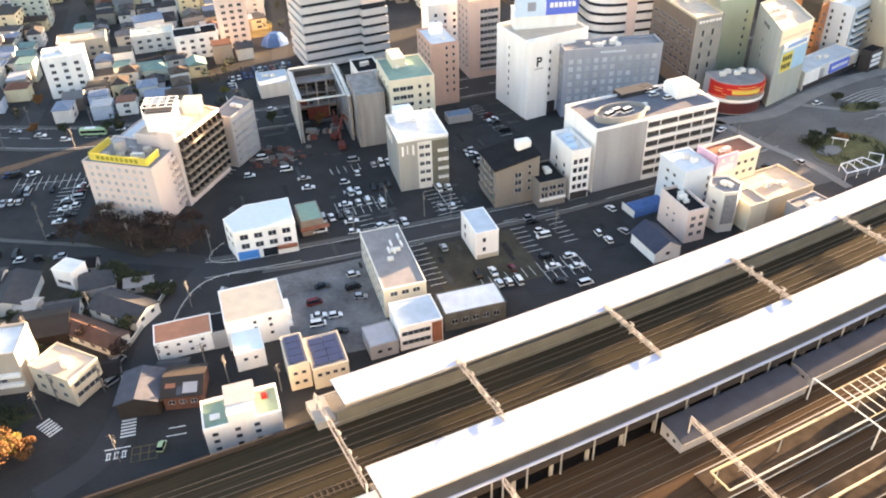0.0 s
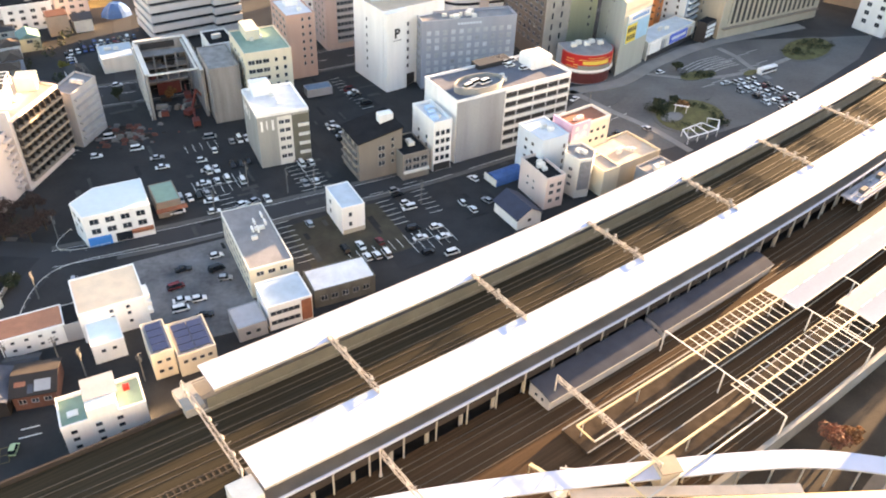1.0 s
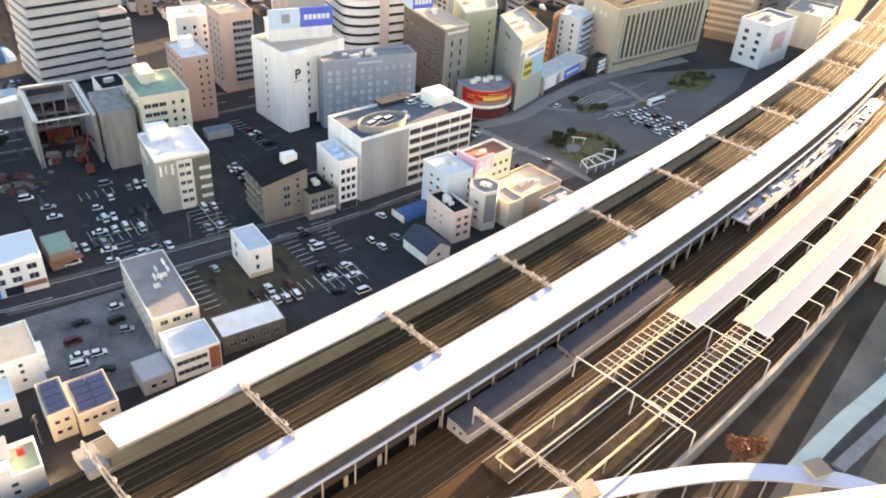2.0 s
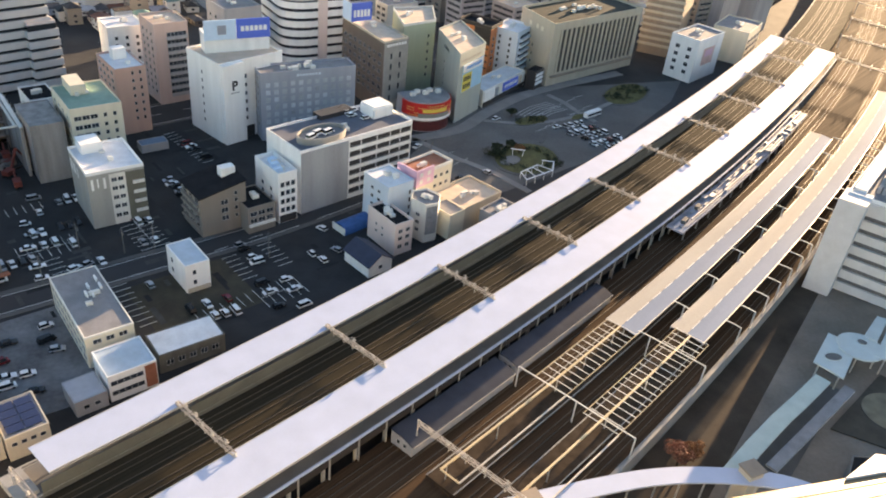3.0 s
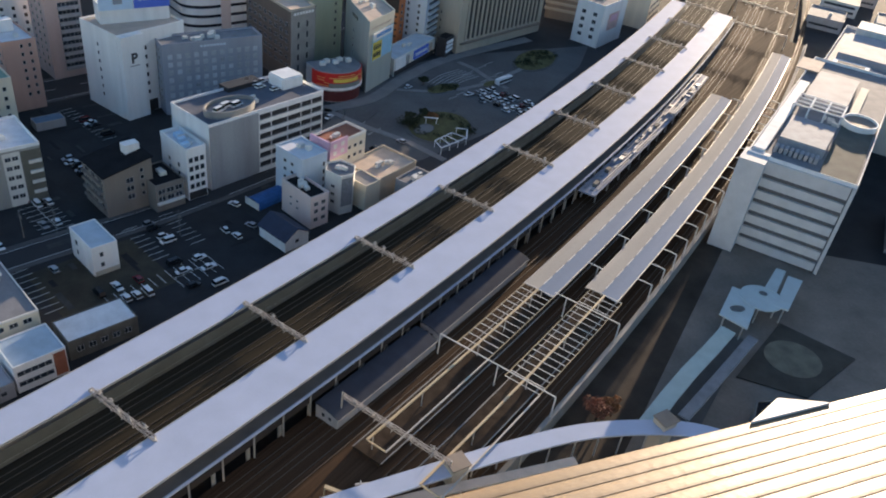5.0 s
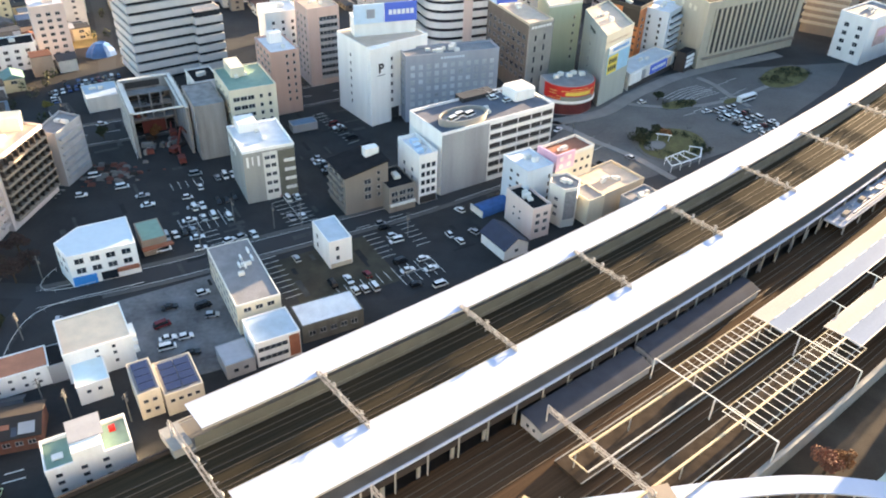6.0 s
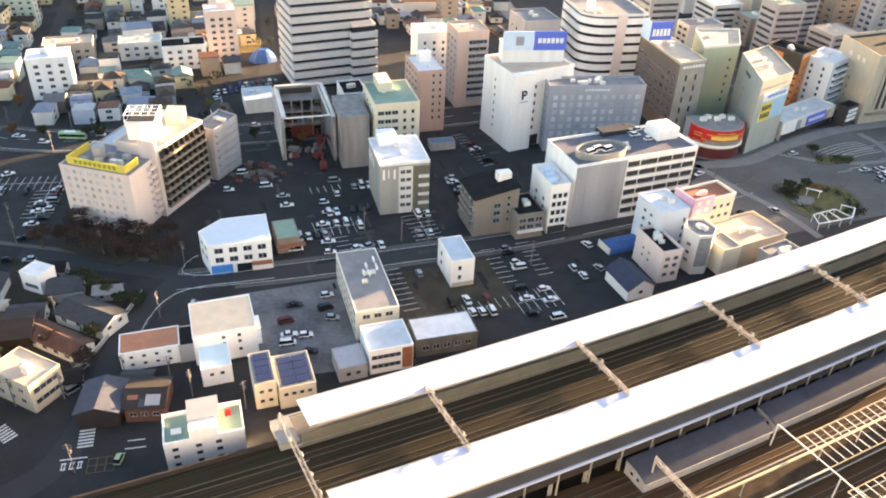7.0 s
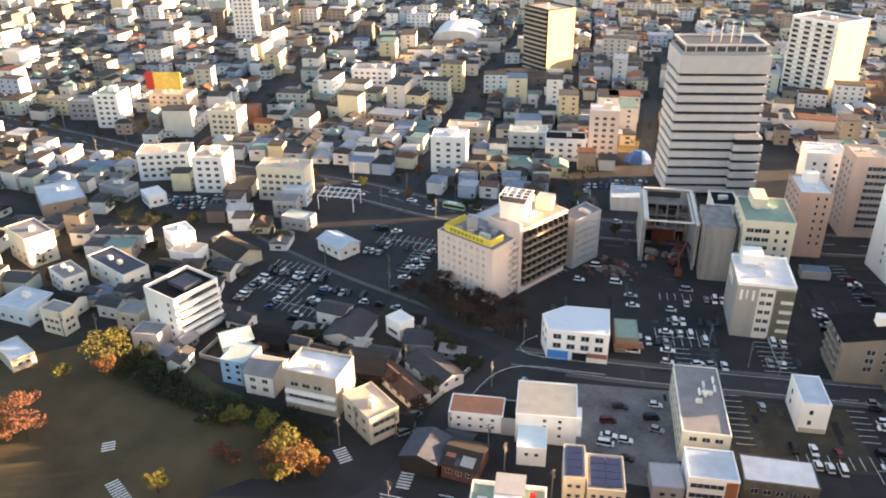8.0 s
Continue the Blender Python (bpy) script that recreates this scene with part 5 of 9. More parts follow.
exc = thing("excavator", -70, 263, 0, 60, "red tracked excavator on the demolition site", "excavator")
crawler_track(exc, -1.1, 4.0, 0.6)
crawler_track(exc, 1.1, 4.0, 0.6)
bm = bmesh.new()
bm_box(bm, -1.8, 1.6, -1.3, 1.3, 1.0, 2.6)
part("body", bm, digger_red, exc)
bm = bmesh.new()
bm_bar(bm, (1.5, 0, 2), (5, 0, 8.5), 0.7)
bm_bar(bm, (5, 0, 8.5), (8, 0, 4), 0.5)
part("arm", bm, digger_red, exc)
for x, y in ((-73, 276), (-66, 255)):
    r = thing("excavator", x, y, 0, 110, "small red machine on the demolition site", "excavator")
    bm = bmesh.new()
    bm_box(bm, -1.8, 1.8, -1.2, 1.2, 0.9, 2.8)
    part("body", bm, digger_red, r)
    crawler_track(r, -0.9, 3.8, 0.6)
    crawler_track(r, 0.9, 3.8, 0.6)
    bm = bmesh.new()
    bm_bar(bm, (1.2, 0, 2.0), (3.6, 0, 4.8), 0.45)
    bm_bar(bm, (3.6, 0, 4.8), (5.2, 0, 1.8), 0.35)
    part("arm", bm, digger_red, r)
rub = bmesh.new()
rnd = random.Random(9)
for i in range(160):
    x, y, s = rnd.gauss(-90, 5), rnd.gauss(248, 3.5), rnd.uniform(0.3, 1.4)
    bm_box(rub, x - s, x + s, y - s * 0.6, y + s * 0.6, 0, s * rnd.uniform(0.4, 1.2), rnd.choice([0, 0, 1, 2]), taper=s * 0.3)
tagged(new("rubble", to_mesh("rubble", rub, [mat("red_rubble", (0.13, 0.05, 0.04), 0.9, var=0.4, scale=0.8), dark_brown, dark_concrete])), "heap of red-brown rubble and scrap by the car park", "rubble", kind="stuff")
pts = rect(-58.2, 268.1, 10.5, 20, 22)
ob, loc = building("concrete_block", "bare grey windowless concrete block with stained walls", pts, 20.6, shell_concrete, shell_concrete, par=0.4, units=-1)
pts = rect(-66, 309, 10, 15, 24)
ob, loc = building("shop_house", "small white house with a dark roof beneath the tower", pts, 11.0, white_wall, roof_dark, par=0.8)
windows(ob, loc, 3, [4, 7], 2, 1.2, 1.2)
pts = rect(-106.5, 307, 13, 14, 24)
ob, loc = building("workshop", "low workshop with a pale blue roof", pts, 6.0, offwhite, roof_blue, par=0.2)

pts = rect(-24.5, 281.5, 10, 5, 22)
building("shed", "low shed with a blue-grey sheet roof on the car park", pts, 3.0, gray_wall, mat("dull_blue_sheet", (0.12, 0.19, 0.28), 0.7, var=0.25, scale=0.4), par=0.15)
# dark brown office block with roof billboard, green store and their row along the square
pts = [(67.4, 308.5), (78.7, 314.8), (66.6, 348.8), (55.3, 342.5)]
bw, loc = building("office_building", "dark brown office block with pale street front and blue roof sign", pts, 31.5, mat("dark_brown_tile", (0.135, 0.11, 0.092), 0.75, var=0.2, scale=0.3, fine=2, streak=UP), roof_tan, par=0.8, trim=beige_wall)
wall_box("street_front", bw, loc, 0, 0.0, 12.9, 0, 31.6, 0.5, concrete, "pale grey street front")
for z in [6 + 4.6 * i for i in range(5)]:
    for x in (3.2, 8.0):
        wall_box("window", bw, loc, 0, x, x + 0.9, z, z + 2.4, 0.58, glass_m)
windows(bw, loc, 3, [8 + 3.5 * i for i in range(6)], 8, 2.2, 1.6)
bars_sign(bw, loc, 0, 1, 12, 29.4, 31.2, 0.5, white_wall, 1, 7)
sg = thing("roof_sign", 62, 334, 31.7, 20, "blue and white boxy advertising sign on a roof", "sign")
for x0, x1, y0, y1, m in ((-5, 5, -0.4, 0.4, bright_blue), (-5.3, -5.05, -0.4, 7, pale_sign)):
    bm = bmesh.new()
    bm_box(bm, x0, x1, y0, y1, 1.2, 9.0)
    part("panel", bm, blue_sign if m is bright_blue else m, sg)
bm = bmesh.new()
for i in range(5):
    bm_box(bm, -4 + i * 1.7, -2.8 + i * 1.7, -0.5, -0.38, 3, 6)
part("lettering_bar", bm, white_wall, sg)
bm = bmesh.new()
for x in (-4, 0, 4):
    bm_box(bm, x - 0.15, x + 0.15, 0.5, 0.8, 0, 8.5)
part("frame", bm, steel, sg)
pts = [(79.5, 326.5), (95.7, 333.9), (99.5, 355), (80, 352)]
gt, loc = building("department_store", "pale green store tower with a rooftop ring of parapets", pts, 33.0, green_wall, roof_tan, par=0.9, trim=offwhite)
windows(gt, loc, 0, [9 + 3.6 * i for i in range(6)], 1, 0.9, 1.3, 12.5, 2.0, "small")
windows(gt, loc, 0, [9 + 3.6 * i for i in range(6)], 1, 0.9, 1.3, 1.0, 13.5, "small")

pts = [(97.3, 297.8), (112.9, 312.5), (110.5, 344), (96.6, 331)]
g1, loc = building("department_store", "grey-green store building with a large poster on its wall", pts, 30.0, graygreen, roof_tan, par=1.0, units=4)
poster = wall_box("poster", g1, loc, 0, 3.2, 20.4, 13.0, 25.2, 0.25, mat("poster_blue", (0.30, 0.55, 0.75), 0.5, var=0.25, scale=0.25), "blue poster with yellow field")
under(wall_box("poster_field", g1, loc, 0, 3.4, 11.0, 13.2, 21.0, 0.32, yellow_sign, "yellow field", name_in=0.2), poster)
under(wall_box("poster_head", g1, loc, 0, 3.2, 20.4, 21.8, 25.2, 0.34, white_wall, name_in=0.2), poster)
bars_sign(g1, loc, 0, 6, 19, 22.3, 24.6, 0.34, bright_blue, 1, 8, poster)
bars_sign(g1, loc, 0, 4, 10.5, 13.8, 20.4, 0.32, black_wall, 2, 4, poster)
for i in range(4):
    wall_box("window", g1, loc, 3, 10.5 + i * 2.0, 11.6 + i * 2.0, 26.0, 27.4, 0.1, glass_m)
windows(g1, loc, 3, [7 + 3.3 * i for i in range(5)], 1, 0.9, 1.4, 4, 12, "small")
bars_sign(g1, loc, 0, 2, 19, 26.6, 28.2, 0.1, olive_gray, 1, 16)
rs = thing("game_hall", 84.4, 299.4, 0, 14, "round-fronted amusement hall with a red and gold sign band", "amusement hall")
n = 18
arc = [(10.6 * math.cos(radians(180 + 180 * i / n)), 9.2 * math.sin(radians(180 + 180 * i / n))) for i in range(n + 1)]
full = arc + [(10.6, 6), (-10.6, 6)]
bm = bmesh.new()
bm_prism(bm, full, 0, 12.6)
part("wall", bm, gray_wall, rs)
bm = bmesh.new()
bm_prism(bm, [(x * 0.97, y * 0.97) for x, y in full], 12.6, 12.8)
part("roof", bm, roof_gray, rs)
for z0, z1, k, m, nm in ((6.6, 12.4, 1.05, red_sign, "sign_band"), (5.4, 6.4, 1.09, white_wall, "canopy"), (0.3, 4.6, 1.01, mat("dark_red_front", (0.10, 0.02, 0.02), 0.5, var=0.3), "shop_front")):
    bm = bmesh.new()
    bm_prism(bm, [(x * k, y * k) for x, y in arc] + arc[::-1], z0, z1)
    part(nm, bm, m, rs)
gold = mat("gold_sign_trim", (0.75, 0.50, 0.16), 0.45, var=0.12)
awning_gray = mat("gray_green_awning", (0.20, 0.22, 0.20), 0.7, var=0.25)
for z0, z1, i0, i1, m in ((6.4, 8.2, 5, 13, awning_gray), (8.7, 10.1, 6, 12, yellow_sign), (10.4, 10.6, 5, 13, gold), (11.3, 11.5, 7, 11, gold), (8.2, 8.4, 4, 5, gold), (8.2, 8.4, 13, 14, gold),
                          (9.2, 9.4, 2, 4, gold), (9.2, 9.4, 14, 16, gold), (10.3, 10.5, 2, 4, gold), (10.3, 10.5, 14, 16, gold), (7.2, 7.35, 2, 5, gold), (7.2, 7.35, 13, 16, gold)):
    bm = bmesh.new()
    run = arc[i0:i1 + 1]
    bm_prism(bm, [(x * 1.065, y * 1.065) for x, y in run] + [(x * 1.04, y * 1.04) for x, y in run[::-1]], z0, z1)
    part("sign_bar", bm, m, rs)
for i in range(5):
    rooftop_unit(rs, -6 + i * 3, 0.5 + (i % 2) * 2, 12.8, 2.2, 1.8, 1.5, 0)
pts = rect(126.5, 361.5, 12, 18, 45)
ob, loc = building("office_building", "black and orange-tiled narrow building", pts, 24.0, orange_wall, roof_dark, par=1.6, trim=black_wall, units=3)
wall_box("cladding", ob, loc, 3, 9, 18.0, 16, 24.0, 0.3, black_wall)
windows(ob, loc, 0, [6 + 3.2 * i for i in range(5)], 2, 1.6, 1.6, 0.8, 0.4)
windows(ob, loc, 3, [6 + 3.2 * i for i in range(5)], 4, 1.6, 1.6)
for z in (4.5, 7.7, 10.9, 14.1, 17.3):
    wall_box("floor_band", ob, loc, 3, 0.5, 17.5, z - 0.4, z + 0.4, 0.15, black_wall)
pts = [(141.2, 346.8), (153.2, 359.5), (144, 370), (132, 357.5)]
ob, loc = building("office_building", "slim white-blue office building with stacked balconies", pts, 23.0, pale_blue, roof_white, par=1.0)
windows(ob, loc, 3, [5 + 3.0 * i for i in range(6)], 2, 1.0, 1.4)
for i in range(6):
    wall_box("balcony", ob, loc, 0, 2.0, 16.0, 4.0 + 3 * i, 5.2 + 3 * i, 1.4, pale_blue)
    wall_box("window", ob, loc, 0, 3.0, 15.0, 5.2 + 3 * i, 6.6 + 3 * i, 0.1, glass_m)
pts = [(115.0, 313.5), (144.5, 339.5), (137.5, 347.5), (113.2, 326)]
ob, loc = building("arcade_shop", "low shop row with white and blue signs", pts, 7.5, offwhite, roof_blue, par=0.6)
wall_box("sign", ob, loc, 0, 1, 10, 2.6, 7.6, 0.5, white_wall)
for a0, m in ((11, gray_wall), (14.5, offwhite), (33.5, roof_tan), (36.5, offwhite)):
    wall_box("sign", ob, loc, 0, a0, a0 + 2.4, 2.8, 6.8, 0.45, m)
wall_box("shop_front", ob, loc, 0, 0.6, 38.6, 0.1, 2.4, 0.12, black_wall)
blue = wall_box("sign", ob, loc, 0, 18, 32, 3.0, 7.2, 0.5, blue_sign)
bars_sign(ob, loc, 0, 19, 31, 4.0, 6.4, 0.5, white_wall, 1, 7, blue)
pts = rect(149.2, 338.2, 8.4, 5, 42)
ob, loc = building("arcade_shop", "small shop with stacked black and white sign boards", pts, 9.0, black_wall, roof_dark, par=0.4)
for z in (2.5, 4.6, 6.7):
    wall_box("sign", ob, loc, 0, 0.6, 7.8, z, z + 1.3, 0.4, white_wall)
# big beige store with upright fins

store_tile = mat("store_tile", (0.46, 0.415, 0.33), 0.8, var=0.14, scale=0.3, fine=2, streak=UP)
pts = [(155.5, 338), (217, 368), (205, 395), (149, 366)]
bd, loc = building("department_store", "large beige department store with upright fins over dark glass", pts, 30.0, store_tile, mat("store_roof", (0.045, 0.052, 0.046), 0.9, var=0.3, scale=0.2, spec=0.1), par=1.4, units=14)
wall_box("glazing", bd, loc, 0, 5.0, 66.0, 6.5, 27.5, 0.12, black_wall)
for i in range(18):
    wall_box("fin", bd, loc, 0, 5.0 + i * 3.5, 6.4 + i * 3.5, 6.0, 27.8, 0.5, store_tile)
for a0 in (8, 14, 18):
    wall_box("lettering_bar", bd, loc, 3, a0, a0 + 2, 25, 27, 0.1, cream_wall)
windows(bd, loc, 3, [8, 12, 16], 3, 0.8, 1.4, 4, 14, "small")
wall_box("canopy", bd, loc, 0, 2, 67, 4.6, 5.2, 1.6, brown_wall)
pts = [(232, 390), (248, 378), (265, 396), (249, 409)]
ob, loc = building("office_tower", "brown office tower with stacked rounded balconies", pts, 38.0, brown_wall, roof_gray, par=1.0, category="office tower")
side_bands(ob, loc, [5 + 3.6 * i for i in range(9)], 1.4, 0.8, beige_wall, "balcony", edges=[0, 3])
pts = [(238, 341), (262, 356), (254, 370), (230, 355)]
ob, loc = building("shop_building", "white shop building with a coloured mural wall", pts, 22.0, white_wall, roof_gray, par=0.8, units=5)
wall_box("mural", ob, loc, 0, 8, 20, 8, 17, 0.15, mat("mural", (0.62, 0.42, 0.38), 0.6, var=0.5, scale=0.35, fine=1.2), "faded pink and green mural")
wall_box("mural_field", ob, loc, 0, 10, 18, 12.5, 16, 0.22, pink_sign, name_in=0.1)
windows(ob, loc, 3, [5, 9, 13, 17], 2, 2.2, 1.8)
# Added here, 18 m high, to shade the service road along the viaduct.
pts = rect(290, 384, 30, 20, 42)
ob, loc = building("shop_building", "low cream building with long window rows, added for its shadow", pts, 18.0, cream_wall, roof_gray, par=0.8, units=4)
windows(ob, loc, 0, [5, 9, 13], 4, 4.5, 1.8)

# the cluster between the street and the viaduct
pts = rect(52.2, 221.0, 10.5, 13.0, 27)
ob, loc = building("apartment_block", "pale blue-white five-storey block with few windows", pts, 17.0, pale_blue, roof_white, par=0.6)
windows(ob, loc, 3, [8, 11, 14], 2, 1.2, 0.9, 3, 3, "small")
windows(ob, loc, 0, [5 + 2.8 * i for i in range(4)], 1, 0.6, 1.4, 8.5, 0.8, "small")
pts = rect(66.2, 228.0, 17.5, 9.0, 32)
ob, loc = building("apartment_block", "cream building with a pink sign box and rusty roof", pts, 17.5, cream_wall, roof_red, par=1.0, trim=offwhite)
windows(ob, loc, 0, [11, 14.5], 3, 1.3, 1.1, 8, 1)
wall_box("sign_box", ob, loc, 0, -0.6, 7.8, 13.5, 19.6, 0.6, pink_sign, "faded pink sign box")
wall_box("sign_box", ob, loc, 3, 0.4, 9.4, 13.5, 19.6, 0.6, pink_sign)
for a0 in (1.0, 4.6):
    for z0 in (14.4, 17.0):
        wall_box("lettering_bar", ob, loc, 0, a0, a0 + 1.5, z0, z0 + 1.5, 0.66, offwhite, name_in=0.55)
n6 = [(57.8, 211.5), (61.5, 206.5), (66.0, 207.8), (68.0, 213.0), (64.5, 217.5), (59.5, 216.5)]
ob, loc = building("office_building", "grey-white six-sided building with glass brick front", n6, 13.5, offwhite, roof_gray, par=0.8, units=2)
windows(ob, loc, 0, [4, 6.8, 9.6], 1, 1.4, 1.0, 1, 1)
wall_box("glass_front", ob, loc, 1, 0.3, 4.4, 3, 13.2, 0.12, mat("glass_brick", (0.24, 0.25, 0.27), 0.3, var=0.4, scale=1.2), "grey glass brick front")
pts = rect(71, 213, 7, 9, 30)
ob, loc = building("house", "small cream house with a bright yellow wall", pts, 9.0, cream_wall, roof_gray, par=0.5)
pts = rect(80.5, 223.5, 20, 15, 32)
ob, loc = building("shop_building", "low beige building with a flat stained roof terrace", pts, 8.0, beige_wall, roof_tan, par=0.9, units=5)
pts = rect(90, 213, 12, 9, 34)
ob, loc = building("shop_building", "low grey building with roof machinery", pts, 7.0, gray_wall, roof_gray, par=0.8, units=5)
pts = rect(50.5, 208.0, 7.0, 14.5, 25)
ob, loc = building("apartment_house", "white block with a dark roof terrace full of plants", pts, 10.5, pink_white, roof_dark, par=1.1, units=5)
windows(ob, loc, 3, [4.5, 7], 2, 0.8, 0.6, 3, 5, "small")
windows(ob, loc, 0, [3, 6, 8.6], 2, 1.4, 1.2, 0.6, 0.6)


def gable_house(name, label, x, y, w, d, ang, h, rise, wall, roof, along="x", over=0.5, wins=()):
    """A house with a pitched roof; its ridge runs along x or y."""
    ob = thing(name, x, y, 0, ang if along == "x" else ang + 90, label, "house")
    if along == "y":
        w, d = d, w
    hx, hy = w / 2, d / 2
    bm = bmesh.new()
    v = [bm.verts.new(p) for p in ((-hx, -hy, 0), (hx, -hy, 0), (hx, hy, 0), (-hx, hy, 0), (-hx, -hy, h), (hx, -hy, h), (hx, hy, h), (-hx, hy, h), (-hx, 0, h + rise), (hx, 0, h + rise))]
    for f in ((3, 2, 1, 0), (0, 1, 5, 4), (1, 2, 6, 9, 5), (2, 3, 7, 6), (3, 0, 4, 8, 7), (4, 5, 9, 8), (6, 7, 8, 9)):
        bm.faces.new([v[i] for i in f])
    part("wall", bm, wall, ob)
    k = rise / hy
    for sd in (-1, 1):
        bm = bmesh.new()
        e, t = over, 0.22
        q = [(-hx - e, sd * (hy + e), h - k * e), (hx + e, sd * (hy + e), h - k * e), (hx + e, 0, h + rise), (-hx - e, 0, h + rise)]
        lo = [bm.verts.new((a0, b0, c0 + 0.03)) for a0, b0, c0 in q]
        hi = [bm.verts.new((a0, b0, c0 + 0.03 + t)) for a0, b0, c0 in q]
        bm.faces.new(lo)
        bm.faces.new(hi)
        for i in range(4):
            bm.faces.new((lo[i], lo[(i + 1) % 4], hi[(i + 1) % 4], hi[i]))
        part("roof", bm, roof, ob)
    sq = [(-hx, -hy), (hx, -hy), (hx, hy), (-hx, hy)]
    for edge, zs, n, ww, wh in wins:
        windows(ob, sq, edge, zs, n, ww, wh, 0.6, 0.6)
    return ob


gable_house("house", "white house with a navy blue pitched roof by the viaduct", 41.5, 196.5, 9, 12, 28, 4.0, 2.8, white_wall, roof_navy, "y", wins=[(0, [2.5], 2, 1.2, 1.0), (3, [2.5], 1, 1.2, 1.0)])
tp = thing("tarpaulin_shelter", 41, 219.5, 0, 30, "blue tarpaulin arched over a low white shelter", "shelter")
bm = bmesh.new()
for i in range(8):
    a0, a1 = math.pi * i / 8, math.pi * (i + 1) / 8
    q = [(-6.5, -3.4 * math.cos(a0), 3.2 * math.sin(a0)), (6.5, -3.4 * math.cos(a0), 3.2 * math.sin(a0)), (6.5, -3.4 * math.cos(a1), 3.2 * math.sin(a1)), (-6.5, -3.4 * math.cos(a1), 3.2 * math.sin(a1))]
    bm.faces.new([bm.verts.new(p) for p in q])
bmesh.ops.remove_doubles(bm, verts=bm.verts[:], dist=0.001)
bmesh.ops.solidify(bm, geom=bm.faces[:], thickness=0.06)
part("sheet", bm, tarp, tp)
bm = bmesh.new()
bm_prism(bm, [(-6.6, -3.2), (-6.3, -3.2), (-6.3, 3.2), (-6.6, 3.2)], 0, 2.4)
part("end_wall", bm, offwhite, tp)

# white house standing alone on the lot
pts = rect(-11.2, 195.5, 7.2, 13.0, 24)
ob, loc = building("house", "white two-and-a-half-storey box house with a blue-grey roof", pts, 9.0, white_wall, roof_blue, par=0.35, units=-1)
windows(ob, loc, 0, [3.2, 6.5], 1, 0.9, 1.3, 2.0, 4.0)
windows(ob, loc, 3, [3.0, 6.2], 1, 1.0, 1.4, 2.5, 8)
wall_box("low_wall", ob, loc, 0, 0.3, 7.0, 0, 1.4, 0.25, beige_wall)
# grey-roofed office
pts = rect(-34.9, 175.5, 11.8, 29.0, 23)
ob, loc = building("office_building", "white three-storey office with a long grey flat roof", pts, 9.4, cream_wall, roof_gray, par=0.35, trim=offwhite)
windows(ob, loc, 3, [2.2, 5.0, 7.8], 8, 2.2, 1.4, 0.8, 0.8)
windows(ob, loc, 0, [7.6], 3, 1.8, 1.2, 1.2, 1.2)
for i in range(5):
    rooftop_unit(ob, -1 + (i % 3) * 1.5, 2 + (i // 2) * 3.5, 9.5, 0.5, 2.2, 1.0, 23, white_wall)
pts = rect(-25.6, 154.2, 11.5, 10.5, 24)
ob, loc = building("office_building", "white two-storey annex with a pale blue roof and window bands", pts, 7.6, white_wall, roof_blue, par=0.3, units=-1)
windows(ob, loc, 0, [2.4, 5.4], 1, 7.5, 1.2, 0.6, 3.4)
wall_box("brown_panel", ob, loc, 0, 8.6, 11.3, 0.5, 7.2, 0.12, roof_red)
pts = rect(-11.8, 162.8, 17.0, 9.2, 22)
ob, loc = building("workshop", "long workshop with a pale sheet roof and dark grey walls", pts, 5.6, mat("dark_shed_wall", (0.12, 0.115, 0.10), 0.85, var=0.4, scale=0.4, fine=2), roof_white, par=0.25, units=-1)
windows(ob, loc, 0, [2.8], 5, 1.6, 1.4)
pts = rect(-34.2, 148.4, 7.4, 8.2, 26)
ob, loc = building("shed", "small shed with a pale grey flat roof", pts, 4.4, gray_wall, mat("pale_gray_roof", (0.40, 0.40, 0.43), 0.7, var=0.15), par=0.2)
windows(ob, loc, 0, [2.2], 2, 1.2, 1.0)
# the yellow-walled pair with solar panels
for x, y, w, d, h, nn_, two in ((-53.4, 137.3, 5.2, 11.4, 8.0, 1, 1), (-46.2, 139.3, 8.8, 12.0, 6.5, 2, 2)):
    pts = rect(x, y, w, d, 25)
    ob, loc = building("house", "dull cream house with dark blue solar panels on its roof", pts, h, dull_cream, roof_gray, par=0.2, units=-1)
    for i in range(nn_):
        for k in range(4):
            bm = bmesh.new()
            pw = (w - 1.4) / nn_
            bm_box(bm, -pw / 2 + 0.1, pw / 2 - 0.1, -1.15, 1.15, 0.25, 0.33)
            for j in (-1, 1):
                bm_box(bm, j * (pw / 2 - 0.4) - 0.05, j * (pw / 2 - 0.4) + 0.05, -1.0, 1.0, 0, 0.25)
            pn = part("solar_panel", bm, solar_m, ob, "dark blue solar panel")
            c = Vector((math.cos(radians(25)), math.sin(radians(25)))) * ((i - (nn_ - 1) / 2) * pw) + Vector((-math.sin(radians(25)), math.cos(radians(25)))) * (-3.9 + k * 2.5)
            pn.matrix_basis = pose(c.x, c.y, h + 0.12, 0, 0, 25)
    windows(ob, loc, 0, [2.4, 5.4] if two == 1 else [4.4], 2 if two == 1 else 4, 1.0, 0.9, 0.6, 0.6)
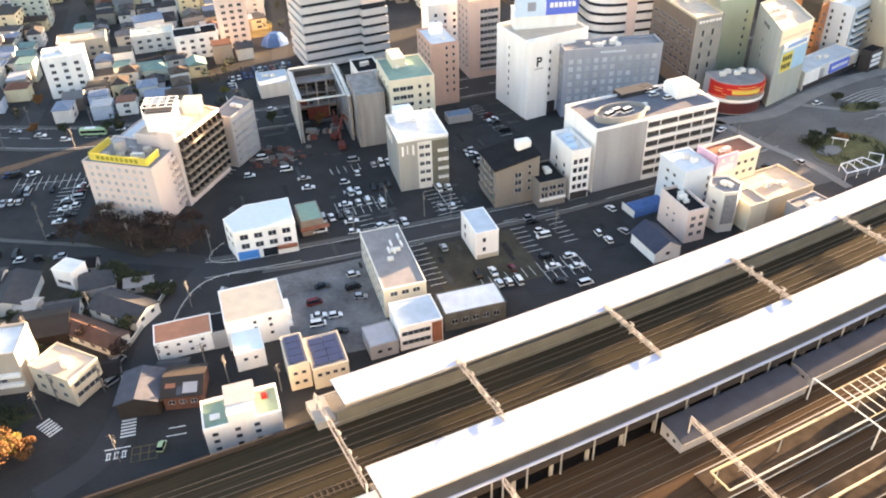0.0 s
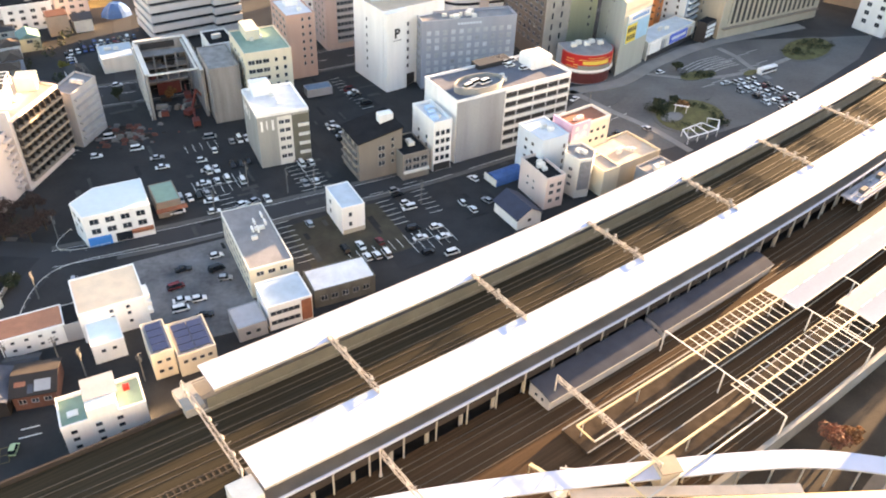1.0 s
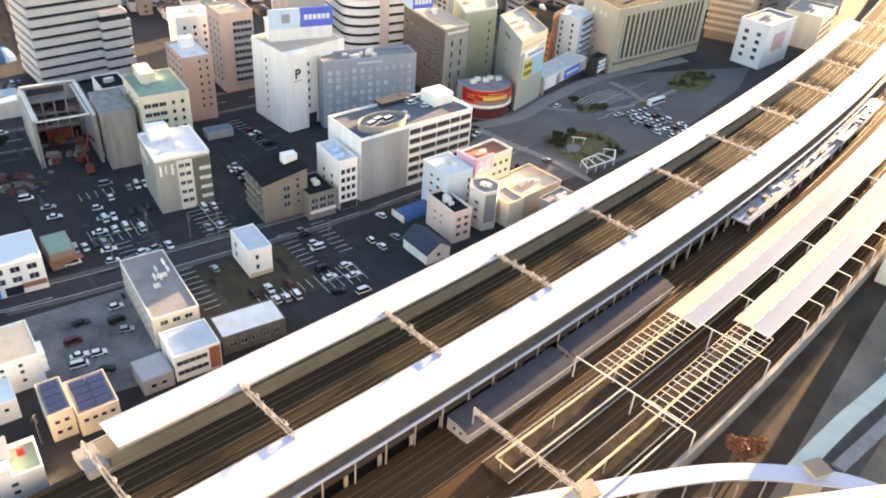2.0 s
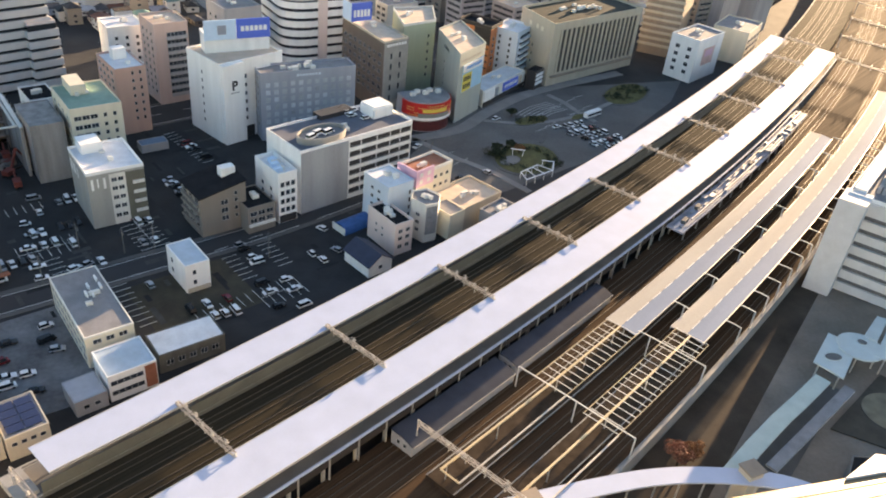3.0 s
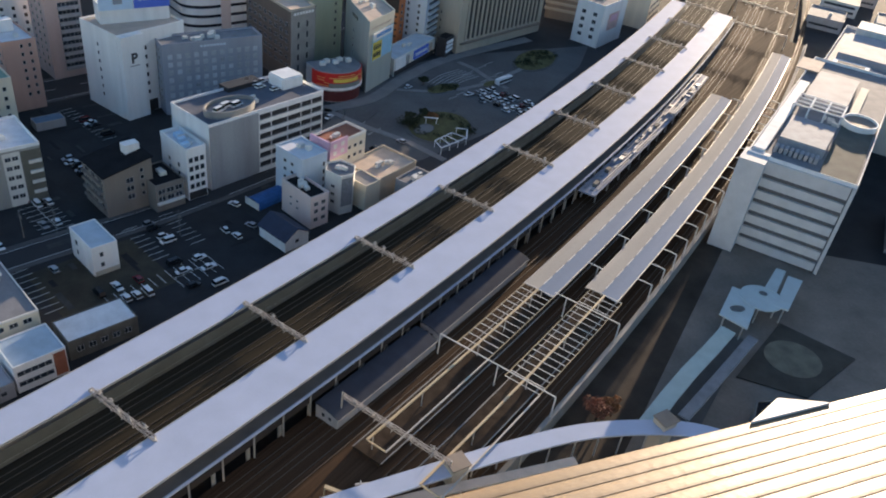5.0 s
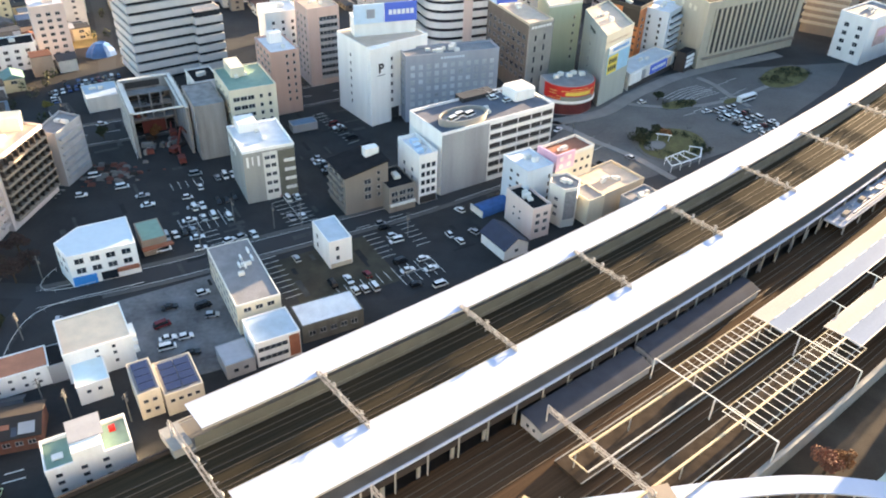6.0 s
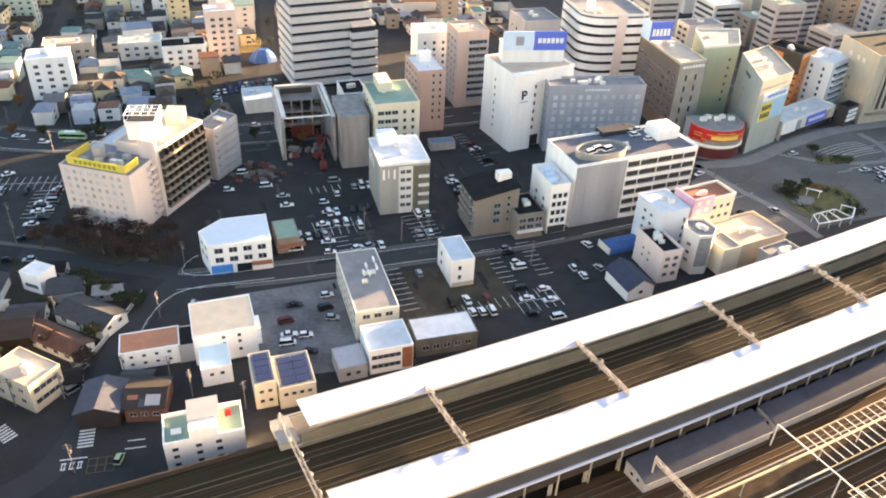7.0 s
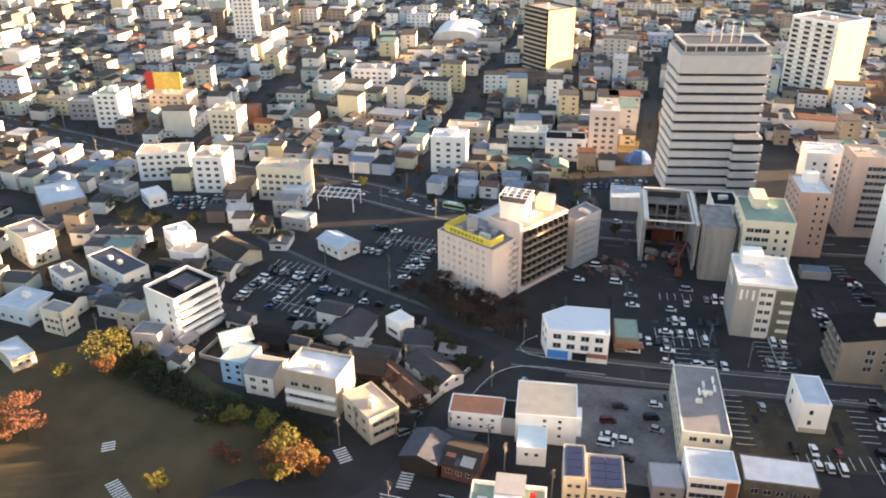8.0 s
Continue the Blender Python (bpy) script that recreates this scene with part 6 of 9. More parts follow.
# beige-roofed white house with its blue annex
pts = rect(-69.0, 154.0, 15.8, 14.5, 25)
ob, loc = building("apartment_house", "white three-storey house with a peach flat roof", pts, 8.8, white_wall, mat("peach_roof", (0.82, 0.62, 0.45), 0.8, var=0.14, scale=0.3, fine=2), par=0.5, units=-1)
windows(ob, loc, 0, [3.0, 5.6, 7.6], 2, 0.8, 0.8, 5.5, 2.5, "small")
for z in (2.6, 5.2, 7.6):
    wall_box("balcony", ob, loc, 1, 1.0, 5.5, z, z + 1.0, 1.2, white_wall)
pts = rect(-67.3, 142.5, 7.4, 9.5, 25)
ob, loc = building("house", "white annex with a pale cyan roof", pts, 5.6, white_wall, mat("cyan_roof", (0.55, 0.70, 0.76), 0.6, var=0.14, scale=0.3), par=0.25, units=-1)
windows(ob, loc, 0, [3.6], 2, 0.9, 0.8)
pts = rect(-85.5, 145.6, 14.5, 8.0, 24)
ob, loc = building("house", "white two-storey house with a terracotta flat roof", pts, 5.6, white_wall, mat("terracotta_roof", (0.46, 0.19, 0.11), 0.8, var=0.25, scale=0.4, fine=3), par=0.3, units=-1)
windows(ob, loc, 0, [1.8, 4.2], 4, 0.8, 0.7, 1.2, 1.2)
pts = rect(-77.0, 149.0, 4.5, 8.0, 24)
building("house", "dark-roofed lean-to beside the rust-red house", pts, 5.4, gray_wall, roof_dark, par=0.2)
# green-terraced white building by the viaduct
pts = rect(-60.5, 117.2, 17.0, 9.0, 24)
ob, loc = building("apartment_house", "white three-storey building with green roof terraces", pts, 8.0, white_wall, roof_green, par=1.2)
windows(ob, loc, 0, [2.2, 4.6, 6.8], 1, 1.2, 0.9, 1.0, 13.5)
windows(ob, loc, 0, [2.2, 4.6, 6.8], 2, 1.2, 0.9, 5.0, 3.5)
bm = bmesh.new()
bm_box(bm, -3.0, 3.0, -4.6, 3.2, 0, 3.6)
ob2 = part("stair_house", bm, white_wall, ob)
ob2.matrix_basis = pose(0, 0, 8.0, 0, 0, 24)
bm = bmesh.new()
bm_box(bm, -3.4, 3.4, -2.5, 4.0, 3.6, 3.9)
ob2 = part("stair_roof", bm, gray_wall, ob)
ob2.matrix_basis = pose(0, 0.8, 8.0, 0, 0, 24)
rooftop_unit(ob, 4.3, 3.8, 8.1, 1.3, 1.1, 1.2, 24, red_sign)
rooftop_unit(ob, -5.0, -3.0, 8.1, 2.2, 1.6, 0.5, 24, white_wall)
# dark old houses in between
slate_blue = mat("blue_slate_sheet", (0.052, 0.060, 0.082), 0.7, var=0.4, scale=0.5, fine=4, bump=0.3)
gable_house("house", "old house with a slate-blue pitched roof", -88.6, 125.6, 9.5, 10.5, 12, 4.6, 1.6, dark_brown, slate_blue, "y", wins=[(1, [2.6], 3, 1.4, 1.1), (0, [2.6], 2, 1.2, 1.0)])
oh = gable_house("house", "old wooden house with a patched dark roof and red-brown walls", -78.8, 128.6, 9.0, 10.0, 12, 4.4, 1.5, mat("old_red_boards", (0.15, 0.065, 0.045), 0.85, var=0.35, scale=0.6, fine=4, streak=UP), dark_brown, "x", wins=[(0, [2.4], 3, 1.4, 1.1)])
for x0, x1, k0, k1, m, lab in ((0.2, 3.6, 0.15, 0.75, gray_wall, "pale patch sheet"), (-4.0, -1.6, 0.45, 0.95, roof_red, "rusty patch sheet"), (-1.2, 0.0, 0.1, 0.5, slate_blue, "bluish patch sheet")):
    bm = bmesh.new()
    hy, h0, up = 5.5, 4.4, 1.5
    row = [[bm.verts.new((x, -hy * (1 - k), h0 + up * k + dz)) for x in (x0, x1) for k in (k0, k1)] for dz in (0.12, 0.2)]
    for q in ((0, 1, 3, 2),):
        bm.faces.new([row[0][i] for i in q])
        bm.faces.new([row[1][i] for i in q[::-1]])
        for i in range(4):
            bm.faces.new((row[0][q[i]], row[0][q[(i + 1) % 4]], row[1][q[(i + 1) % 4]], row[1][q[i]]))
    part("patch_sheet", bm, m, oh, lab)
gable_house("house", "low lean-to with a dark patched roof", -84.2, 134.6, 7, 4.5, 12, 3.2, 0.9, dark_brown, slate, wins=[(0, [1.8], 2, 1.0, 0.9)])
# the trapezoid white shop building
trap = [(-83.2, 183.0), (-66.2, 189.6), (-72.0, 203.5), (-84.5, 198.2), (-88.6, 190.0)]
ob, loc = building("shop_building", "white two-storey shop with pale blue roof and blue front", trap, 10.2, white_wall, mat("pale_sheet_roof", (0.56, 0.66, 0.74), 0.5, var=0.07), par=0.25, category="shop", units=-1)
windows(ob, loc, 0, [5.0, 8.2], 4, 2.3, 1.6, 0.8, 0.8)
windows(ob, loc, 4, [5.0, 8.2], 2, 1.5, 1.3, 1.0, 1.0)
wall_box("shop_front", ob, loc, 0, 0.2, 6.4, 0.2, 3.2, 0.4, bright_blue, "bright blue shop front")
wall_box("shop_front", ob, loc, 0, 7.6, 12.0, 0.2, 3.0, 0.1, glass_m)
wall_box("awning", ob, loc, 0, 12.0, 18.0, 2.3, 3.3, 0.9, roof_red, "dark red awning")
pts = rect(-66.0, 203.5, 7.0, 11.0, 25)
ob, loc = building("shop_house", "small shop with a grey-green sheet roof", pts, 5.4, brown_wall, mat("gray_green_roof", (0.20, 0.33, 0.27), 0.6, var=0.15), par=0.15)
windows(ob, loc, 0, [2.4], 2, 1.8, 1.4, 0.6, 0.6)
wall_box("awning", ob, loc, 0, -0.5, 8.5, 2.8, 3.3, 1.6, roof_red)

# the hotel with the yellow roof sign
pts = [(-137.5, 205.0), (-113.0, 201.0), (-110.5, 217.5), (-134.5, 222.5)]
ho, loc = building("hotel", "pinkish-white eight-storey hotel with a yellow roof sign and balconied wing", pts, 20.6, pink_white, roof_gray, par=0.5, category="hotel")
windows(ho, loc, 0, [3.6 + 2.6 * i for i in range(7)], 8, 0.9, 1.1, 1.2, 2.6, "curtained")
windows(ho, loc, 1, [3.6 + 2.6 * i for i in range(7)], 1, 0.8, 1.1, 10, 3.5, "small")
for i in range(7):
    wall_box("stair_landing", ho, loc, 1, 9.0, 16.5, 2.6 + 2.6 * i, 3.5 + 2.6 * i, 1.4, pink_white)
bm = bmesh.new()
bm_box(bm, -10.2, 10.2, -6.6, -6.2, 0.8, 3.2)
ob2 = part("sign_band", bm, yellow_sign, ho, "long yellow sign band")
ob2.matrix_basis = pose(0.3, -1.5, 20.6, 0, 0, -9.5)
bm = bmesh.new()
bm_box(bm, -10.4, -10.0, -6.4, 4.5, 0.8, 3.2)
ob2 = part("sign_band", bm, yellow_sign, ho)
ob2.matrix_basis = pose(0.3, -1.5, 20.6, 0, 0, -9.5)
bm = bmesh.new()
bm_box(bm, 10.0, 10.4, -6.4, 0.5, 0.8, 3.2)
ob2 = part("sign_band", bm, yellow_sign, ho)
ob2.matrix_basis = pose(0.3, -1.5, 20.6, 0, 0, -9.5)
bm = bmesh.new()
for i in range(9):
    bm_box(bm, -7.5 + i * 1.7, -6.4 + i * 1.7, -6.68, -6.58, 1.4, 2.6)
ob2 = part("lettering_bar", bm, mat("olive_letters", (0.30, 0.27, 0.04), 0.6), ho)
ob2.matrix_basis = pose(0.3, -1.5, 20.6, 0, 0, -9.5)
bm = bmesh.new()
bm_tube(bm, -3.5, 0.5, 0.6, 4.6, 2.0, n=16)
bm_tube(bm, -3.5, 0.5, 4.6, 5.2, 2.0, 0.6, n=16)
part("water_tank", bm, gray_wall, ho).matrix_basis = pose(0, -1, 20.6, 0, 0, -9.5)
for i in range(6):
    rooftop_unit(ho, -7 + i * 2.4, -3 + (i % 2) * 4, 20.7, 2.2, 1.6, 1.6, -9.5, [gray_wall, offwhite, steel][i % 3])
pts = [(-124.5, 217.5), (-109.0, 213.8), (-103.4, 237.5), (-119.5, 243.0)]
hw, loc = building("hotel_wing", "hotel wing with open balconies in seven rows", pts, 23.8, pink_white, roof_tan, par=0.8, category="hotel")
for i in range(7):
    z = 3.2 + 2.9 * i
    bal = wall_box("balcony", hw, loc, 1, 0.4, 24.0, z - 0.30, z + 0.42, 1.5, brown_wall)
    wall_box("balcony_glass", hw, loc, 1, 0.5, 23.9, z + 0.42, z + 2.6, 0.14, black_wall)
    for k in range(9):
        under(wall_box("divider", hw, loc, 1, 0.6 + k * 2.85, 0.85 + k * 2.85, z + 0.42, z + 2.6, 1.3, dark_brown), bal)
wall_box("stair_tower", hw, loc, 0, 9.5, 16.0, 0, 27.0, 1.0, pink_white)
bm = bmesh.new()
for i in range(5):
    bm_bar(bm, (-5 + i * 2.5, -4, 4), (-5 + i * 2.5, 4, 4), 0.25)
for j in range(4):
    bm_bar(bm, (-5, -4 + j * 2.66, 4), (5, -4 + j * 2.66, 4), 0.25)
for x in (-5, 5):
    for y in (-4, 4):
        bm_bar(bm, (x, y, 0), (x, y, 4), 0.3)
part("roof_frame", bm, white_wall, hw).matrix_basis = pose(-3.0, -3.6, 28.5, 0, 0, 12)
bm = bmesh.new()
bm_box(bm, -4.6, 4.6, -3.2, 4.8, 0, 6.5)
lift = part("lift_house", bm, white_wall, hw)
lift.matrix_basis = pose(-3, -4.5, 23.8, 0, 0, 12)
bm = bmesh.new()
bm_box(bm, -4.2, 4.2, -2.8, 4.4, 6.5, 6.9)
under(part("roof_deck", bm, black_wall, hw), lift).matrix_parent_inverse = Matrix()
bm = bmesh.new()
bm_box(bm, -3, 3, -3, 3, 0, 4.5)
part("lift_house", bm, cream_wall, hw).matrix_basis = pose(2.5, 8.5, 23.8, 0, 0, 12)
pts = [(-140, 224), (-125, 221), (-120, 243), (-136, 247)]
building("hotel_annex", "hotel annex with a pale blue-grey sheet roof", pts, 15.5, gray_wall, roof_blue, par=0.6)
pts = [(-108, 243), (-101, 240), (-97, 254), (-105, 258)]
ob, loc = building("apartment_block", "grey block with an outside stair behind the hotel", pts, 19, gray_wall, roof_gray, par=0.8)
for i in range(6):
    wall_box("stair_landing", ob, loc, 1, 1, 13, 2.6 + 2.8 * i, 3.4 + 2.8 * i, 1.2, gray_wall)
pts = [(-137, 190), (-112, 183), (-104, 193), (-108, 200), (-136, 203.5)]
slab("planting_bed", pts, -0.3, 0.25, dirt, "dark earth bed with bare trees before the hotel", "planting bed")

# left quarter behind the park
pts = rect(-190.5, 136.0, 15.0, 17.0, -2)
wa, loc = building("apartment_block", "white five-storey apartment block with balcony rows and a dark roof court", pts, 15.6, white_wall, roof_dark, par=1.2, category="apartment block")
for i in range(5):
    z = 2.4 + 2.7 * i
    wall_box("balcony", wa, loc, 1, 1.0, 16.6, z - 0.6, z + 0.5, 1.3, white_wall)
    wall_box("balcony_glass", wa, loc, 1, 1.2, 16.2, z + 0.5, z + 1.9, 0.1, glass_m)
windows(wa, loc, 0, [3 + 2.7 * i for i in range(5)], 1, 0.9, 1.1, 10.0, 1.5)
windows(wa, loc, 0, [5.7, 11.1], 1, 0.9, 0.9, 3, 8, "small")
rooftop_unit(wa, 1, 1, 15.8, 8, 7, 1.4, -2, roof_navy)
pts = rect(-205.5, 127.5, 8.5, 8, 20)
ob, loc = building("house", "grey box house beside the white block", pts, 6.5, beige_wall, roof_gray, par=0.4)
windows(ob, loc, 0, [2, 4.6], 2, 1.2, 1)
pts = rect(-192, 123.0, 9, 7, 22)
ob, loc = building("house", "small pinkish house with flat roof", pts, 5.6, pink_white, roof_gray, par=0.3)
windows(ob, loc, 0, [2.6], 2, 0.9, 1)
pts = rect(-155.0, 126.5, 8.0, 9.5, 14)
ob, loc = building("house", "light blue three-storey house with a mint roof", pts, 8.0, mat("sky_blue_wall", (0.25, 0.45, 0.66), 0.75, var=0.1), teal, par=0.2)
windows(ob, loc, 0, [2, 4.6, 6.6], 2, 1.3, 1.0, 0.6, 0.6)
gable_house("house", "white house with grey tiled pitched roof", -145.0, 126.5, 9, 9, 16, 7.2, 1.8, offwhite, roof_gray, wins=[(0, [2.4, 5.2], 2, 1.6, 1.1)])
pts = rect(-127.5, 130.0, 16.0, 11.5, 15)
ob, loc = building("office_building", "pale grey three-storey corner building with long window bands", pts, 12.0, mat("shaded_render", (0.35, 0.325, 0.29), 0.8, var=0.14, scale=0.3, fine=2, streak=UP), roof_white, par=1.0)
windows(ob, loc, 0, [8.6], 3, 2.2, 1.2, 1.5, 4)
windows(ob, loc, 0, [4.8], 1, 10.5, 1.4, 1.0, 4)
wall_box("balcony", ob, loc, 0, 0.5, 15.5, 5.8, 6.8, 0.9, white_wall)
wall_box("balcony", ob, loc, 0, 0.5, 15.5, 2.8, 3.8, 0.9, white_wall)
ob, loc = building("office_building", "cream two-storey corner building with a pale roof", rect(-108.8, 129.0, 13.5, 9, -20), 8.2, beige_wall, roof_tan, par=0.4, trim=beige_wall)
windows(ob, loc, 1, [2.8, 6.0], 1, 7.0, 1.3, 0.8, 0.8)
windows(ob, loc, 0, [2.8, 6.0], 3, 1.4, 1.2)
for x, y, w, d, a_, h, wl, rf, lab in (
        (-316, 173, 26, 18, -25, 7, brown_wall, roof_blue, "brown hall with a pale blue sheet roof"), (-304, 194, 15, 9, 10, 6, gray_wall, roof_gray, "grey house with a flat grey roof"),
        (-285, 198, 11, 8, -20, 5, white_wall, roof_white, "small white house with white roof"), (-280, 138, 17, 11, -8, 12, cream_wall, roof_gray, "sunlit cream apartment house with grey roof"),
        (-247, 131, 13, 8, -10, 7, offwhite, roof_gray, "grey-roofed two-storey white house"), (-236, 144, 24, 10, -6, 8, offwhite, roof_navy, "long white apartment house with a navy roof"),
        (-236, 172, 10, 9, -20, 9.5, white_wall, roof_white, "white three-storey house with sunlit wall"), (-226, 167.5, 11, 9, 15, 6, white_wall, roof_tan, "white house with a tan roof"),
        (-129, 170, 7, 6, -15, 6, white_wall, roof_white, "small white cube house with balcony"), (-224, 112.5, 9, 6, 10, 8.5, cream_wall, roof_gray, "narrow yellowish lit house"),
        (-220, 94.5, 13, 7, -10, 4, beige_wall, roof_blue, "low house with a pale blue roof"), (-243, 112, 14, 12, 12, 6, pale_blue, roof_blue, "pale blue house with a flat roof"),
        (-213, 214, 12, 8, 10, 5, gray_wall, teal, "low house with a blue-green roof"), (-226, 221, 10, 9, 30, 7, gray_wall, roof_gray, "dark grey house with flat roof"),
        (-230, 232, 10, 8, 25, 8, pale_blue, roof_blue, "small light blue house by the avenue")):
    ob, loc = building("house", lab, rect(x, y, w, d, a_), h, wl, rf, par=0.35)
    windows(ob, loc, 0, [2.2, 5.0][: 2 if h > 6 else 1], 3, 1.4, 1.1)
    windows(ob, loc, 1, [2.2, 5.0][: 2 if h > 6 else 1], 2, 1.2, 1.0)
gable_house("house", "old dark house with a wide brown roof", -213, 179, 17, 11, -8, 4.2, 2.6, beige_wall, dark_brown)
gable_house("house", "house with a light blue pitched roof beside the car park", -184, 205, 14, 9.5, -12, 4.6, 1.6, offwhite, roof_blue, wins=[(0, [2.4], 3, 1.6, 1.2), (1, [2.4], 2, 1.2, 1)])
gable_house("house", "low house with dark grey tiled roof", -142, 161, 12, 15, 15, 3.4, 1.9, offwhite, slate, "y", wins=[(1, [1.9], 3, 1.6, 1.1)])
gable_house("house", "small house with pale grey roof", -134.5, 155.5, 6, 6, 5, 3.0, 1.0, gray_wall, mat("dull_pale_roof", (0.36, 0.34, 0.32), 0.8, var=0.2))
gable_house("house", "low dark house behind the blue one", -160, 143, 13, 9, 15, 3.4, 1.6, dark_brown, roof_dark)
gable_house("house", "white gabled house with a pale teal roof", -168, 136, 9, 8, 60, 4.2, 2.0, white_wall, teal)
gable_house("house", "low old house with brown tiles", -126, 148, 14, 12, 20, 3.4, 1.8, dark_brown, dark_brown)
gable_house("house", "long low house with a worn red-brown roof and white end walls", -112, 146.6, 21, 6.6, -20, 3.0, 1.3, offwhite, mat("worn_redbrown_tiles", (0.085, 0.045, 0.034), 0.85, var=0.4, scale=0.5, fine=4, bump=0.4), wins=[(0, [1.6], 5, 1.4, 1.0)])
gable_house("house", "low house with a slate roof and pale verge walls", -107, 156.6, 16.5, 9, -18, 3.6, 1.7, offwhite, slate, wins=[(0, [2.4], 3, 1.6, 1.2), (1, [2.6], 2, 1.2, 1)])
gable_house("house", "low house with slate roof and porch", -120, 168, 9, 8, 25, 3.2, 1.4, gray_wall, slate)

# white blocks along the avenue
for x, y, w, d, a_, h, wl, rf, lab, nw in (
        (-307, 224, 24, 14, 40, 13, white_wall, roof_tan, "white four-storey block lit by the sun", 6), (-276, 226, 14, 16, 30, 16.5, white_wall, roof_tan, "tall white block with a slanted roof edge", 3),
        (-240, 235.5, 22, 12, 25, 15, cream_wall, roof_tan, "cream school-like block with rows of windows", 6), (-196, 304, 17, 13, 25, 17.5, white_wall, roof_white, "white apartment block with a bright wall", 3),
        (-155, 348, 20, 12, 25, 11, white_wall, roof_dark, "white house block with a dark roof", 4), (-141, 362, 14, 12, 25, 24, pink_white, roof_white, "white apartment tower with stepped roof", 3),
        (-319, 402, 26, 14, 25, 14, white_wall, roof_gray, "white four-storey apartment slab", 6), (-399, 262, 14, 16, 30, 19, white_wall, roof_green, "white block with a green roof", 3),
        (-424, 262, 18, 12, 30, 11, gray_wall, roof_gray, "grey low flat-roofed block", 4), (-386, 294, 24, 14, 25, 13, roof_tan, roof_tan, "cream and brick-red shop block", 5),
        (-322, 278, 16, 13, 25, 17, cream_wall, roof_tan, "sunlit cream block with balconies", 4), (-340, 305, 18, 14, 25, 8, roof_red, roof_red, "low brick-red building with flat roof", 3),
        (-210, 344, 22, 12, 25, 9, beige_wall, roof_tan, "long beige house with flat roof", 5), (-180, 356, 20, 12, 25, 8, offwhite, teal, "low building with a blue-green roof", 4)):
    ob, loc = building("apartment_block", lab, rect(x, y, w, d, a_), h, wl, rf, par=0.7, units=2)
    windows(ob, loc, 0, [2.6 + 3.0 * i for i in range(int(h / 3.1))], nw, 1.8, 1.3)
    windows(ob, loc, 3, [2.6 + 3.0 * i for i in range(int(h / 3.1))], 2, 1.2, 1.2)
    if h > 15:
        rooftop_unit(ob, 1, 1, h + 0.12, 4, 4, 3, a_, wl)
bd2 = thing("billboard", -393, 294, 13, 27, "red and yellow billboard on a roof", "billboard")
for x0, x1, m in ((-11, -6, red_sign), (-5.8, 11, mat("faded_yellow_sign", (0.62, 0.44, 0.10), 0.6, var=0.3, scale=0.4))):
    bm = bmesh.new()
    bm_box(bm, x0, x1, -0.4, 0.4, 0.6, 11.0)
    part("panel", bm, m, bd2)
bm = bmesh.new()
for x in (-8, 0, 8):
    bm_box(bm, x - 0.2, x + 0.2, 0.4, 0.8, 0, 8.5)
part("frame", bm, steel, bd2)
fr = thing("open_frame", -212, 239, 0, 20, "open white steel frame with a slatted roof", "steel frame")
for i in range(7):
    bm = bmesh.new()
    bm_bar(bm, (-8 + i * 2.7, -5, 6), (-8 + i * 2.7, 5, 7), 0.3)
    part("rafter", bm, white_wall, fr)
for x in (-8, 8):
    for y in (-5, 5):
        bm = bmesh.new()
        bm_box(bm, x - 0.15, x + 0.15, y - 0.15, y + 0.15, 0, 6.4)
        part("post", bm, white_wall, fr)
for y in (-5, 0, 5):
    bm = bmesh.new()
    bm_bar(bm, (-8, y, 6.5), (8.2, y, 6.5), 0.3)
    part("beam", bm, white_wall, fr)

# tall blocks far off
ob, loc = building("apartment_tower", "dark apartment tower with one end wall coloured sunlit yellow", rect(-241, 500.5, 26, 23, -25), 44.6, dark_brown, roof_tan, par=1.0, category="apartment tower")
# Low sun is put into this yellow; only the lit end walls carry it.
sun_wall = mat("sunlit_yellow_wall", (0.50, 0.41, 0.24), 0.8, var=0.12, scale=0.3, fine=2, streak=UP)
wall_box("end_wall", ob, loc, 1, 0, 23, 0, 44.8, 0.4, sun_wall, "cream end wall with sunlight in its yellow")
for i in range(14):
    wall_box("balcony", ob, loc, 0, 1.0, 25.0, 3 + 3.1 * i, 3.9 + 3.1 * i, 1.2, beige_wall)
ob, loc = building("apartment_tower", "pale apartment tower with balconies and a sunlit end wall", rect(-70, 538, 32, 29, -27), 47.0, white_wall, roof_gray, par=1.0, category="apartment tower", units=4)
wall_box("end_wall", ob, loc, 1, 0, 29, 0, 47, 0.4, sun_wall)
for i in range(14):
    wall_box("balcony", ob, loc, 0, 1.0, 15.0, 3 + 3.1 * i, 4.1 + 3.1 * i, 1.3, offwhite)
    wall_box("balcony", ob, loc, 0, 17.0, 31.0, 3 + 3.1 * i, 4.1 + 3.1 * i, 1.3, offwhite)
    for a0 in (1.5, 9.5, 17.5, 25.0):
        wall_box("balcony_glass", ob, loc, 0, a0, a0 + 4.2, 4.2 + 3.1 * i, 5.9 + 3.1 * i, 0.15, glass_m)
ob, loc = building("apartment_tower", "slim white tower among low houses", rect(-505, 470, 18, 14, 30), 36.0, white_wall, roof_white, par=1.0, category="apartment tower")
windows(ob, loc, 0, [4 + 3.2 * i for i in range(10)], 4, 1.8, 1.4)
hall = thing("sports_hall", -352, 560, 0, 25, "low hall with a round pale roof", "hall")
bm = bmesh.new()
n = 10
prof = [(-18 * math.cos(math.pi * i / n), 5 + 7 * math.sin(math.pi * i / n)) for i in range(n + 1)]


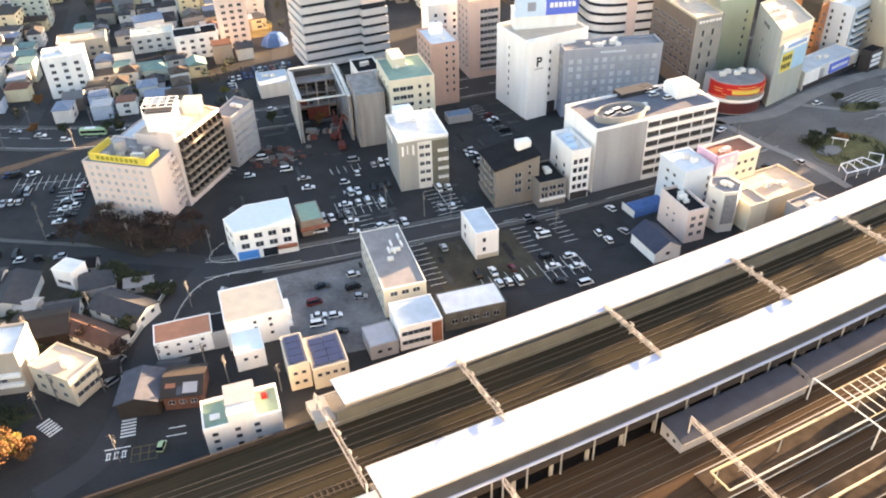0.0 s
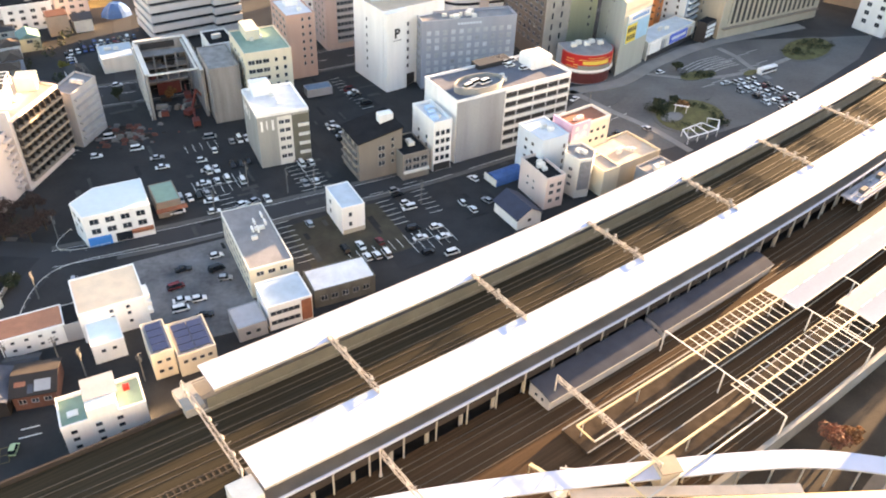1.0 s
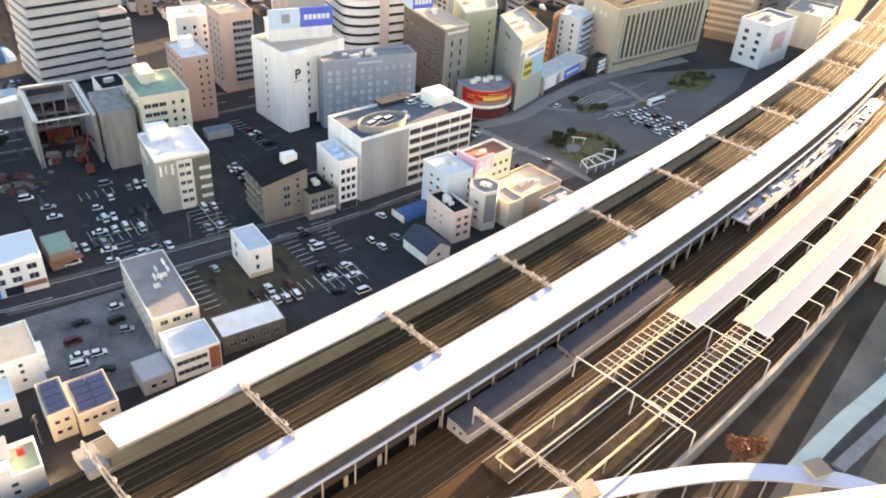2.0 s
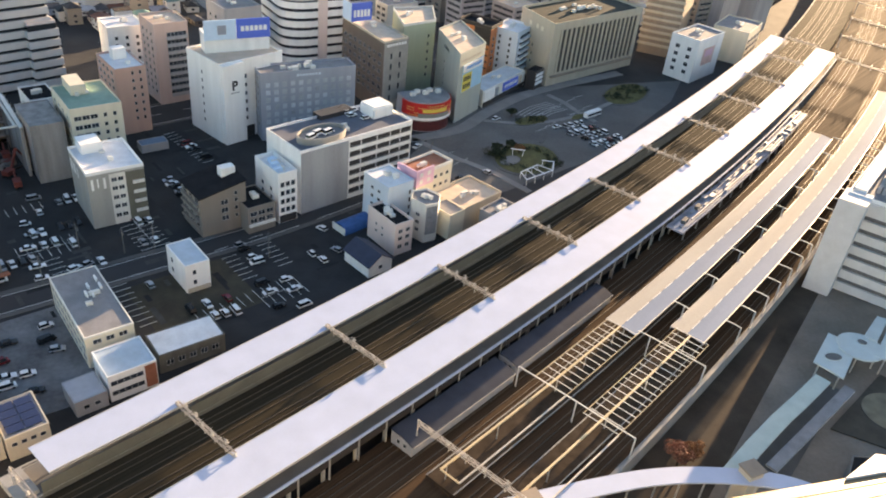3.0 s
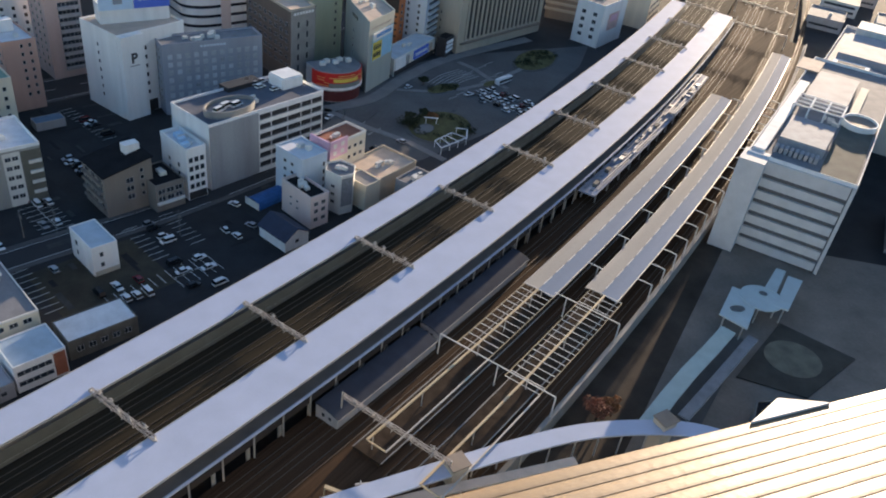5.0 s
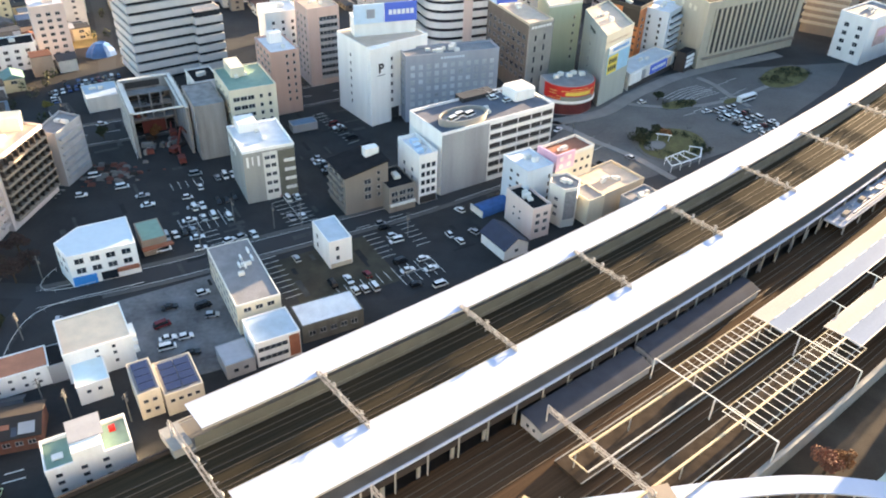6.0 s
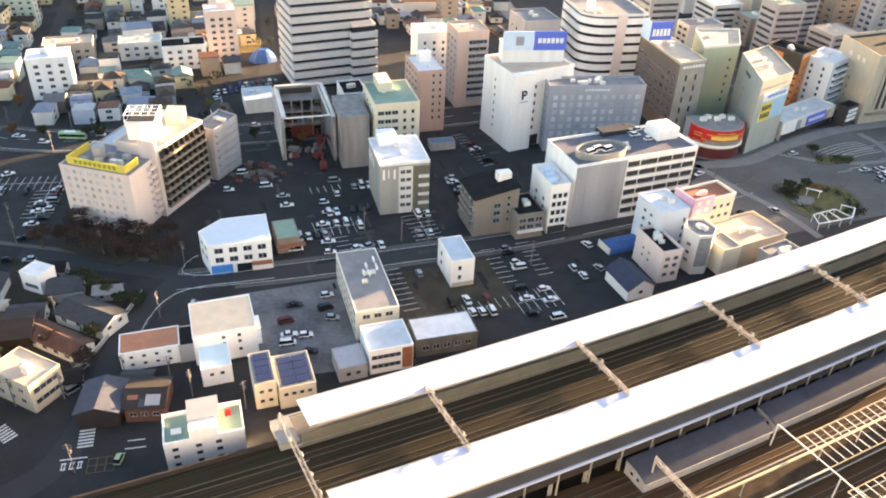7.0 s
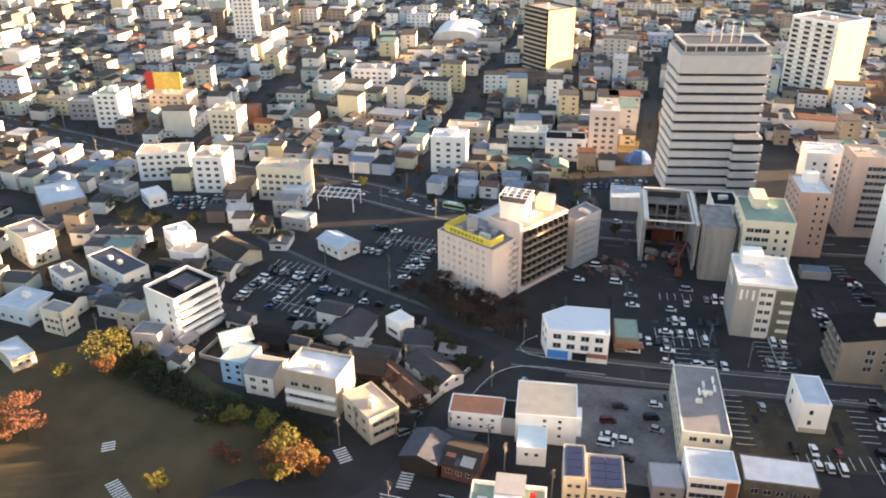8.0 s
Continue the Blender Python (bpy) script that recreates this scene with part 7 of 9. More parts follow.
def vault(outline, y0, y1):
    """One closed shell: an outline in x and z, drawn out from y0 to y1."""
    b = bmesh.new()
    near, far = [[b.verts.new((x, y, z)) for x, z in outline] for y in (y0, y1)]
    k = len(outline)
    for i in range(k):
        b.faces.new((near[i], near[(i + 1) % k], far[(i + 1) % k], far[i]))
    b.faces.new(near)
    b.faces.new(far[::-1])
    bmesh.ops.recalc_face_normals(b, faces=b.faces)
    return b


part("wall", vault([(-18, 0)] + prof + [(18, 0)], -25, 25), offwhite, hall)
bm = vault([(x, z + 0.04) for x, z in prof] + [(x * 1.02, z + 0.4) for x, z in prof[::-1]], -26, 26)
part("roof", bm, roof_white, hall)

# ---- right of the railway: station block, walkways, the tower's own ledge ----
d38 = Vector((math.cos(radians(36.7)), math.sin(radians(36.7))))
p0, p1 = Vector((186.0, 170.0)), Vector((207.5, 143.5))
across = (p1 - p0).normalized()


def on_roof(u0, u1, v0, v1, base=None):
    """Corners of a field on the station roof: u along the building, v across it from the railway side."""
    return [tuple(p0 + d38 * u + across * v - (base or Vector((0, 0)))) for u, v in ((u0, v0), (u0, v1), (u1, v1), (u1, v0))]


pts = on_roof(0, 122, 0, 34)
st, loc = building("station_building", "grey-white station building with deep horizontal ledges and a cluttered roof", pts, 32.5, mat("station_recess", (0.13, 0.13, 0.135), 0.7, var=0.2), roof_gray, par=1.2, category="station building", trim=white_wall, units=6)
mid = Vector((sum(p[0] for p in pts) / 4, sum(p[1] for p in pts) / 4))
pale_ledge = mat("pale_ledge", (0.62, 0.615, 0.61), 0.75, var=0.12, scale=0.3, fine=2)
for i in range(7):
    wall_box("ledge", st, loc, 0, 6.0, 32.6, 0.6 + 4.6 * i, 3.5 + 4.6 * i + (1.4 if i == 6 else 0), 1.0, pale_ledge)
wall_box("end_post", st, loc, 0, 33.0, 34.1, 0, 32.6, 1.1, pale_ledge)
bm = bmesh.new()
bm_prism(bm, [(x - mid.x, y - mid.y) for x, y in ((179.8, 166.8), (185.0, 160.6), (193.0, 166.6), (187.8, 172.8))], 0, 33.4)
part("stair_wing", bm, pale_ledge, st, "plain pale stair wing")
wall_box("side_wall", st, loc, 3, 0, 122, 0, 32.6, 0.4, pale_ledge)
lilac_roof = mat("lilac_gray_roof", (0.34, 0.345, 0.37), 0.8, var=0.25, scale=0.15, fine=2)
for nm, f, z0, z1, m in (("roof_strip", (4, 84, 0.6, 4.4), 32.6, 34.0, white_wall), ("roof_house", (14, 30, 6.3, 21), 32.6, 36.0, mat("plant_house_sheet", (0.30, 0.33, 0.37), 0.8, var=0.3, scale=0.25, fine=2)), ("roof_house", (62, 98, 5.5, 21), 32.6, 35.5, lilac_roof), ("roof_path", (62, 98, 22.4, 25.4), 32.6, 33.4, cream_wall),
                         ("roof_deck", (31, 45, 5.5, 21), 32.62, 33.2, lilac_roof), ("roof_canopy", (100, 116, -4.2, 5), 33.4, 34.0, roof_tan), ("dark_roof", (2, 50, 22, 33), 32.64, 32.9, mat("mossy_roof", (0.10, 0.105, 0.09), 0.9, var=0.4, scale=0.2, fine=2))):
    bm = bmesh.new()
    bm_prism(bm, on_roof(*f, mid), z0, z1)
    part(nm, bm, m, st)
for k in range(9):
    c = p0 + d38 * 9.5 + across * (7 + k * 1.6) - mid
    rooftop_unit(st, c.x, c.y, 32.62, 3.4, 1.1, 2.0, 36.7, gray_wall)
for k, v in enumerate((4.2, 9.8, 15.4, 21.0)):
    bm = bmesh.new()
    a0, b0 = p0 + d38 * 47 + across * v - mid, p0 + d38 * 60 + across * v - mid
    bm_bar(bm, (*a0, 36.4), (*b0, 36.4), 0.6, 0.7)
    for q in (a0, b0):
        bm_bar(bm, (*q, 32.6), (*q, 36.4), 0.5)
    part("roof_frame", bm, white_wall, st)
for u in (47, 51.3, 55.6, 60):
    bm = bmesh.new()
    bm_bar(bm, (*(p0 + d38 * u + across * 4.2 - mid), 36.6), (*(p0 + d38 * u + across * 21 - mid), 36.6), 0.45)
    part("roof_frame", bm, white_wall, st)
c = p0 + d38 * 54 + across * 27.2 - mid
n = 24
oval = [tuple(c + d38 * (6.5 * math.cos(2 * math.pi * i / n)) + across * (5.6 * math.sin(2 * math.pi * i / n))) for i in range(n)]
bm = bmesh.new()
bm_prism(bm, oval, 32.6, 34.2)
deck = part("oval_deck", bm, brown_wall, st, "oval brown roof deck")
bm = bmesh.new()
bm_ring(bm, [tuple(c + (Vector(p) - c) * 1.1) for p in oval], oval, 32.6, 35.0)
under(part("rim", bm, white_wall, st), deck)
# the long complex behind it
pts = on_roof(122, 225, 2, 46)
sx, loc = building("station_annex", "long annex of the station with grey roofs and white edges", pts, 24.0, offwhite, lilac_roof, par=1.4, category="station building", trim=white_wall, units=10)
mid = Vector((sum(p[0] for p in pts) / 4, sum(p[1] for p in pts) / 4))
for f, z1, m in (((128, 152, 6, 22), 27.0, white_wall), ((130, 150, 8, 20), 27.1, dark_concrete), ((160, 200, 6, 30), 28.0, lilac_roof), ((205, 222, 8, 36), 30.0, offwhite), ((170, 190, 34, 44), 28.0, white_wall)):
    bm = bmesh.new()
    bm_prism(bm, on_roof(*f, mid), 24.1, z1)
    part("roof_house", bm, m, sx)
windows(sx, loc, 3, [5, 9, 13, 17, 21], 8, 8.0, 1.6)
slab("plaza", [(98, 92), (190, 168), (240, 140), (200, 60), (110, 60)], -0.3, 0.04, mat("plaza_paving", (0.20, 0.17, 0.14), 0.9, var=0.45, scale=0.08, fine=1), "grey-brown paved forecourt beside the railway", "plaza")
slab("planting_bed", [(174.9, 124.6), (145.6, 108.7), (160, 96.8), (186.4, 105.8)], -0.2, 0.45, mat("dark_bed", (0.055, 0.052, 0.042), 0.95, var=0.5, scale=0.2, fine=2), "walled dark bed of the forecourt round a lawn", "planting bed")
n = 28
slab("round_lawn", [(167.2 + 8.4 * math.cos(2 * math.pi * i / n), 110.5 + 7.6 * math.sin(2 * math.pi * i / n)) for i in range(n)], -0.2, 0.56, mat("dry_lawn", (0.16, 0.15, 0.11), 0.95, var=0.5, scale=0.25, fine=3), "round dry lawn inside the forecourt bed", "lawn")
slab("pavement", [(116, 102.5), (153, 126), (159, 121), (124, 96)], -0.2, 0.20, pavement_m, "paved ramp of the forecourt", "pavement")


def plate(name, label, outline, holes_at, z, material, legs):
    outline, legs = [[(x + 3.2, y + 1.2) for x, y in row] for row in (outline, legs)]
    holes_at = [(x + 3.2, y + 1.2, p, q) for x, y, p, q in holes_at]
    ob = thing(name, outline[0][0], outline[0][1], 0, 0, label, "canopy")
    ox, oy = outline[0]
    bm = bmesh.new()
    bm_prism(bm, [(x - ox, y - oy) for x, y in outline], z - 0.5, z)
    part("roof", bm, material, ob)
    for hx, hy, rx, ry in holes_at:
        b = bmesh.new()
        ring = [(hx - ox + rx * math.cos(2 * math.pi * i / 20), hy - oy + ry * math.sin(2 * math.pi * i / 20)) for i in range(20)]
        bm_prism(b, ring, z, z + 0.05)
        part("roof_opening", b, dark_concrete, ob)
        b = bmesh.new()
        for i in range(20):
            j = (i + 1) % 20
            r2 = [(hx - ox + (x - hx + ox) * 1.08, hy - oy + (y - hy + oy) * 1.08) for x, y in (ring[i], ring[j])]
            bm_prism(b, [r2[0], r2[1], ring[j], ring[i]], z, z + 0.25)
        part("rim", b, material, ob)
    for lx, ly in legs:
        b = bmesh.new()
        bm_tube(b, lx - ox, ly - oy, 0, z - 0.5, 0.25, n=8)
        part("leg", b, steel, ob)


plate("forecourt_canopy", "sky-blue flat canopy with an oval opening over the forecourt", [(149, 126.2), (152.9, 118.5), (167, 130), (162, 136.5)], [(156, 126.8, 2.6, 1.6)], 6.0, sky_plate, [(150.5, 125.4), (153.5, 120.5), (164, 129), (161, 134.5)])
n = 22
plate("forecourt_canopy", "round sky-blue canopy with an opening over the forecourt", [(167.2 + 6.6 * math.cos(2 * math.pi * i / n), 129.4 + 6.2 * math.sin(2 * math.pi * i / n)) for i in range(n)], [(169, 130.9, 1.4, 1.3)], 6.25, sky_plate, [(163.5, 126), (171, 126.5), (167, 134)])
plate("forecourt_canopy", "sky-blue canopy arm reaching to the station", [(171.5, 133.2), (173.6, 130.2), (185, 138.8), (182.8, 140.9)], [], 6.5, sky_plate, [(181, 138.5)])
plate("forecourt_canopy", "sky-blue canopy arm along the station wall", [(168.5, 125), (171.1, 122.2), (187, 133.4), (183.9, 136.7)], [], 6.4, sky_plate, [(171.5, 124), (183, 133.5)])


def covered_way(label, line, w, z, material, post_step=2):
    ob = thing("covered_walkway", line[0][0], line[0][1], 0, 0, label, "covered walkway", "covered walkways")
    ox, oy = line[0]
    L = [(x - ox, y - oy) for x, y in line]
    bm = bmesh.new()
    ribbon(bm, L, w, z - 0.25, z)
    part("roof", bm, material, ob)
    bm = bmesh.new()
    ribbon(bm, L, w + 0.16, z - 0.42, z - 0.26)
    part("fascia", bm, steel, ob)
    for i in range(1, len(L) - 1, post_step):
        b = bmesh.new()
        bm_tube(b, L[i][0], L[i][1], 0, z - 0.4, 0.2, n=8)
        part("post", b, steel, ob)


covered_way("long pale teal roof of a straight walkway", [(107, 96.6), (118, 103.3), (129, 109.6), (140, 115.3), (150.8, 121.2)], 4.2, 5.6, teal, 1)
covered_way("grey roof of a straight walkway beside the teal one", [(118, 96.8), (128.9, 102.5), (143, 110), (157, 117.5)], 2.8, 4.6, roof_gray)
covered_way("curved white roof of a pedestrian walkway", smooth([(-10, 87), (10, 90.3), (32.6, 92.9), (58, 95.0), (71, 95.9), (85, 96.2), (96.5, 94.9), (108, 92), (117, 88), (128, 79)]), 4.4, 9.0, canopy_m, 3)
covered_way("second narrow pale roof below the curved walkway", smooth([(36, 90.4), (53.5, 90.4), (68.5, 90), (83, 89.8)]), 2.2, 8.0, roof_tan, 3)
for x, y in ((56.3, 94.3), (108.2, 93.0)):
    ob = thing("lift_tower", x, y, 0, 10, "small brown lift head on the walkway roof", "lift tower")
    bm = bmesh.new()
    bm_box(bm, -2, 2, -1.8, 1.8, 0, 10.6)
    part("shaft", bm, beige_wall, ob)
    bm = bmesh.new()
    bm_box(bm, -2.3, 2.3, -2.1, 2.1, 10.6, 11.0)
    part("roof", bm, brown_wall, ob)
pts = [(112, 70), (150, 60), (170, 88), (140, 96)]
building("low_block", "dark low block at the edge of the forecourt", pts, 5.0, dark_concrete, roof_dark, par=0.5)
pts = [(20, 40), (118, 40), (112, 72), (20, 76)]
building("hall_block", "dark-roofed hall below the tower", pts, 6.0, dark_concrete, roof_dark, par=0.5)

LZ = 128.0
lg = thing("tower_ledge", 8, 2.0, LZ, 0, "sunlit ribbed cream metal ledge of the observation tower", "ledge")
for i in range(20):
    y = 4.7 - i * 0.29
    bm = bmesh.new()
    prof = [(0.145 * math.cos(math.pi * k / 6), 0.020 * math.sin(math.pi * k / 6)) for k in range(7)]
    rows = [[bm.verts.new((x, y + a0, b0 + 0.32 * (4.7 - y - a0))) for a0, b0 in prof] for x in (-7, 32)]
    for k in range(6):
        bm.faces.new((rows[0][k], rows[0][k + 1], rows[1][k + 1], rows[1][k]))
    part("rib", bm, rib_m, lg)
bm = bmesh.new()
bm_box(bm, -7, 32, -3.6, 4.85, -0.9, -0.08)
part("base", bm, rib_m, lg)
bm = bmesh.new()
lo = [bm.verts.new(p) for p in ((2.0, 4.78, -0.10), (3.95, 4.78, -0.10), (3.25, 5.35, -0.36))]
hi = [bm.verts.new(p) for p in ((2.0, 4.78, 0.05), (3.95, 4.78, 0.05), (3.25, 5.35, -0.21))]
bm.faces.new(lo)
bm.faces.new(hi[::-1])
for i in range(3):
    bm.faces.new((lo[i], lo[(i + 1) % 3], hi[(i + 1) % 3], hi[i]))
part("corner_fin", bm, white_wall, lg)
pts = rect(10, -18, 70, 36, 0)
building("observation_tower", "pale tower shaft below the ledge", pts, 127.0, offwhite, roof_gray, par=0.3, category="tower")


# ---- cars ----
def car_mesh_set(kind):
    """Half profiles (length along x, height) of the body and of the cabin."""
    L, H, B = {"hatch": (3.9, 1.5, 0.82), "sedan": (4.6, 1.42, 0.80), "van": (4.6, 1.85, 0.95), "kei": (3.4, 1.7, 0.85)}[kind]
    w = 0.86 if kind != "kei" else 0.74
    x0, x1 = -L / 2, L / 2
    body = [(x0, 0.35), (x0 - 0.03, 0.6), (x0 + 0.08, B), (x1 - 0.9 if kind != "van" else x1 - 0.35, B + 0.02), (x1 - 0.12, B - 0.14), (x1, 0.55), (x1 - 0.04, 0.3)]
    r = {"hatch": (0.05, 1.25), "sedan": (0.75, 1.5), "van": (0.04, 0.75), "kei": (0.04, 0.8)}[kind]
    cab = [(x0 + r[0], B), (x0 + r[0] + (0.35 if kind != "sedan" else 0.55), H), (x1 - r[1] - 0.45, H), (x1 - r[1] + 0.15, B)]
    return L, w, body, cab, H


CARS = {}


def extrude_profile(bm, prof, w0, w1, zmax, mi=0):
    rows = []
    for sd in (-1, 1):
        rows.append([bm.verts.new((x, sd * (w0 + (w1 - w0) * max(0, (z - zmax[0]) / (zmax[1] - zmax[0]))), z)) for x, z in prof])
    n = len(prof)
    bm.faces.new(rows[0])
    bm.faces.new(rows[1][::-1])
    for i in range(n):
        bm.faces.new((rows[0][i], rows[0][(i + 1) % n], rows[1][(i + 1) % n], rows[1][i]))


def car(x, y, ang, kind="hatch", paint="white", z=0.04):
    key = (kind, paint)
    if key in CARS:
        return copy_thing(CARS[key], pose(x, y, z, 0, 0, ang))
    L, w, body, cab, H = car_mesh_set(kind)
    names = {"hatch": "hatchback", "sedan": "saloon car", "van": "minivan", "kei": "small boxy car"}
    ob = thing("car", x, y, z, ang, f"parked {paint} {names[kind]} on the asphalt", "car", "cars in the quarter")
    bm = bmesh.new()
    extrude_profile(bm, body, w, w, (0, 1))
    bmesh.ops.recalc_face_normals(bm, faces=bm.faces[:])
    bmesh.ops.bevel(bm, geom=[e for e in bm.edges], offset=0.06, segments=1, affect="EDGES")
    part("body", bm, PAINT[paint], ob)
    B = cab[0][1]
    bm = bmesh.new()
    extrude_profile(bm, cab, w - 0.03, w - 0.17, (B, H))
    part("cabin_glass", bm, car_glass, ob)
    bm = bmesh.new()
    (xa, _), (xb, _) = cab[1], cab[2]
    bm_box(bm, xa + 0.03, xb - 0.03, -w + 0.19, w - 0.19, H - 0.02, H + 0.05)
    part("roof_panel", bm, PAINT[paint], ob)
    wm = bmesh.new()
    n = 10
    ring = [(0.31 * math.cos(2 * math.pi * i / n), 0.31 * math.sin(2 * math.pi * i / n)) for i in range(n)]
    lo = [wm.verts.new((a0, -0.1, b0)) for a0, b0 in ring]
    hi = [wm.verts.new((a0, 0.1, b0)) for a0, b0 in ring]
    wm.faces.new(lo)
    wm.faces.new(hi[::-1])
    for i in range(n):
        wm.faces.new((lo[i], lo[(i + 1) % n], hi[(i + 1) % n], hi[i]))
    me = to_mesh("wheel", wm, tyre_m)
    for sx in (-1, 1):
        for sy in (-1, 1):
            piece("wheel", me, ob, pose(sx * L * 0.31, sy * (w - 0.09), 0.31))
    CARS[key] = ob
    return ob


rnd = random.Random(21)
LATE_TREES = []
KINDS, TINTS = ["hatch", "sedan", "van", "kei"], ["white"] * 6 + ["silver"] * 3 + ["black"] * 3 + ["blue", "red"]


def any_car(x, y, ang, tint=None, z=0.05):
    car(x, y, ang + rnd.choice((0, 180)) + rnd.uniform(-3, 3), rnd.choice(KINDS), tint or rnd.choice(TINTS), z)


def car_row(x, y, row_ang, car_ang, n, pitch=2.6, fill=0.75, tint=None):
    c, s = math.cos(radians(row_ang)), math.sin(radians(row_ang))
    for i in range(n):
        if rnd.random() < fill:
            k = (i - (n - 1) / 2) * pitch
            any_car(x + c * k, y + s * k, car_ang, tint)


for x, y, a_, k, t in ((-57, 216, 20, "sedan", "white"), (-53, 217.5, 115, "hatch", "white"), (-50, 218.5, 115, "van", "white"), (-45, 217.5, 115, "van", "white"), (-53, 206, 20, "sedan", "white"), (-51, 200, 20, "hatch", "white"),
                       (-43, 204, 40, "hatch", "white"), (-39.5, 205.5, 40, "kei", "silver"), (-36, 207, 115, "sedan", "white"), (-27, 228, 115, "van", "white"), (-24, 229, 115, "hatch", "white"), (-25, 216, 115, "sedan", "silver"), (-21.5, 217, 115, "hatch", "white"),
                       (-94, 246, 20, "van", "white"), (-95, 233, 20, "hatch", "white"), (-112, 284, 25, "hatch", "white"), (-102, 287, 25, "hatch", "white"), (-83, 238, 20, "van", "white"), (-75, 232, 20, "sedan", "silver")):
    car(x, y, a_, k, t, 0.06)
for x, y, a_, k, t in ((-72, 226, 20, "sedan", "white"), (-60, 246, 20, "van", "silver"), (-57, 237, 110, "hatch", "white"), (-60, 230, 20, "kei", "white"), (-57, 224, 20, "sedan", "silver"),
                       (30, 218, 130, "hatch", "white"), (9, 190, 25, "van", "black"), (16, 191, 25, "hatch", "white"), (11, 185.5, 25, "sedan", "white"), (18, 186, 25, "sedan", "white"), (13, 178.5, 25, "hatch", "black"), (28, 200, 115, "hatch", "white"),
                       (25, 203.5, 115, "kei", "white"), (33, 205, 130, "hatch", "silver"), (20, 178, 25, "van", "white")):
    car(x, y, a_, k, t, 0.06)
for x, y, a_, k, t in ((-6.5, 182, 115, "sedan", "white"), (-4.5, 176.5, 115, "hatch", "white"), (-1.8, 177.2, 115, "hatch", "white"), (1, 178, 115, "van", "white"), (-1, 184, 115, "hatch", "red"), (-11, 180, 115, "van", "black"), (-22, 193, 115, "hatch", "silver"),
                       (-47, 178, 25, "hatch", "white"), (-55, 172, 20, "sedan", "black"), (-46, 172, 30, "van", "black"), (-43, 168, 10, "hatch", "silver"), (-55.5, 164.5, 30, "van", "red"), (-53, 159, 20, "sedan", "white"), (-48.5, 159.5, 20, "hatch", "white"),
                       (-52.5, 155.5, 20, "van", "white"), (-46, 153, 20, "sedan", "black"), (-83, 168, 100, "kei", "silver")):
    car(x, y, a_, k, t, 0.08)
for x, y, a_, k, t in ((-221, 262, 12, "van", "white"), (-212, 254, 8, "hatch", "white"), (-200, 263, 6, "sedan", "silver"), (-176, 257, 8, "hatch", "white"), (-158, 267, 14, "kei", "white"), (-237, 258, 14, "sedan", "black"), (-188, 260, 10, "sedan", "white"), (-250, 252, 12, "hatch", "white"), (-62, 200, 20, "van", "white"), (-78.6, 111.6, 95, "kei", "green"), (-101, 138, 70, "van", "silver"), (-99, 131, 60, "van", "silver"),
                       (76, 276, 45, "sedan", "white"), (143, 291, 20, "sedan", "white"), (98, 252, 120, "hatch", "silver"), (118, 301, 25, "hatch", "white"), (86, 247, 125, "van", "black")):
    car(x, y, a_, k, t, 0.06)
for x, y, h, r, v in ((-333, 219, 9, 6, 0), (-270, 174, 10, 6, 0), (-262, 178, 8, 5, 1), (-290, 182, 8, 5, 1), (-113, 170, 6, 4, 0), (-118, 173, 5, 4, 0), (-205, 158, 7, 4, 0), (-152, 150, 5, 3, 1)):
    LATE_TREES.append((x, y, h, r, v))
for x0, y0, a_, n_, f_ in ((-168, 212, 14, 8, 0.6), (-150, 214, 105, 8, 0.8), (-146, 226, 105, 6, 0.8), (-52, 226, 25, 7, 0.9), (-46, 246, 25, 6, 0.9), (-38, 253, 25, 6, 0.7), (-60, 208, 25, 5, 0.9), (-30, 236, 115, 5, 0.9), (6, 206, 115, 5, 0.8), (-226, 158, 12, 4, 0.8), (-210, 146, 12, 4, 0.8)):
    car_row(x0, y0, a_, a_ + 90, n_, 2.7, f_)
car_row(-9, 278, 120, 30, 10, 2.7, 0.7)
car_row(-16, 250, 115, 25, 5, 3.0, 0.8)
car_row(-191, 165, 102, 12, 7, 2.7, 0.85)
car_row(-178, 168, 102, 12, 8, 2.7, 0.9)
car_row(-166, 168, 102, 12, 9, 2.7, 0.8)
car_row(-184, 181, 12, 102, 9, 2.7, 0.85)
car_row(-160, 180, 12, 102, 6, 2.7, 0.6)
car_row(-150, 203, 105, 15, 9, 2.7, 0.7)
car_row(-162, 220, 14, 104, 9, 2.7, 0.5)
car_row(-276, 204, 35, 125, 10, 2.6, 0.95)
car_row(-272, 210, 35, 125, 10, 2.6, 0.95)
car_row(-262, 206, 35, 125, 9, 2.6, 0.9)
car_row(-120, 322, 25, 115, 10, 2.7, 0.9)
car_row(-117, 330, 25, 115, 9, 2.7, 0.9)
car_row(-126, 310, 115, 25, 7, 2.8, 0.9)
car_row(-185, 228, 14, 40, 8, 3.0, 0.6)
for r in range(5):
    car_row(150 + 3.4 * r, 292 - 5.2 * r, 25, 115, 6 - (r + 1) % 2, 3.2, 0.9, None)
car_row(-145, 180, 14, 20, 3, 6, 1.0)
for x, y in ((44.6, 259.5), (45.6, 256.6), (50.3, 254.2), (42.3, 261.7), (47.0, 261.3)):
    car(x, y, 28, "hatch", "white", 22.75)
for x, y in ((29, 237), (35, 240.5), (31.5, 240)):
    car(x, y, 40, "van", "white", 23.85)


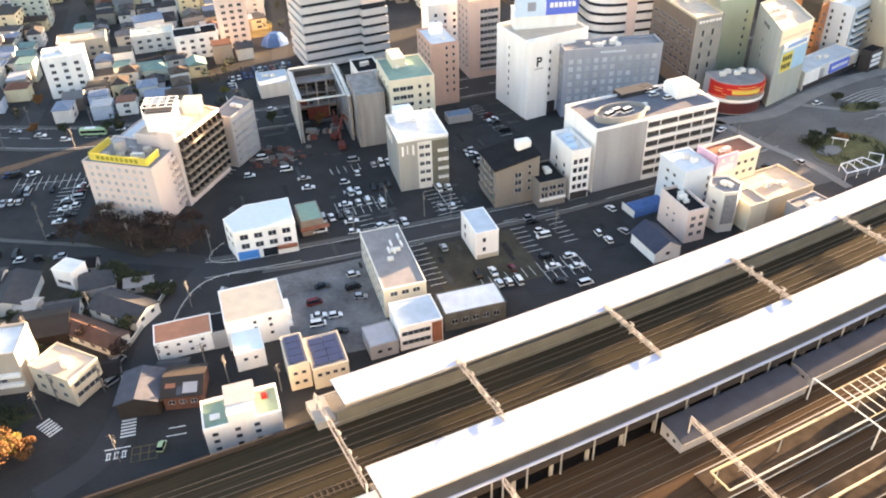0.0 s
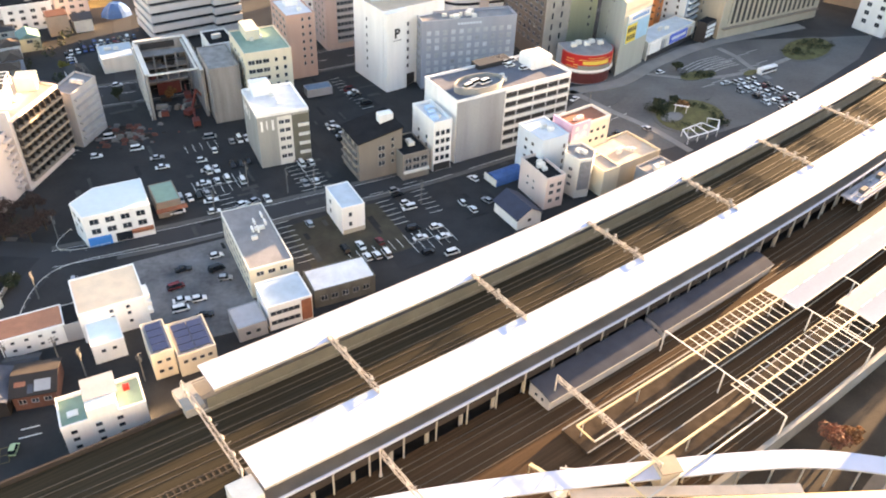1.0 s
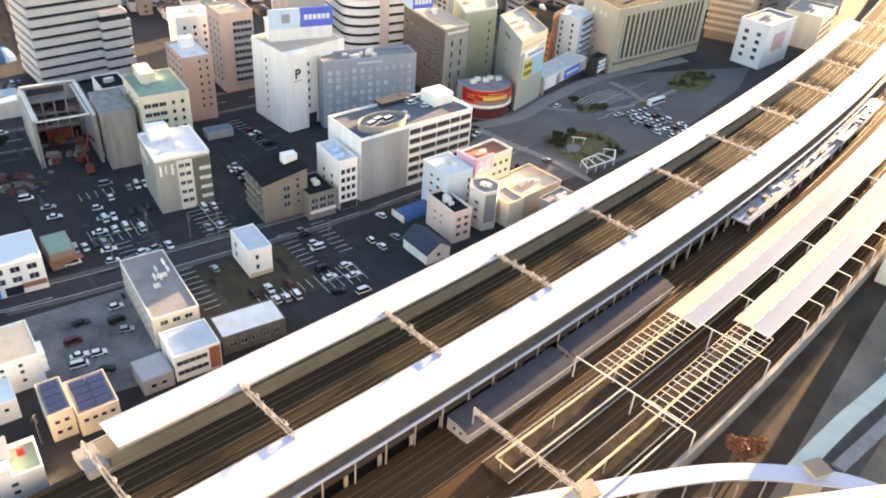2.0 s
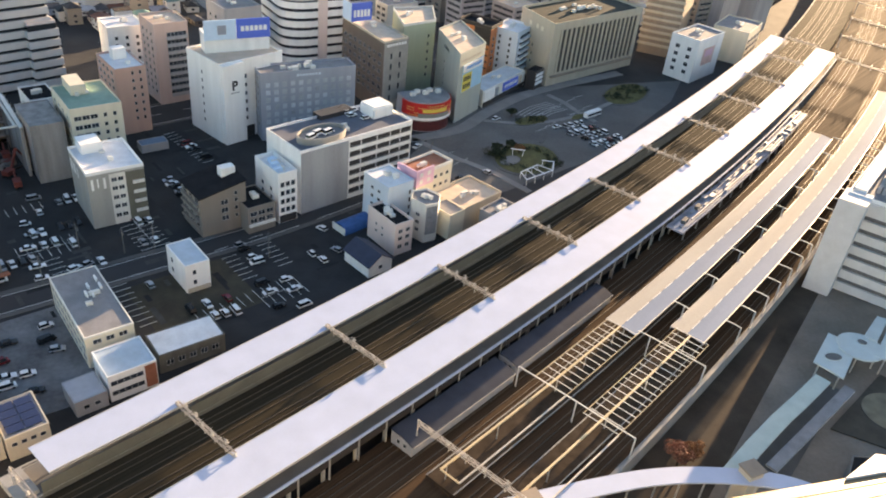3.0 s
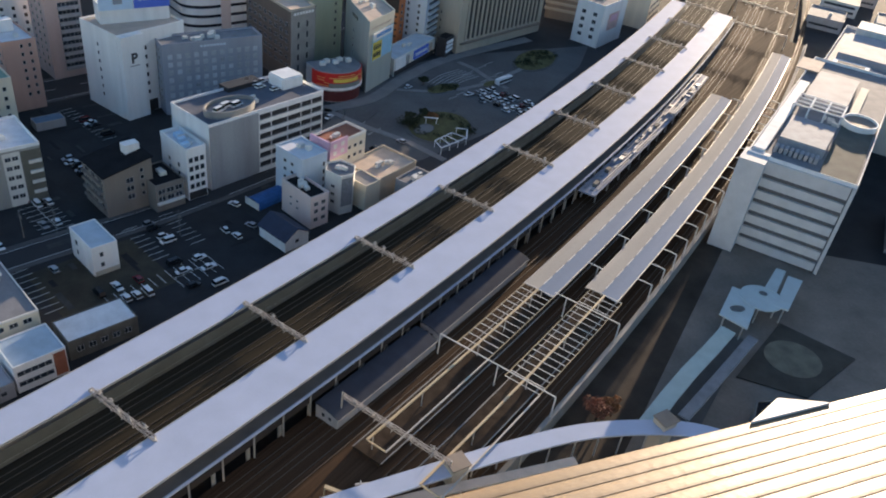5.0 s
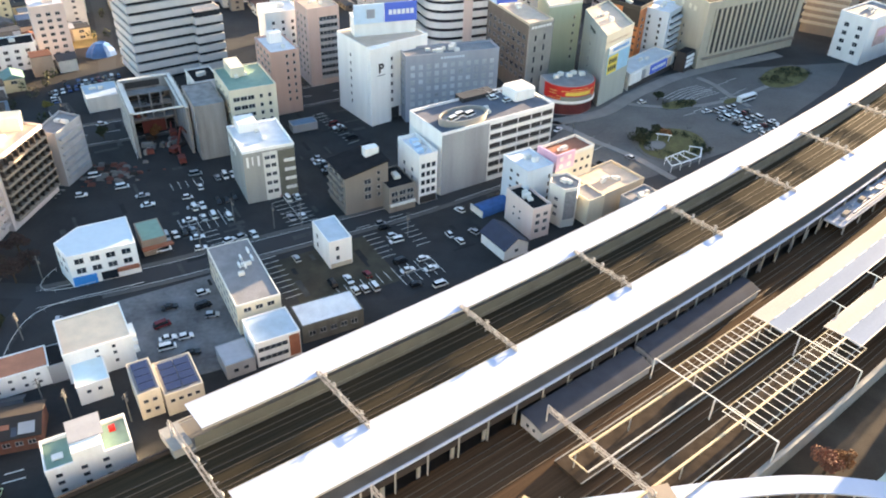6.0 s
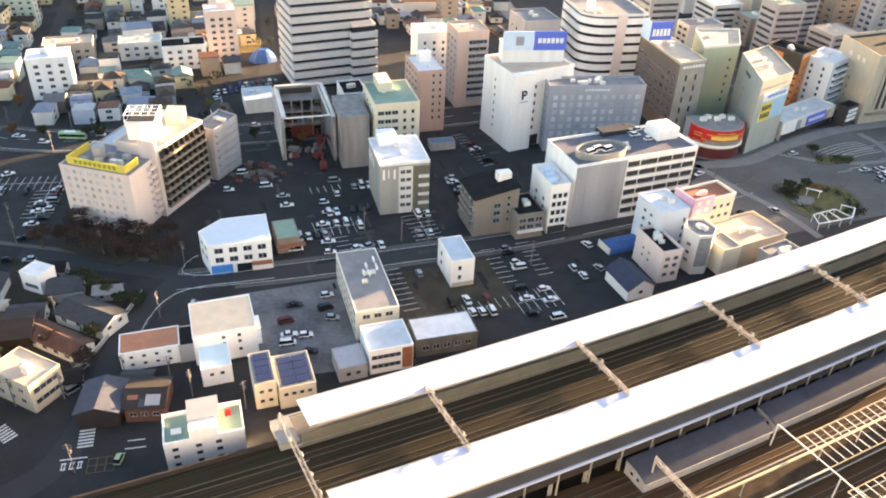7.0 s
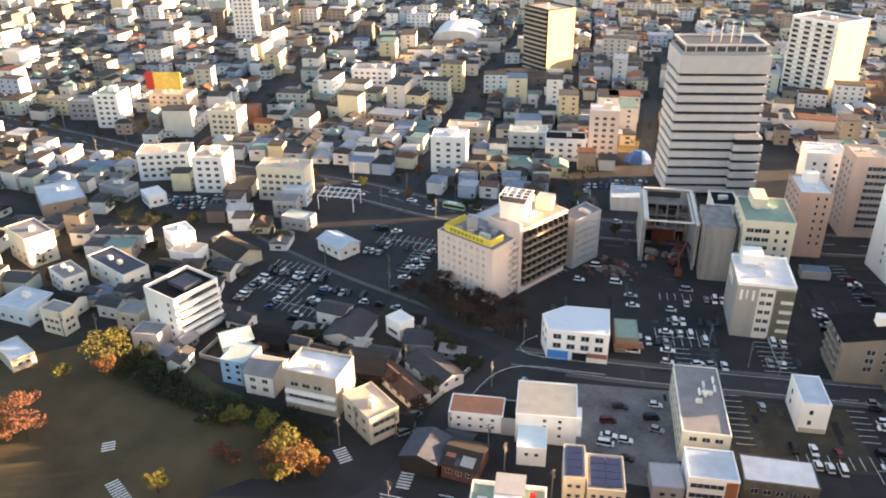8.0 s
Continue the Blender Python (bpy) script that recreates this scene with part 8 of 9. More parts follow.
def bus(x, y, ang, paint):
    ob = thing("bus", x, y, 0.05, ang, f"{paint} and white city bus on the avenue", "bus")
    bm = bmesh.new()
    bm_box(bm, -5.2, 5.2, -1.22, 1.22, 0.4, 3.0)
    bmesh.ops.bevel(bm, geom=bm.edges[:], offset=0.18, segments=2, affect="EDGES")
    part("body", bm, PAINT[paint], ob)
    bm = bmesh.new()
    bm_box(bm, -4.8, 4.9, -1.25, 1.25, 1.4, 2.4)
    part("window_band", bm, car_glass, ob)
    bm = bmesh.new()
    bm_box(bm, -3, 1, -0.8, 0.8, 3.0, 3.25)
    part("roof_unit", bm, white_wall, ob)
    for sx in (-3.2, 3.0):
        for sy in (-1.1, 1.1):
            bm = bmesh.new()
            bm_box(bm, sx - 0.45, sx + 0.45, sy - 0.13, sy + 0.13, 0, 0.9)
            bmesh.ops.bevel(bm, geom=bm.edges[:], offset=0.12, segments=1, affect="EDGES")
            part("wheel", bm, tyre_m, ob)


bus(-167, 262.5, 8, "green")
bus(165, 302, 28, "white")


# ---- trees and hedges ----
def leaf_cloud(bm, rnd, cx, cy, cz, rx, ry, rz, n, size):
    for _ in range(n):
        while True:
            a0, b0, c0 = rnd.uniform(-1, 1), rnd.uniform(-1, 1), rnd.uniform(-1, 1)
            if 0.25 < a0 * a0 + b0 * b0 + c0 * c0 < 1:
                break
        p = Vector((cx + a0 * rx, cy + b0 * ry, cz + c0 * rz))
        nrm = Vector((rnd.gauss(0, 1), rnd.gauss(0, 1), rnd.gauss(0.6, 1))).normalized()
        t = nrm.orthogonal().normalized()
        t = (t * math.cos(s0 := rnd.uniform(0, 6.28)) + nrm.cross(t) * math.sin(s0))
        u = nrm.cross(t)
        s = size * rnd.uniform(0.6, 1.4)
        bm.faces.new([bm.verts.new(p + t * s * i + u * s * 0.7 * j) for i, j in ((-1, 0), (0, -0.8), (1, 0), (0, 0.8))])


TREES = {}


def tree(x, y, h, r, tone, variant=0, z=0.0):
    key = (tone, variant, round(h), round(r))
    if key in TREES:
        return copy_thing(TREES[key], pose(x, y, z, 0, 0, (x * 37 + y * 17) % 360))
    rn = random.Random(hash((variant, round(h * 3), len(tone))) % 9973)
    ob = thing("tree", x, y, z, 0, f"broad tree with {tone} leaves and gaps in its crown" if tone != "bare brown" else "nearly bare tree with dark brown twigs", "tree", "trees of the quarter")
    bm = bmesh.new()
    bm_tube(bm, 0, 0, 0, h * 0.45, 0.05 * r + 0.12, 0.05 * r + 0.05, 8)
    tips = []
    for i in range(9):
        a0 = 2 * math.pi * i / 9 + rn.uniform(-0.3, 0.3)
        k = rn.uniform(0.35, 0.8) * r
        tip = (k * math.cos(a0), k * math.sin(a0), h * rn.uniform(0.52, 0.85))
        bm_bar(bm, (0, 0, h * rn.uniform(0.28, 0.45)), tip, 0.12)
        tips.append(tip)
    tips.append((0, 0, h * 0.85))
    part("trunk", bm, bark, ob)
    bm = bmesh.new()
    for tx, ty, tz in tips:
        leaf_cloud(bm, rn, tx, ty, tz, r * rn.uniform(0.3, 0.5), r * rn.uniform(0.3, 0.5), h * rn.uniform(0.12, 0.2), 150, 0.24)
    part("crown", bm, LEAF[tone], ob)
    TREES[key] = ob
    return ob


for x, y, h, r, tn, v in ((-194, 109, 11, 7, "yellow", 0), (-108.5, 106.5, 5, 3, "orange", 2), (-121.5, 102.5, 6, 3, "red", 2), (-117, 99.5, 5, 3, "orange", 2), (-189, 104, 7, 4, "orange", 1), (-198, 96, 6, 3, "yellow", 1), (-182, 75, 9, 6, "red", 0), (-187, 69, 8, 5, "orange", 0),
                          (-139, 110, 6, 3, "yellow", 2), (-142, 108, 4, 2, "yellow", 2), (-147, 107, 4, 2.4, "yellow", 2), (-130.6, 112, 6, 3, "yellow", 2), (-119, 106, 9, 6, "yellow", 0),
                          (-113, 103, 9, 6, "orange", 1), (-114, 100, 6, 3, "yellow", 1), (-112, 107, 6, 3, "yellow", 2), (-129, 98, 4, 2.4, "red", 2), (-137, 81, 6, 3, "yellow", 1),
                          (-117, 112, 5, 3, "green", 1), (99, 105, 6, 4, "red", 1), (103, 106.5, 5, 3, "orange", 2), (-108, 169, 5, 3, "green", 1), (-103, 166, 4, 2.4, "green", 2),
                          (-191, 79, 9, 6, "red", 0), (-195, 74, 8, 5, "orange", 0), (-146, 105, 5, 3, "green", 1), (-125, 111, 5, 3, "green", 1), (-131, 111, 5, 2.8, "yellow", 2), (-122, 109, 6, 3, "orange", 2), (-117, 103, 6, 3, "orange", 2), (-134, 98, 4, 2.4, "red", 2),
                          (-200, 116, 6, 4, "green", 0), (-185, 115, 6, 4, "green", 0), (-176, 112, 5, 4, "green", 1), (-168, 113, 5, 3, "green", 1),
                          (108, 270, 4, 2.4, "green", 2), (106, 265, 4, 2.4, "green", 2), (115, 272, 4, 2.4, "green", 2), (126, 304, 4, 2.4, "green", 2), (117, 268, 4, 2.4, "orange", 2),
                          (-250, 190, 6, 4, "green", 0), (-262, 185, 5, 3, "green", 1), (-230, 205, 6, 3, "green", 1), (-300, 222, 6, 4, "green", 0), (-207, 198, 6, 4, "green", 0)):
    tree(x, y, h, r, tn, v)
for x, y in ((-134, 193), (-129, 198), (-127, 191), (-122, 196), (-121, 189), (-116, 193), (-115, 187), (-111, 191), (-109, 196), (-133, 200), (-117, 200), (-108, 187), (-100, 186), (-139, 189), (-104, 201), (-98, 192)):
    tree(x, y, 6 + (x * 7) % 3, 4, "bare brown", int(-x) % 3)
for x, y, h, r, v in LATE_TREES:
    tree(x, y, h, r, "green", v)
for i in range(30):
    t = rnd.random()
    tree(-600 + 560 * t, 225 + 70 * t + rnd.choice((-14, 14)) + rnd.uniform(-2, 2), 5, 2.4, rnd.choice(["yellow", "orange", "green"]), 2)
hb = bmesh.new()
for i in range(420):
    t = rnd.random()
    x, y = -204 + 90 * t, 121 - 11 * math.sin(math.pi * min(1, t * 1.3)) * 0.9 + rnd.uniform(-4, 4) - 4 * t
    leaf_cloud(hb, rnd, x, y, rnd.uniform(0.4, 1.6), 1.6, 1.6, 1.0, 26, 0.26)
for i in range(260):
    t = rnd.random()
    x, y = -190 + 48 * t, 109 + 1.5 * t + rnd.uniform(-3.5, 3.5)
    leaf_cloud(hb, rnd, x, y, rnd.uniform(0.6, 3.0), 1.8, 1.8, 1.3, 30, 0.3)
tagged(new("hedge", to_mesh("hedge", hb, LEAF["green"])), "dark green shrubs and hedges along the park edge", "hedge", kind="stuff")
hb = bmesh.new()
for i in range(110):
    a0 = rnd.uniform(0, 6.28)
    k = rnd.uniform(0.62, 0.88)
    leaf_cloud(hb, rnd, 118.5 + 14.5 * k * math.cos(a0), 263 + 13.0 * k * math.sin(a0), 0.7, 1.1, 1.1, 0.6, 20, 0.25)
for cx, cy, rx, ry, k in ((134, 299, 8, 3, 40), (188, 323, 7, 4, 36), (201, 332, 9, 5, 50), (106, 268, 4, 4, 30), (129, 257, 3, 4, 24)):
    for i in range(k):
        a0, q = rnd.uniform(0, 6.28), math.sqrt(rnd.random())
        leaf_cloud(hb, rnd, cx + rx * q * math.cos(a0), cy + ry * q * math.sin(a0), rnd.uniform(0.5, 1.4), 1.1, 1.1, 0.8, 20, 0.28)
tagged(new("shrubs", to_mesh("shrubs", hb, LEAF["green"])), "low dull green shrubs on the traffic island", "shrubs", kind="stuff")


# ---- poles ----
def utility_pole(x, y, h=9.0):
    key = ("pole", h)
    if key in TREES:
        return copy_thing(TREES[key], pose(x, y, 0, 0, 0, (x * 31) % 90))
    ob = thing("utility_pole", x, y, 0, 20, "grey concrete utility pole with crossarms and a transformer", "utility pole", "utility poles")
    bm = bmesh.new()
    bm_tube(bm, 0, 0, 0, h, 0.19, 0.12, 8)
    part("pole", bm, dark_concrete, ob)
    for z in (h - 0.5, h - 1.3):
        bm = bmesh.new()
        bm_box(bm, -0.9, 0.9, -0.06, 0.06, z, z + 0.12)
        part("crossarm", bm, dark_steel, ob)
    bm = bmesh.new()
    bm_tube(bm, 0.4, 0, h - 2.8, h - 1.8, 0.25, n=8)
    part("transformer", bm, dark_concrete, ob)
    TREES[key] = ob
    return ob


for line, w, sd in ((STREET, 8.5, 1), (LANE, 8.5, 1), (HOTEL_LANE, 7, 1), (AVENUE, 17, -1), (AVENUE, 17, 1)):
    acc = 12.0
    for p, q in zip(line, line[1:]):
        p, q = Vector(p), Vector(q)
        acc += (q - p).length
        if acc > 26:
            acc = 0
            d = (q - p).normalized()
            pos = q + Vector((-d.y, d.x)) * sd * (w / 2 + 1.2)
            utility_pole(pos.x, pos.y)
for x, y in ((-110, 124), (-70, 133), (-77, 137), (-150, 122), (-172, 118), (-213, 130), (-128, 144), (-116, 155), (-56, 131), (-43, 215), (-30, 211), (12, 204), (-100, 128), (-222, 212), (-196, 150), (-219, 110), (-210, 116), (-111, 118), (-155, 199)):
    utility_pole(x, y)


# ---- the wide field of houses beyond ----
def house_template(i):
    rn = random.Random(100 + i)
    w, d, h, rise = rn.uniform(7, 11), rn.uniform(6.5, 9), rn.choice((3.2, 5.6, 5.8, 6.2)), rn.uniform(1.2, 2.2)
    kind = ("gable", "hip", "flat", "gable", "flat", "hip")[i % 6]
    ob = thing("house", 0, 0, -50, 0, f"small {'two' if h > 5 else 'one'}-storey house with a {dict(gable='pitched', hip='hipped', flat='flat')[kind]} roof", "house", "houses of the town")
    hx, hy = w / 2, d / 2
    sq = [(-hx, -hy), (hx, -hy), (hx, hy), (-hx, hy)]
    if kind == "flat":
        h *= rn.choice((1.0, 1.4))
    bm = bmesh.new()
    bm_prism(bm, sq, 0, h)
    part("wall", bm, house_wall, ob)
    bm = bmesh.new()
    roof_on(bm, hx, hy, h, rise, kind)
    part("roof", bm, house_roof, ob)
    for e in range(4):
        L = w if e % 2 == 0 else d
        zs = [1.5, 4.2, 6.8][: max(1, int(h / 2.7))]
        if e in (0, 1):
            windows(ob, sq, e, zs[-1:] if e else zs[:2], 1, 2.2, 1.2, 0.8, 0.8)
    return ob


def roof_on(bm, hx, hy, h, rise, kind, mi=0):
    e = 0.45
    if kind == "flat":
        bm_prism(bm, [(-hx - 0.1, -hy - 0.1), (hx + 0.1, -hy - 0.1), (hx + 0.1, hy + 0.1), (-hx - 0.1, hy + 0.1)], h, h + 0.35, mi)
        return
    k = hx - (hy if kind == "hip" else -e)
    k = max(0.5, k)
    lo = [bm.verts.new(p) for p in ((-hx - e, -hy - e, h - 0.15), (hx + e, -hy - e, h - 0.15), (hx + e, hy + e, h - 0.15), (-hx - e, hy + e, h - 0.15))]
    r = [bm.verts.new((-k, 0, h + rise)), bm.verts.new((k, 0, h + rise))]
    for f in ((lo[0], lo[1], r[1], r[0]), (lo[2], lo[3], r[0], r[1]), (lo[1], lo[2], r[1]), (lo[3], lo[0], r[0]), tuple(lo[::-1])):
        bm.faces.new(f).material_index = mi


def near_line(x, y, line, w):
    p = Vector((x, y))
    for a0, b0 in zip(line, line[1:]):
        a0, b0 = Vector(a0), Vector(b0)
        t = max(0.0, min(1.0, (p - a0).dot(b0 - a0) / (b0 - a0).length_squared))
        if (p - a0 - (b0 - a0) * t).length < w:
            return True
    return False


taken = [(o.matrix_basis.translation.x, o.matrix_basis.translation.y, 13 if o.get("category") not in ("hotel", "office tower", "apartment tower", "department store") else 24)
         for o in scene.collection.objects if o.type == "EMPTY" and o.parent is None and o.get("category") in ("building", "house", "hotel", "apartment block", "office tower", "apartment tower", "department store", "shop", "apartment house", "hall", "steel frame", "parking tower", "car park building", "building shell")]
taken += [(-271, 208, 16), (-120, 320, 22), (-160, 219, 28), (-185, 225, 18), (-122, 362, 10)]


def free(x, y, r):
    return all((x - a0) ** 2 + (y - b0) ** 2 > (c0 + r) ** 2 for a0, b0, c0 in taken)


CROSS = [smooth([(-330, 238), (-360, 330), (-420, 480), (-500, 700)]), smooth([(-196, 262), (-225, 350), (-290, 520), (-360, 760)]), smooth([(-520, 330), (-300, 400), (-120, 470), (60, 560)]),
         smooth([(-640, 430), (-400, 520), (-150, 610), (100, 700)]), smooth([(-100, 290), (-130, 400), (-180, 560), (-220, 800)]), smooth([(-300, 240), (-310, 190), (-330, 120), (-350, 60)]),
         smooth([(-420, 228), (-430, 150), (-450, 60)]), smooth([(-600, 130), (-440, 160), (-320, 165), (-228, 190)])]
bm = bmesh.new()
for i, line in enumerate(CROSS):
    ribbon(bm, line, 7.5, -0.3, 0.014 + 0.004 * i)
structure("road_6", bm, road_m, "narrow asphalt streets between the houses", "road")


def wanted(x, y):
    d, a0 = math.hypot(x, y), math.degrees(math.atan2(-x, y))
    if not (1.0 < a0 < 76) or d > 1080 or d < 190:
        return False
    if x > -118 and y < 420:
        return False
    if -200 < x and y < 250:
        return False
    if x > -250 and y < 112 + max(0, x + 215) * 0.2:
        return False
    if y < 60:
        return False
    return True


spots = []
rn = random.Random(77)
gu, gv = Vector((math.cos(radians(24)), math.sin(radians(24)))), Vector((-math.sin(radians(24)), math.cos(radians(24))))
for i in range(-104, 104):
    for j in range(-14, 120):
        p = gu * (i * 11.0 + rn.uniform(-2.4, 2.4)) + gv * (j * 10.2 + rn.uniform(-2.2, 2.2))
        if wanted(p.x, p.y) and rn.random() < 0.90 and free(p.x, p.y, 1 if p.length < 420 else 5) and not near_line(p.x, p.y, AVENUE, 17) and not any(near_line(p.x, p.y, L, 8.2) for L in CROSS):
            spots.append((p.length, p.x, p.y))
spots.sort()
# low houses and huts packed behind the park
QUARTER = [(-244, 122), (-208, 130), (-172, 118), (-118, 138), (-104, 166), (-128, 181), (-232, 190)]


def inside(x, y, poly):
    odd = False
    for (x0, y0), (x1, y1) in zip(poly, poly[1:] + poly[:1]):
        if (y0 > y) != (y1 > y) and x < (x1 - x0) * (y - y0) / (y1 - y0) + x0:
            odd = not odd
    return odd


lot = rect(-172, 171, 62, 38, 12)
huts = []
for i in range(18):
    for j in range(10):
        x, y = -246 + i * 8.2 + rn.uniform(-1.6, 1.6), 112 + j * 8.2 + rn.uniform(-1.6, 1.6)
        if inside(x, y, QUARTER) and not inside(x, y, lot) and all((x - a0) ** 2 + (y - b0) ** 2 > (c0 - 2.5) ** 2 for a0, b0, c0 in taken) and not near_line(x, y, LANE, 7.5) and not near_line(x, y, HOTEL_LANE, 7):
            huts.append((x, y))
for k, (x, y) in enumerate(huts):
    gable_house("house", rn.choice(("low old house with a dark tiled roof", "small dark-roofed house in a yard", "single-storey house with a weathered roof")), x, y, rn.uniform(5, 8), rn.uniform(4, 6), rn.choice((12, 102)) + rn.uniform(-8, 8),
                rn.choice((2.6, 2.8, 4.6)), rn.uniform(0.9, 1.5), rn.choice((offwhite, dark_brown, gray_wall, beige_wall)), rn.choice((slate, roof_dark, dark_brown, slate, roof_gray)), wins=[(0, [1.5], 2, 1.2, 0.9)])


def yard_wall(pts, h=1.4):
    """A low block wall round a yard, in straight lengths."""
    ob = thing("yard_wall", pts[0][0], pts[0][1], 0, 0, "low grey block wall round a house yard", "wall", "yard walls")
    o = Vector(pts[0])
    for a0, b0 in zip(pts, pts[1:]):
        a0, b0 = Vector(a0) - o, Vector(b0) - o
        bm = bmesh.new()
        bm_bar(bm, (a0.x, a0.y, h / 2), (b0.x, b0.y, h / 2), 0.18, h)
        wall = part("wall_length", bm, concrete, ob)
        bm = bmesh.new()
        bm_bar(bm, (a0.x, a0.y, h + 0.05), (b0.x, b0.y, h + 0.05), 0.26, 0.1)
        under(part("coping", bm, offwhite, ob), wall)


yard_wall([(-99.4, 171), (-99.7, 157), (-100.6, 143.3), (-104, 139)])
for x, y, w, d, a_ in ((-142, 161, 20, 22, 15), (-152, 140, 22, 14, 12), (-168, 134, 14, 14, 12), (-214, 180, 22, 16, -8), (-240, 160, 24, 14, 10), (-206, 146, 16, 14, 12)):
    q = rect(x, y, w, d, a_)
    yard_wall([q[0], q[1], q[2]] if x > -130 else [q[3], q[0], q[1]])
for x, y in ((-122, 160), (-126, 156), (-113, 146), (-124, 138), (-131, 146), (-136, 150), (-103, 150), (-101, 140), (-98, 166), (-150, 152), (-157, 136), (-172, 140), (-211, 168), (-222, 182), (-232, 152), (-246, 166), (-252, 150), (-258, 132), (-266, 148)):
    tree(x, y, 4 + (x * 3) % 2, 3, "green" if (x + y) % 3 else "bare brown", int(y) % 3)
for x, y, w, d, a_, h, wl, rf in ((-133, 141, 8, 6, 15, 3.0, gray_wall, slate), (-124, 155, 9, 6, 18, 3.2, offwhite, slate), (-101, 133, 6, 5, 20, 2.8, dark_brown, roof_dark),
                                  (-152, 165, 10, 7, 12, 4.8, offwhite, slate), (-128, 176, 7, 5, 12, 3.0, gray_wall, roof_dark), (-153, 134, 7, 5, 12, 3.0, dark_brown, roof_dark), (-176, 146, 8, 6, 12, 3.2, offwhite, slate),
                                  (-206, 167, 9, 7, 12, 4.6, offwhite, slate), (-222, 156, 10, 7, 10, 5.0, beige_wall, dark_brown), (-204, 138, 7, 6, 10, 3.0, gray_wall, slate), (-218, 128, 8, 6, 15, 5.0, offwhite, slate), (-232, 121, 9, 7, 12, 5.2, offwhite, roof_dark)):
    gable_house("house", "low old house with a dark tiled roof", x, y, w, d, a_, h, 1.3, wl, rf, wins=[(0, [1.5], 2, 1.2, 0.9), (1, [1.5], 1, 1.0, 0.9)])
hb = bmesh.new()
for i in range(420):
    x, y = rn.uniform(-246, -102), rn.uniform(112, 188)
    if inside(x, y, QUARTER) and not inside(x, y, lot) and not near_line(x, y, LANE, 6) and not near_line(x, y, HOTEL_LANE, 5) and free(x, y, -4):
        leaf_cloud(hb, rn, x, y, 1.3, rn.uniform(0.8, 1.8), rn.uniform(0.8, 1.8), rn.uniform(0.8, 1.6), 46, 0.3)
tagged(new("garden_shrubs", to_mesh("garden_shrubs", hb, LEAF["green"])), "dark evergreen shrubs in the gardens", "shrubs", kind="stuff")
templates = [house_template(i) for i in range(18)]
def tail(b, n):
    b.verts.ensure_lookup_table()
    return b.verts[n:]


far = bmesh.new()
far_r = bmesh.new()
far_g = bmesh.new()
used = set()
for k, (_, x, y) in enumerate(spots):
    i = rn.randrange(len(templates))
    ang = 24 + 30 * noise.noise((x / 140, y / 140, 3)) + rn.choice((0, 90, 180, 270)) + rn.uniform(-4, 4)
    if k < 190:
        if i not in used:
            used.add(i)
            templates[i].matrix_basis = pose(x, y, 0, 0, 0, ang)
        else:
            copy_thing(templates[i], pose(x, y, 0, 0, 0, ang))
        continue
    hx, hy, h = rn.uniform(3.2, 5.4), rn.uniform(2.8, 4.6), rn.choice((3.0, 3.2, 5.4, 5.8, 6.2, 6.6, 8.5))
    kind = rn.choice(("gable", "hip", "flat", "hip", "gable"))
    if rn.random() < 0.14:
        hx, hy, h, kind = rn.uniform(5, 10), rn.uniform(4.5, 6), rn.choice((9, 9, 12, 15, 18)), "flat"
    m = pose(x, y, 0, 0, 0, ang)
    n0, n1, n2 = len(far.verts), len(far_r.verts), len(far_g.verts)
    for z in [1.6 + 2.9 * q for q in range(max(1, int(h / 2.9)))]:
        for q in range(max(1, int(hx / 1.9))):
            c = -hx + 2 * hx * (q + 0.5) / max(1, int(hx / 1.9))
            bm_box(far_g, c - 0.7, c + 0.7, -hy - 0.05, -hy + 0.05, z - 0.55, z + 0.55)
        bm_box(far_g, hx - 0.05, hx + 0.05, -0.8, 0.8, z - 0.55, z + 0.55)
        bm_box(far_g, -hx - 0.05, -hx + 0.05, -0.8, 0.8, z - 0.55, z + 0.55)
    bm_prism(far, [(-hx, -hy), (hx, -hy), (hx, hy), (-hx, hy)], 0, h)
    roof_on(far_r, hx, hy, h, rn.uniform(1.2, 2.2), kind)
    for b, n in ((far, n0), (far_r, n1), (far_g, n2)):
        for v in tail(b, n):
            v.co = m @ v.co
for i, t in enumerate(templates):
    if i not in used:
        for o in list(t.children_recursive) + [t]:
            bpy.data.objects.remove(o)
fh = thing("distant_houses", 0, 0, 0, 0, "dense field of small houses with grey and brown roofs", "houses")
fh["kind"] = "stuff"
tagged(part("walls", far, far_wall, fh), kind="stuff")
tagged(part("roofs", far_r, far_roof, fh), kind="stuff")
tagged(part("windows", far_g, glass_m, fh), kind="stuff")
# trees among the houses
hb = bmesh.new()
for i in range(1100):
    a0, d0 = radians(rn.uniform(4, 74)), math.sqrt(rn.uniform(230 ** 2, 1000 ** 2))
    x, y = -math.sin(a0) * d0, math.cos(a0) * d0
    if wanted(x, y) and not near_line(x, y, AVENUE, 9):
        leaf_cloud(hb, rn, x, y, 2.6, rn.uniform(1.5, 3), rn.uniform(1.5, 3), 2.2, 60, 0.55)
tagged(new("garden_trees", to_mesh("garden_trees", hb, LEAF["green"])), "dark garden trees scattered among the houses", "trees", kind="stuff")

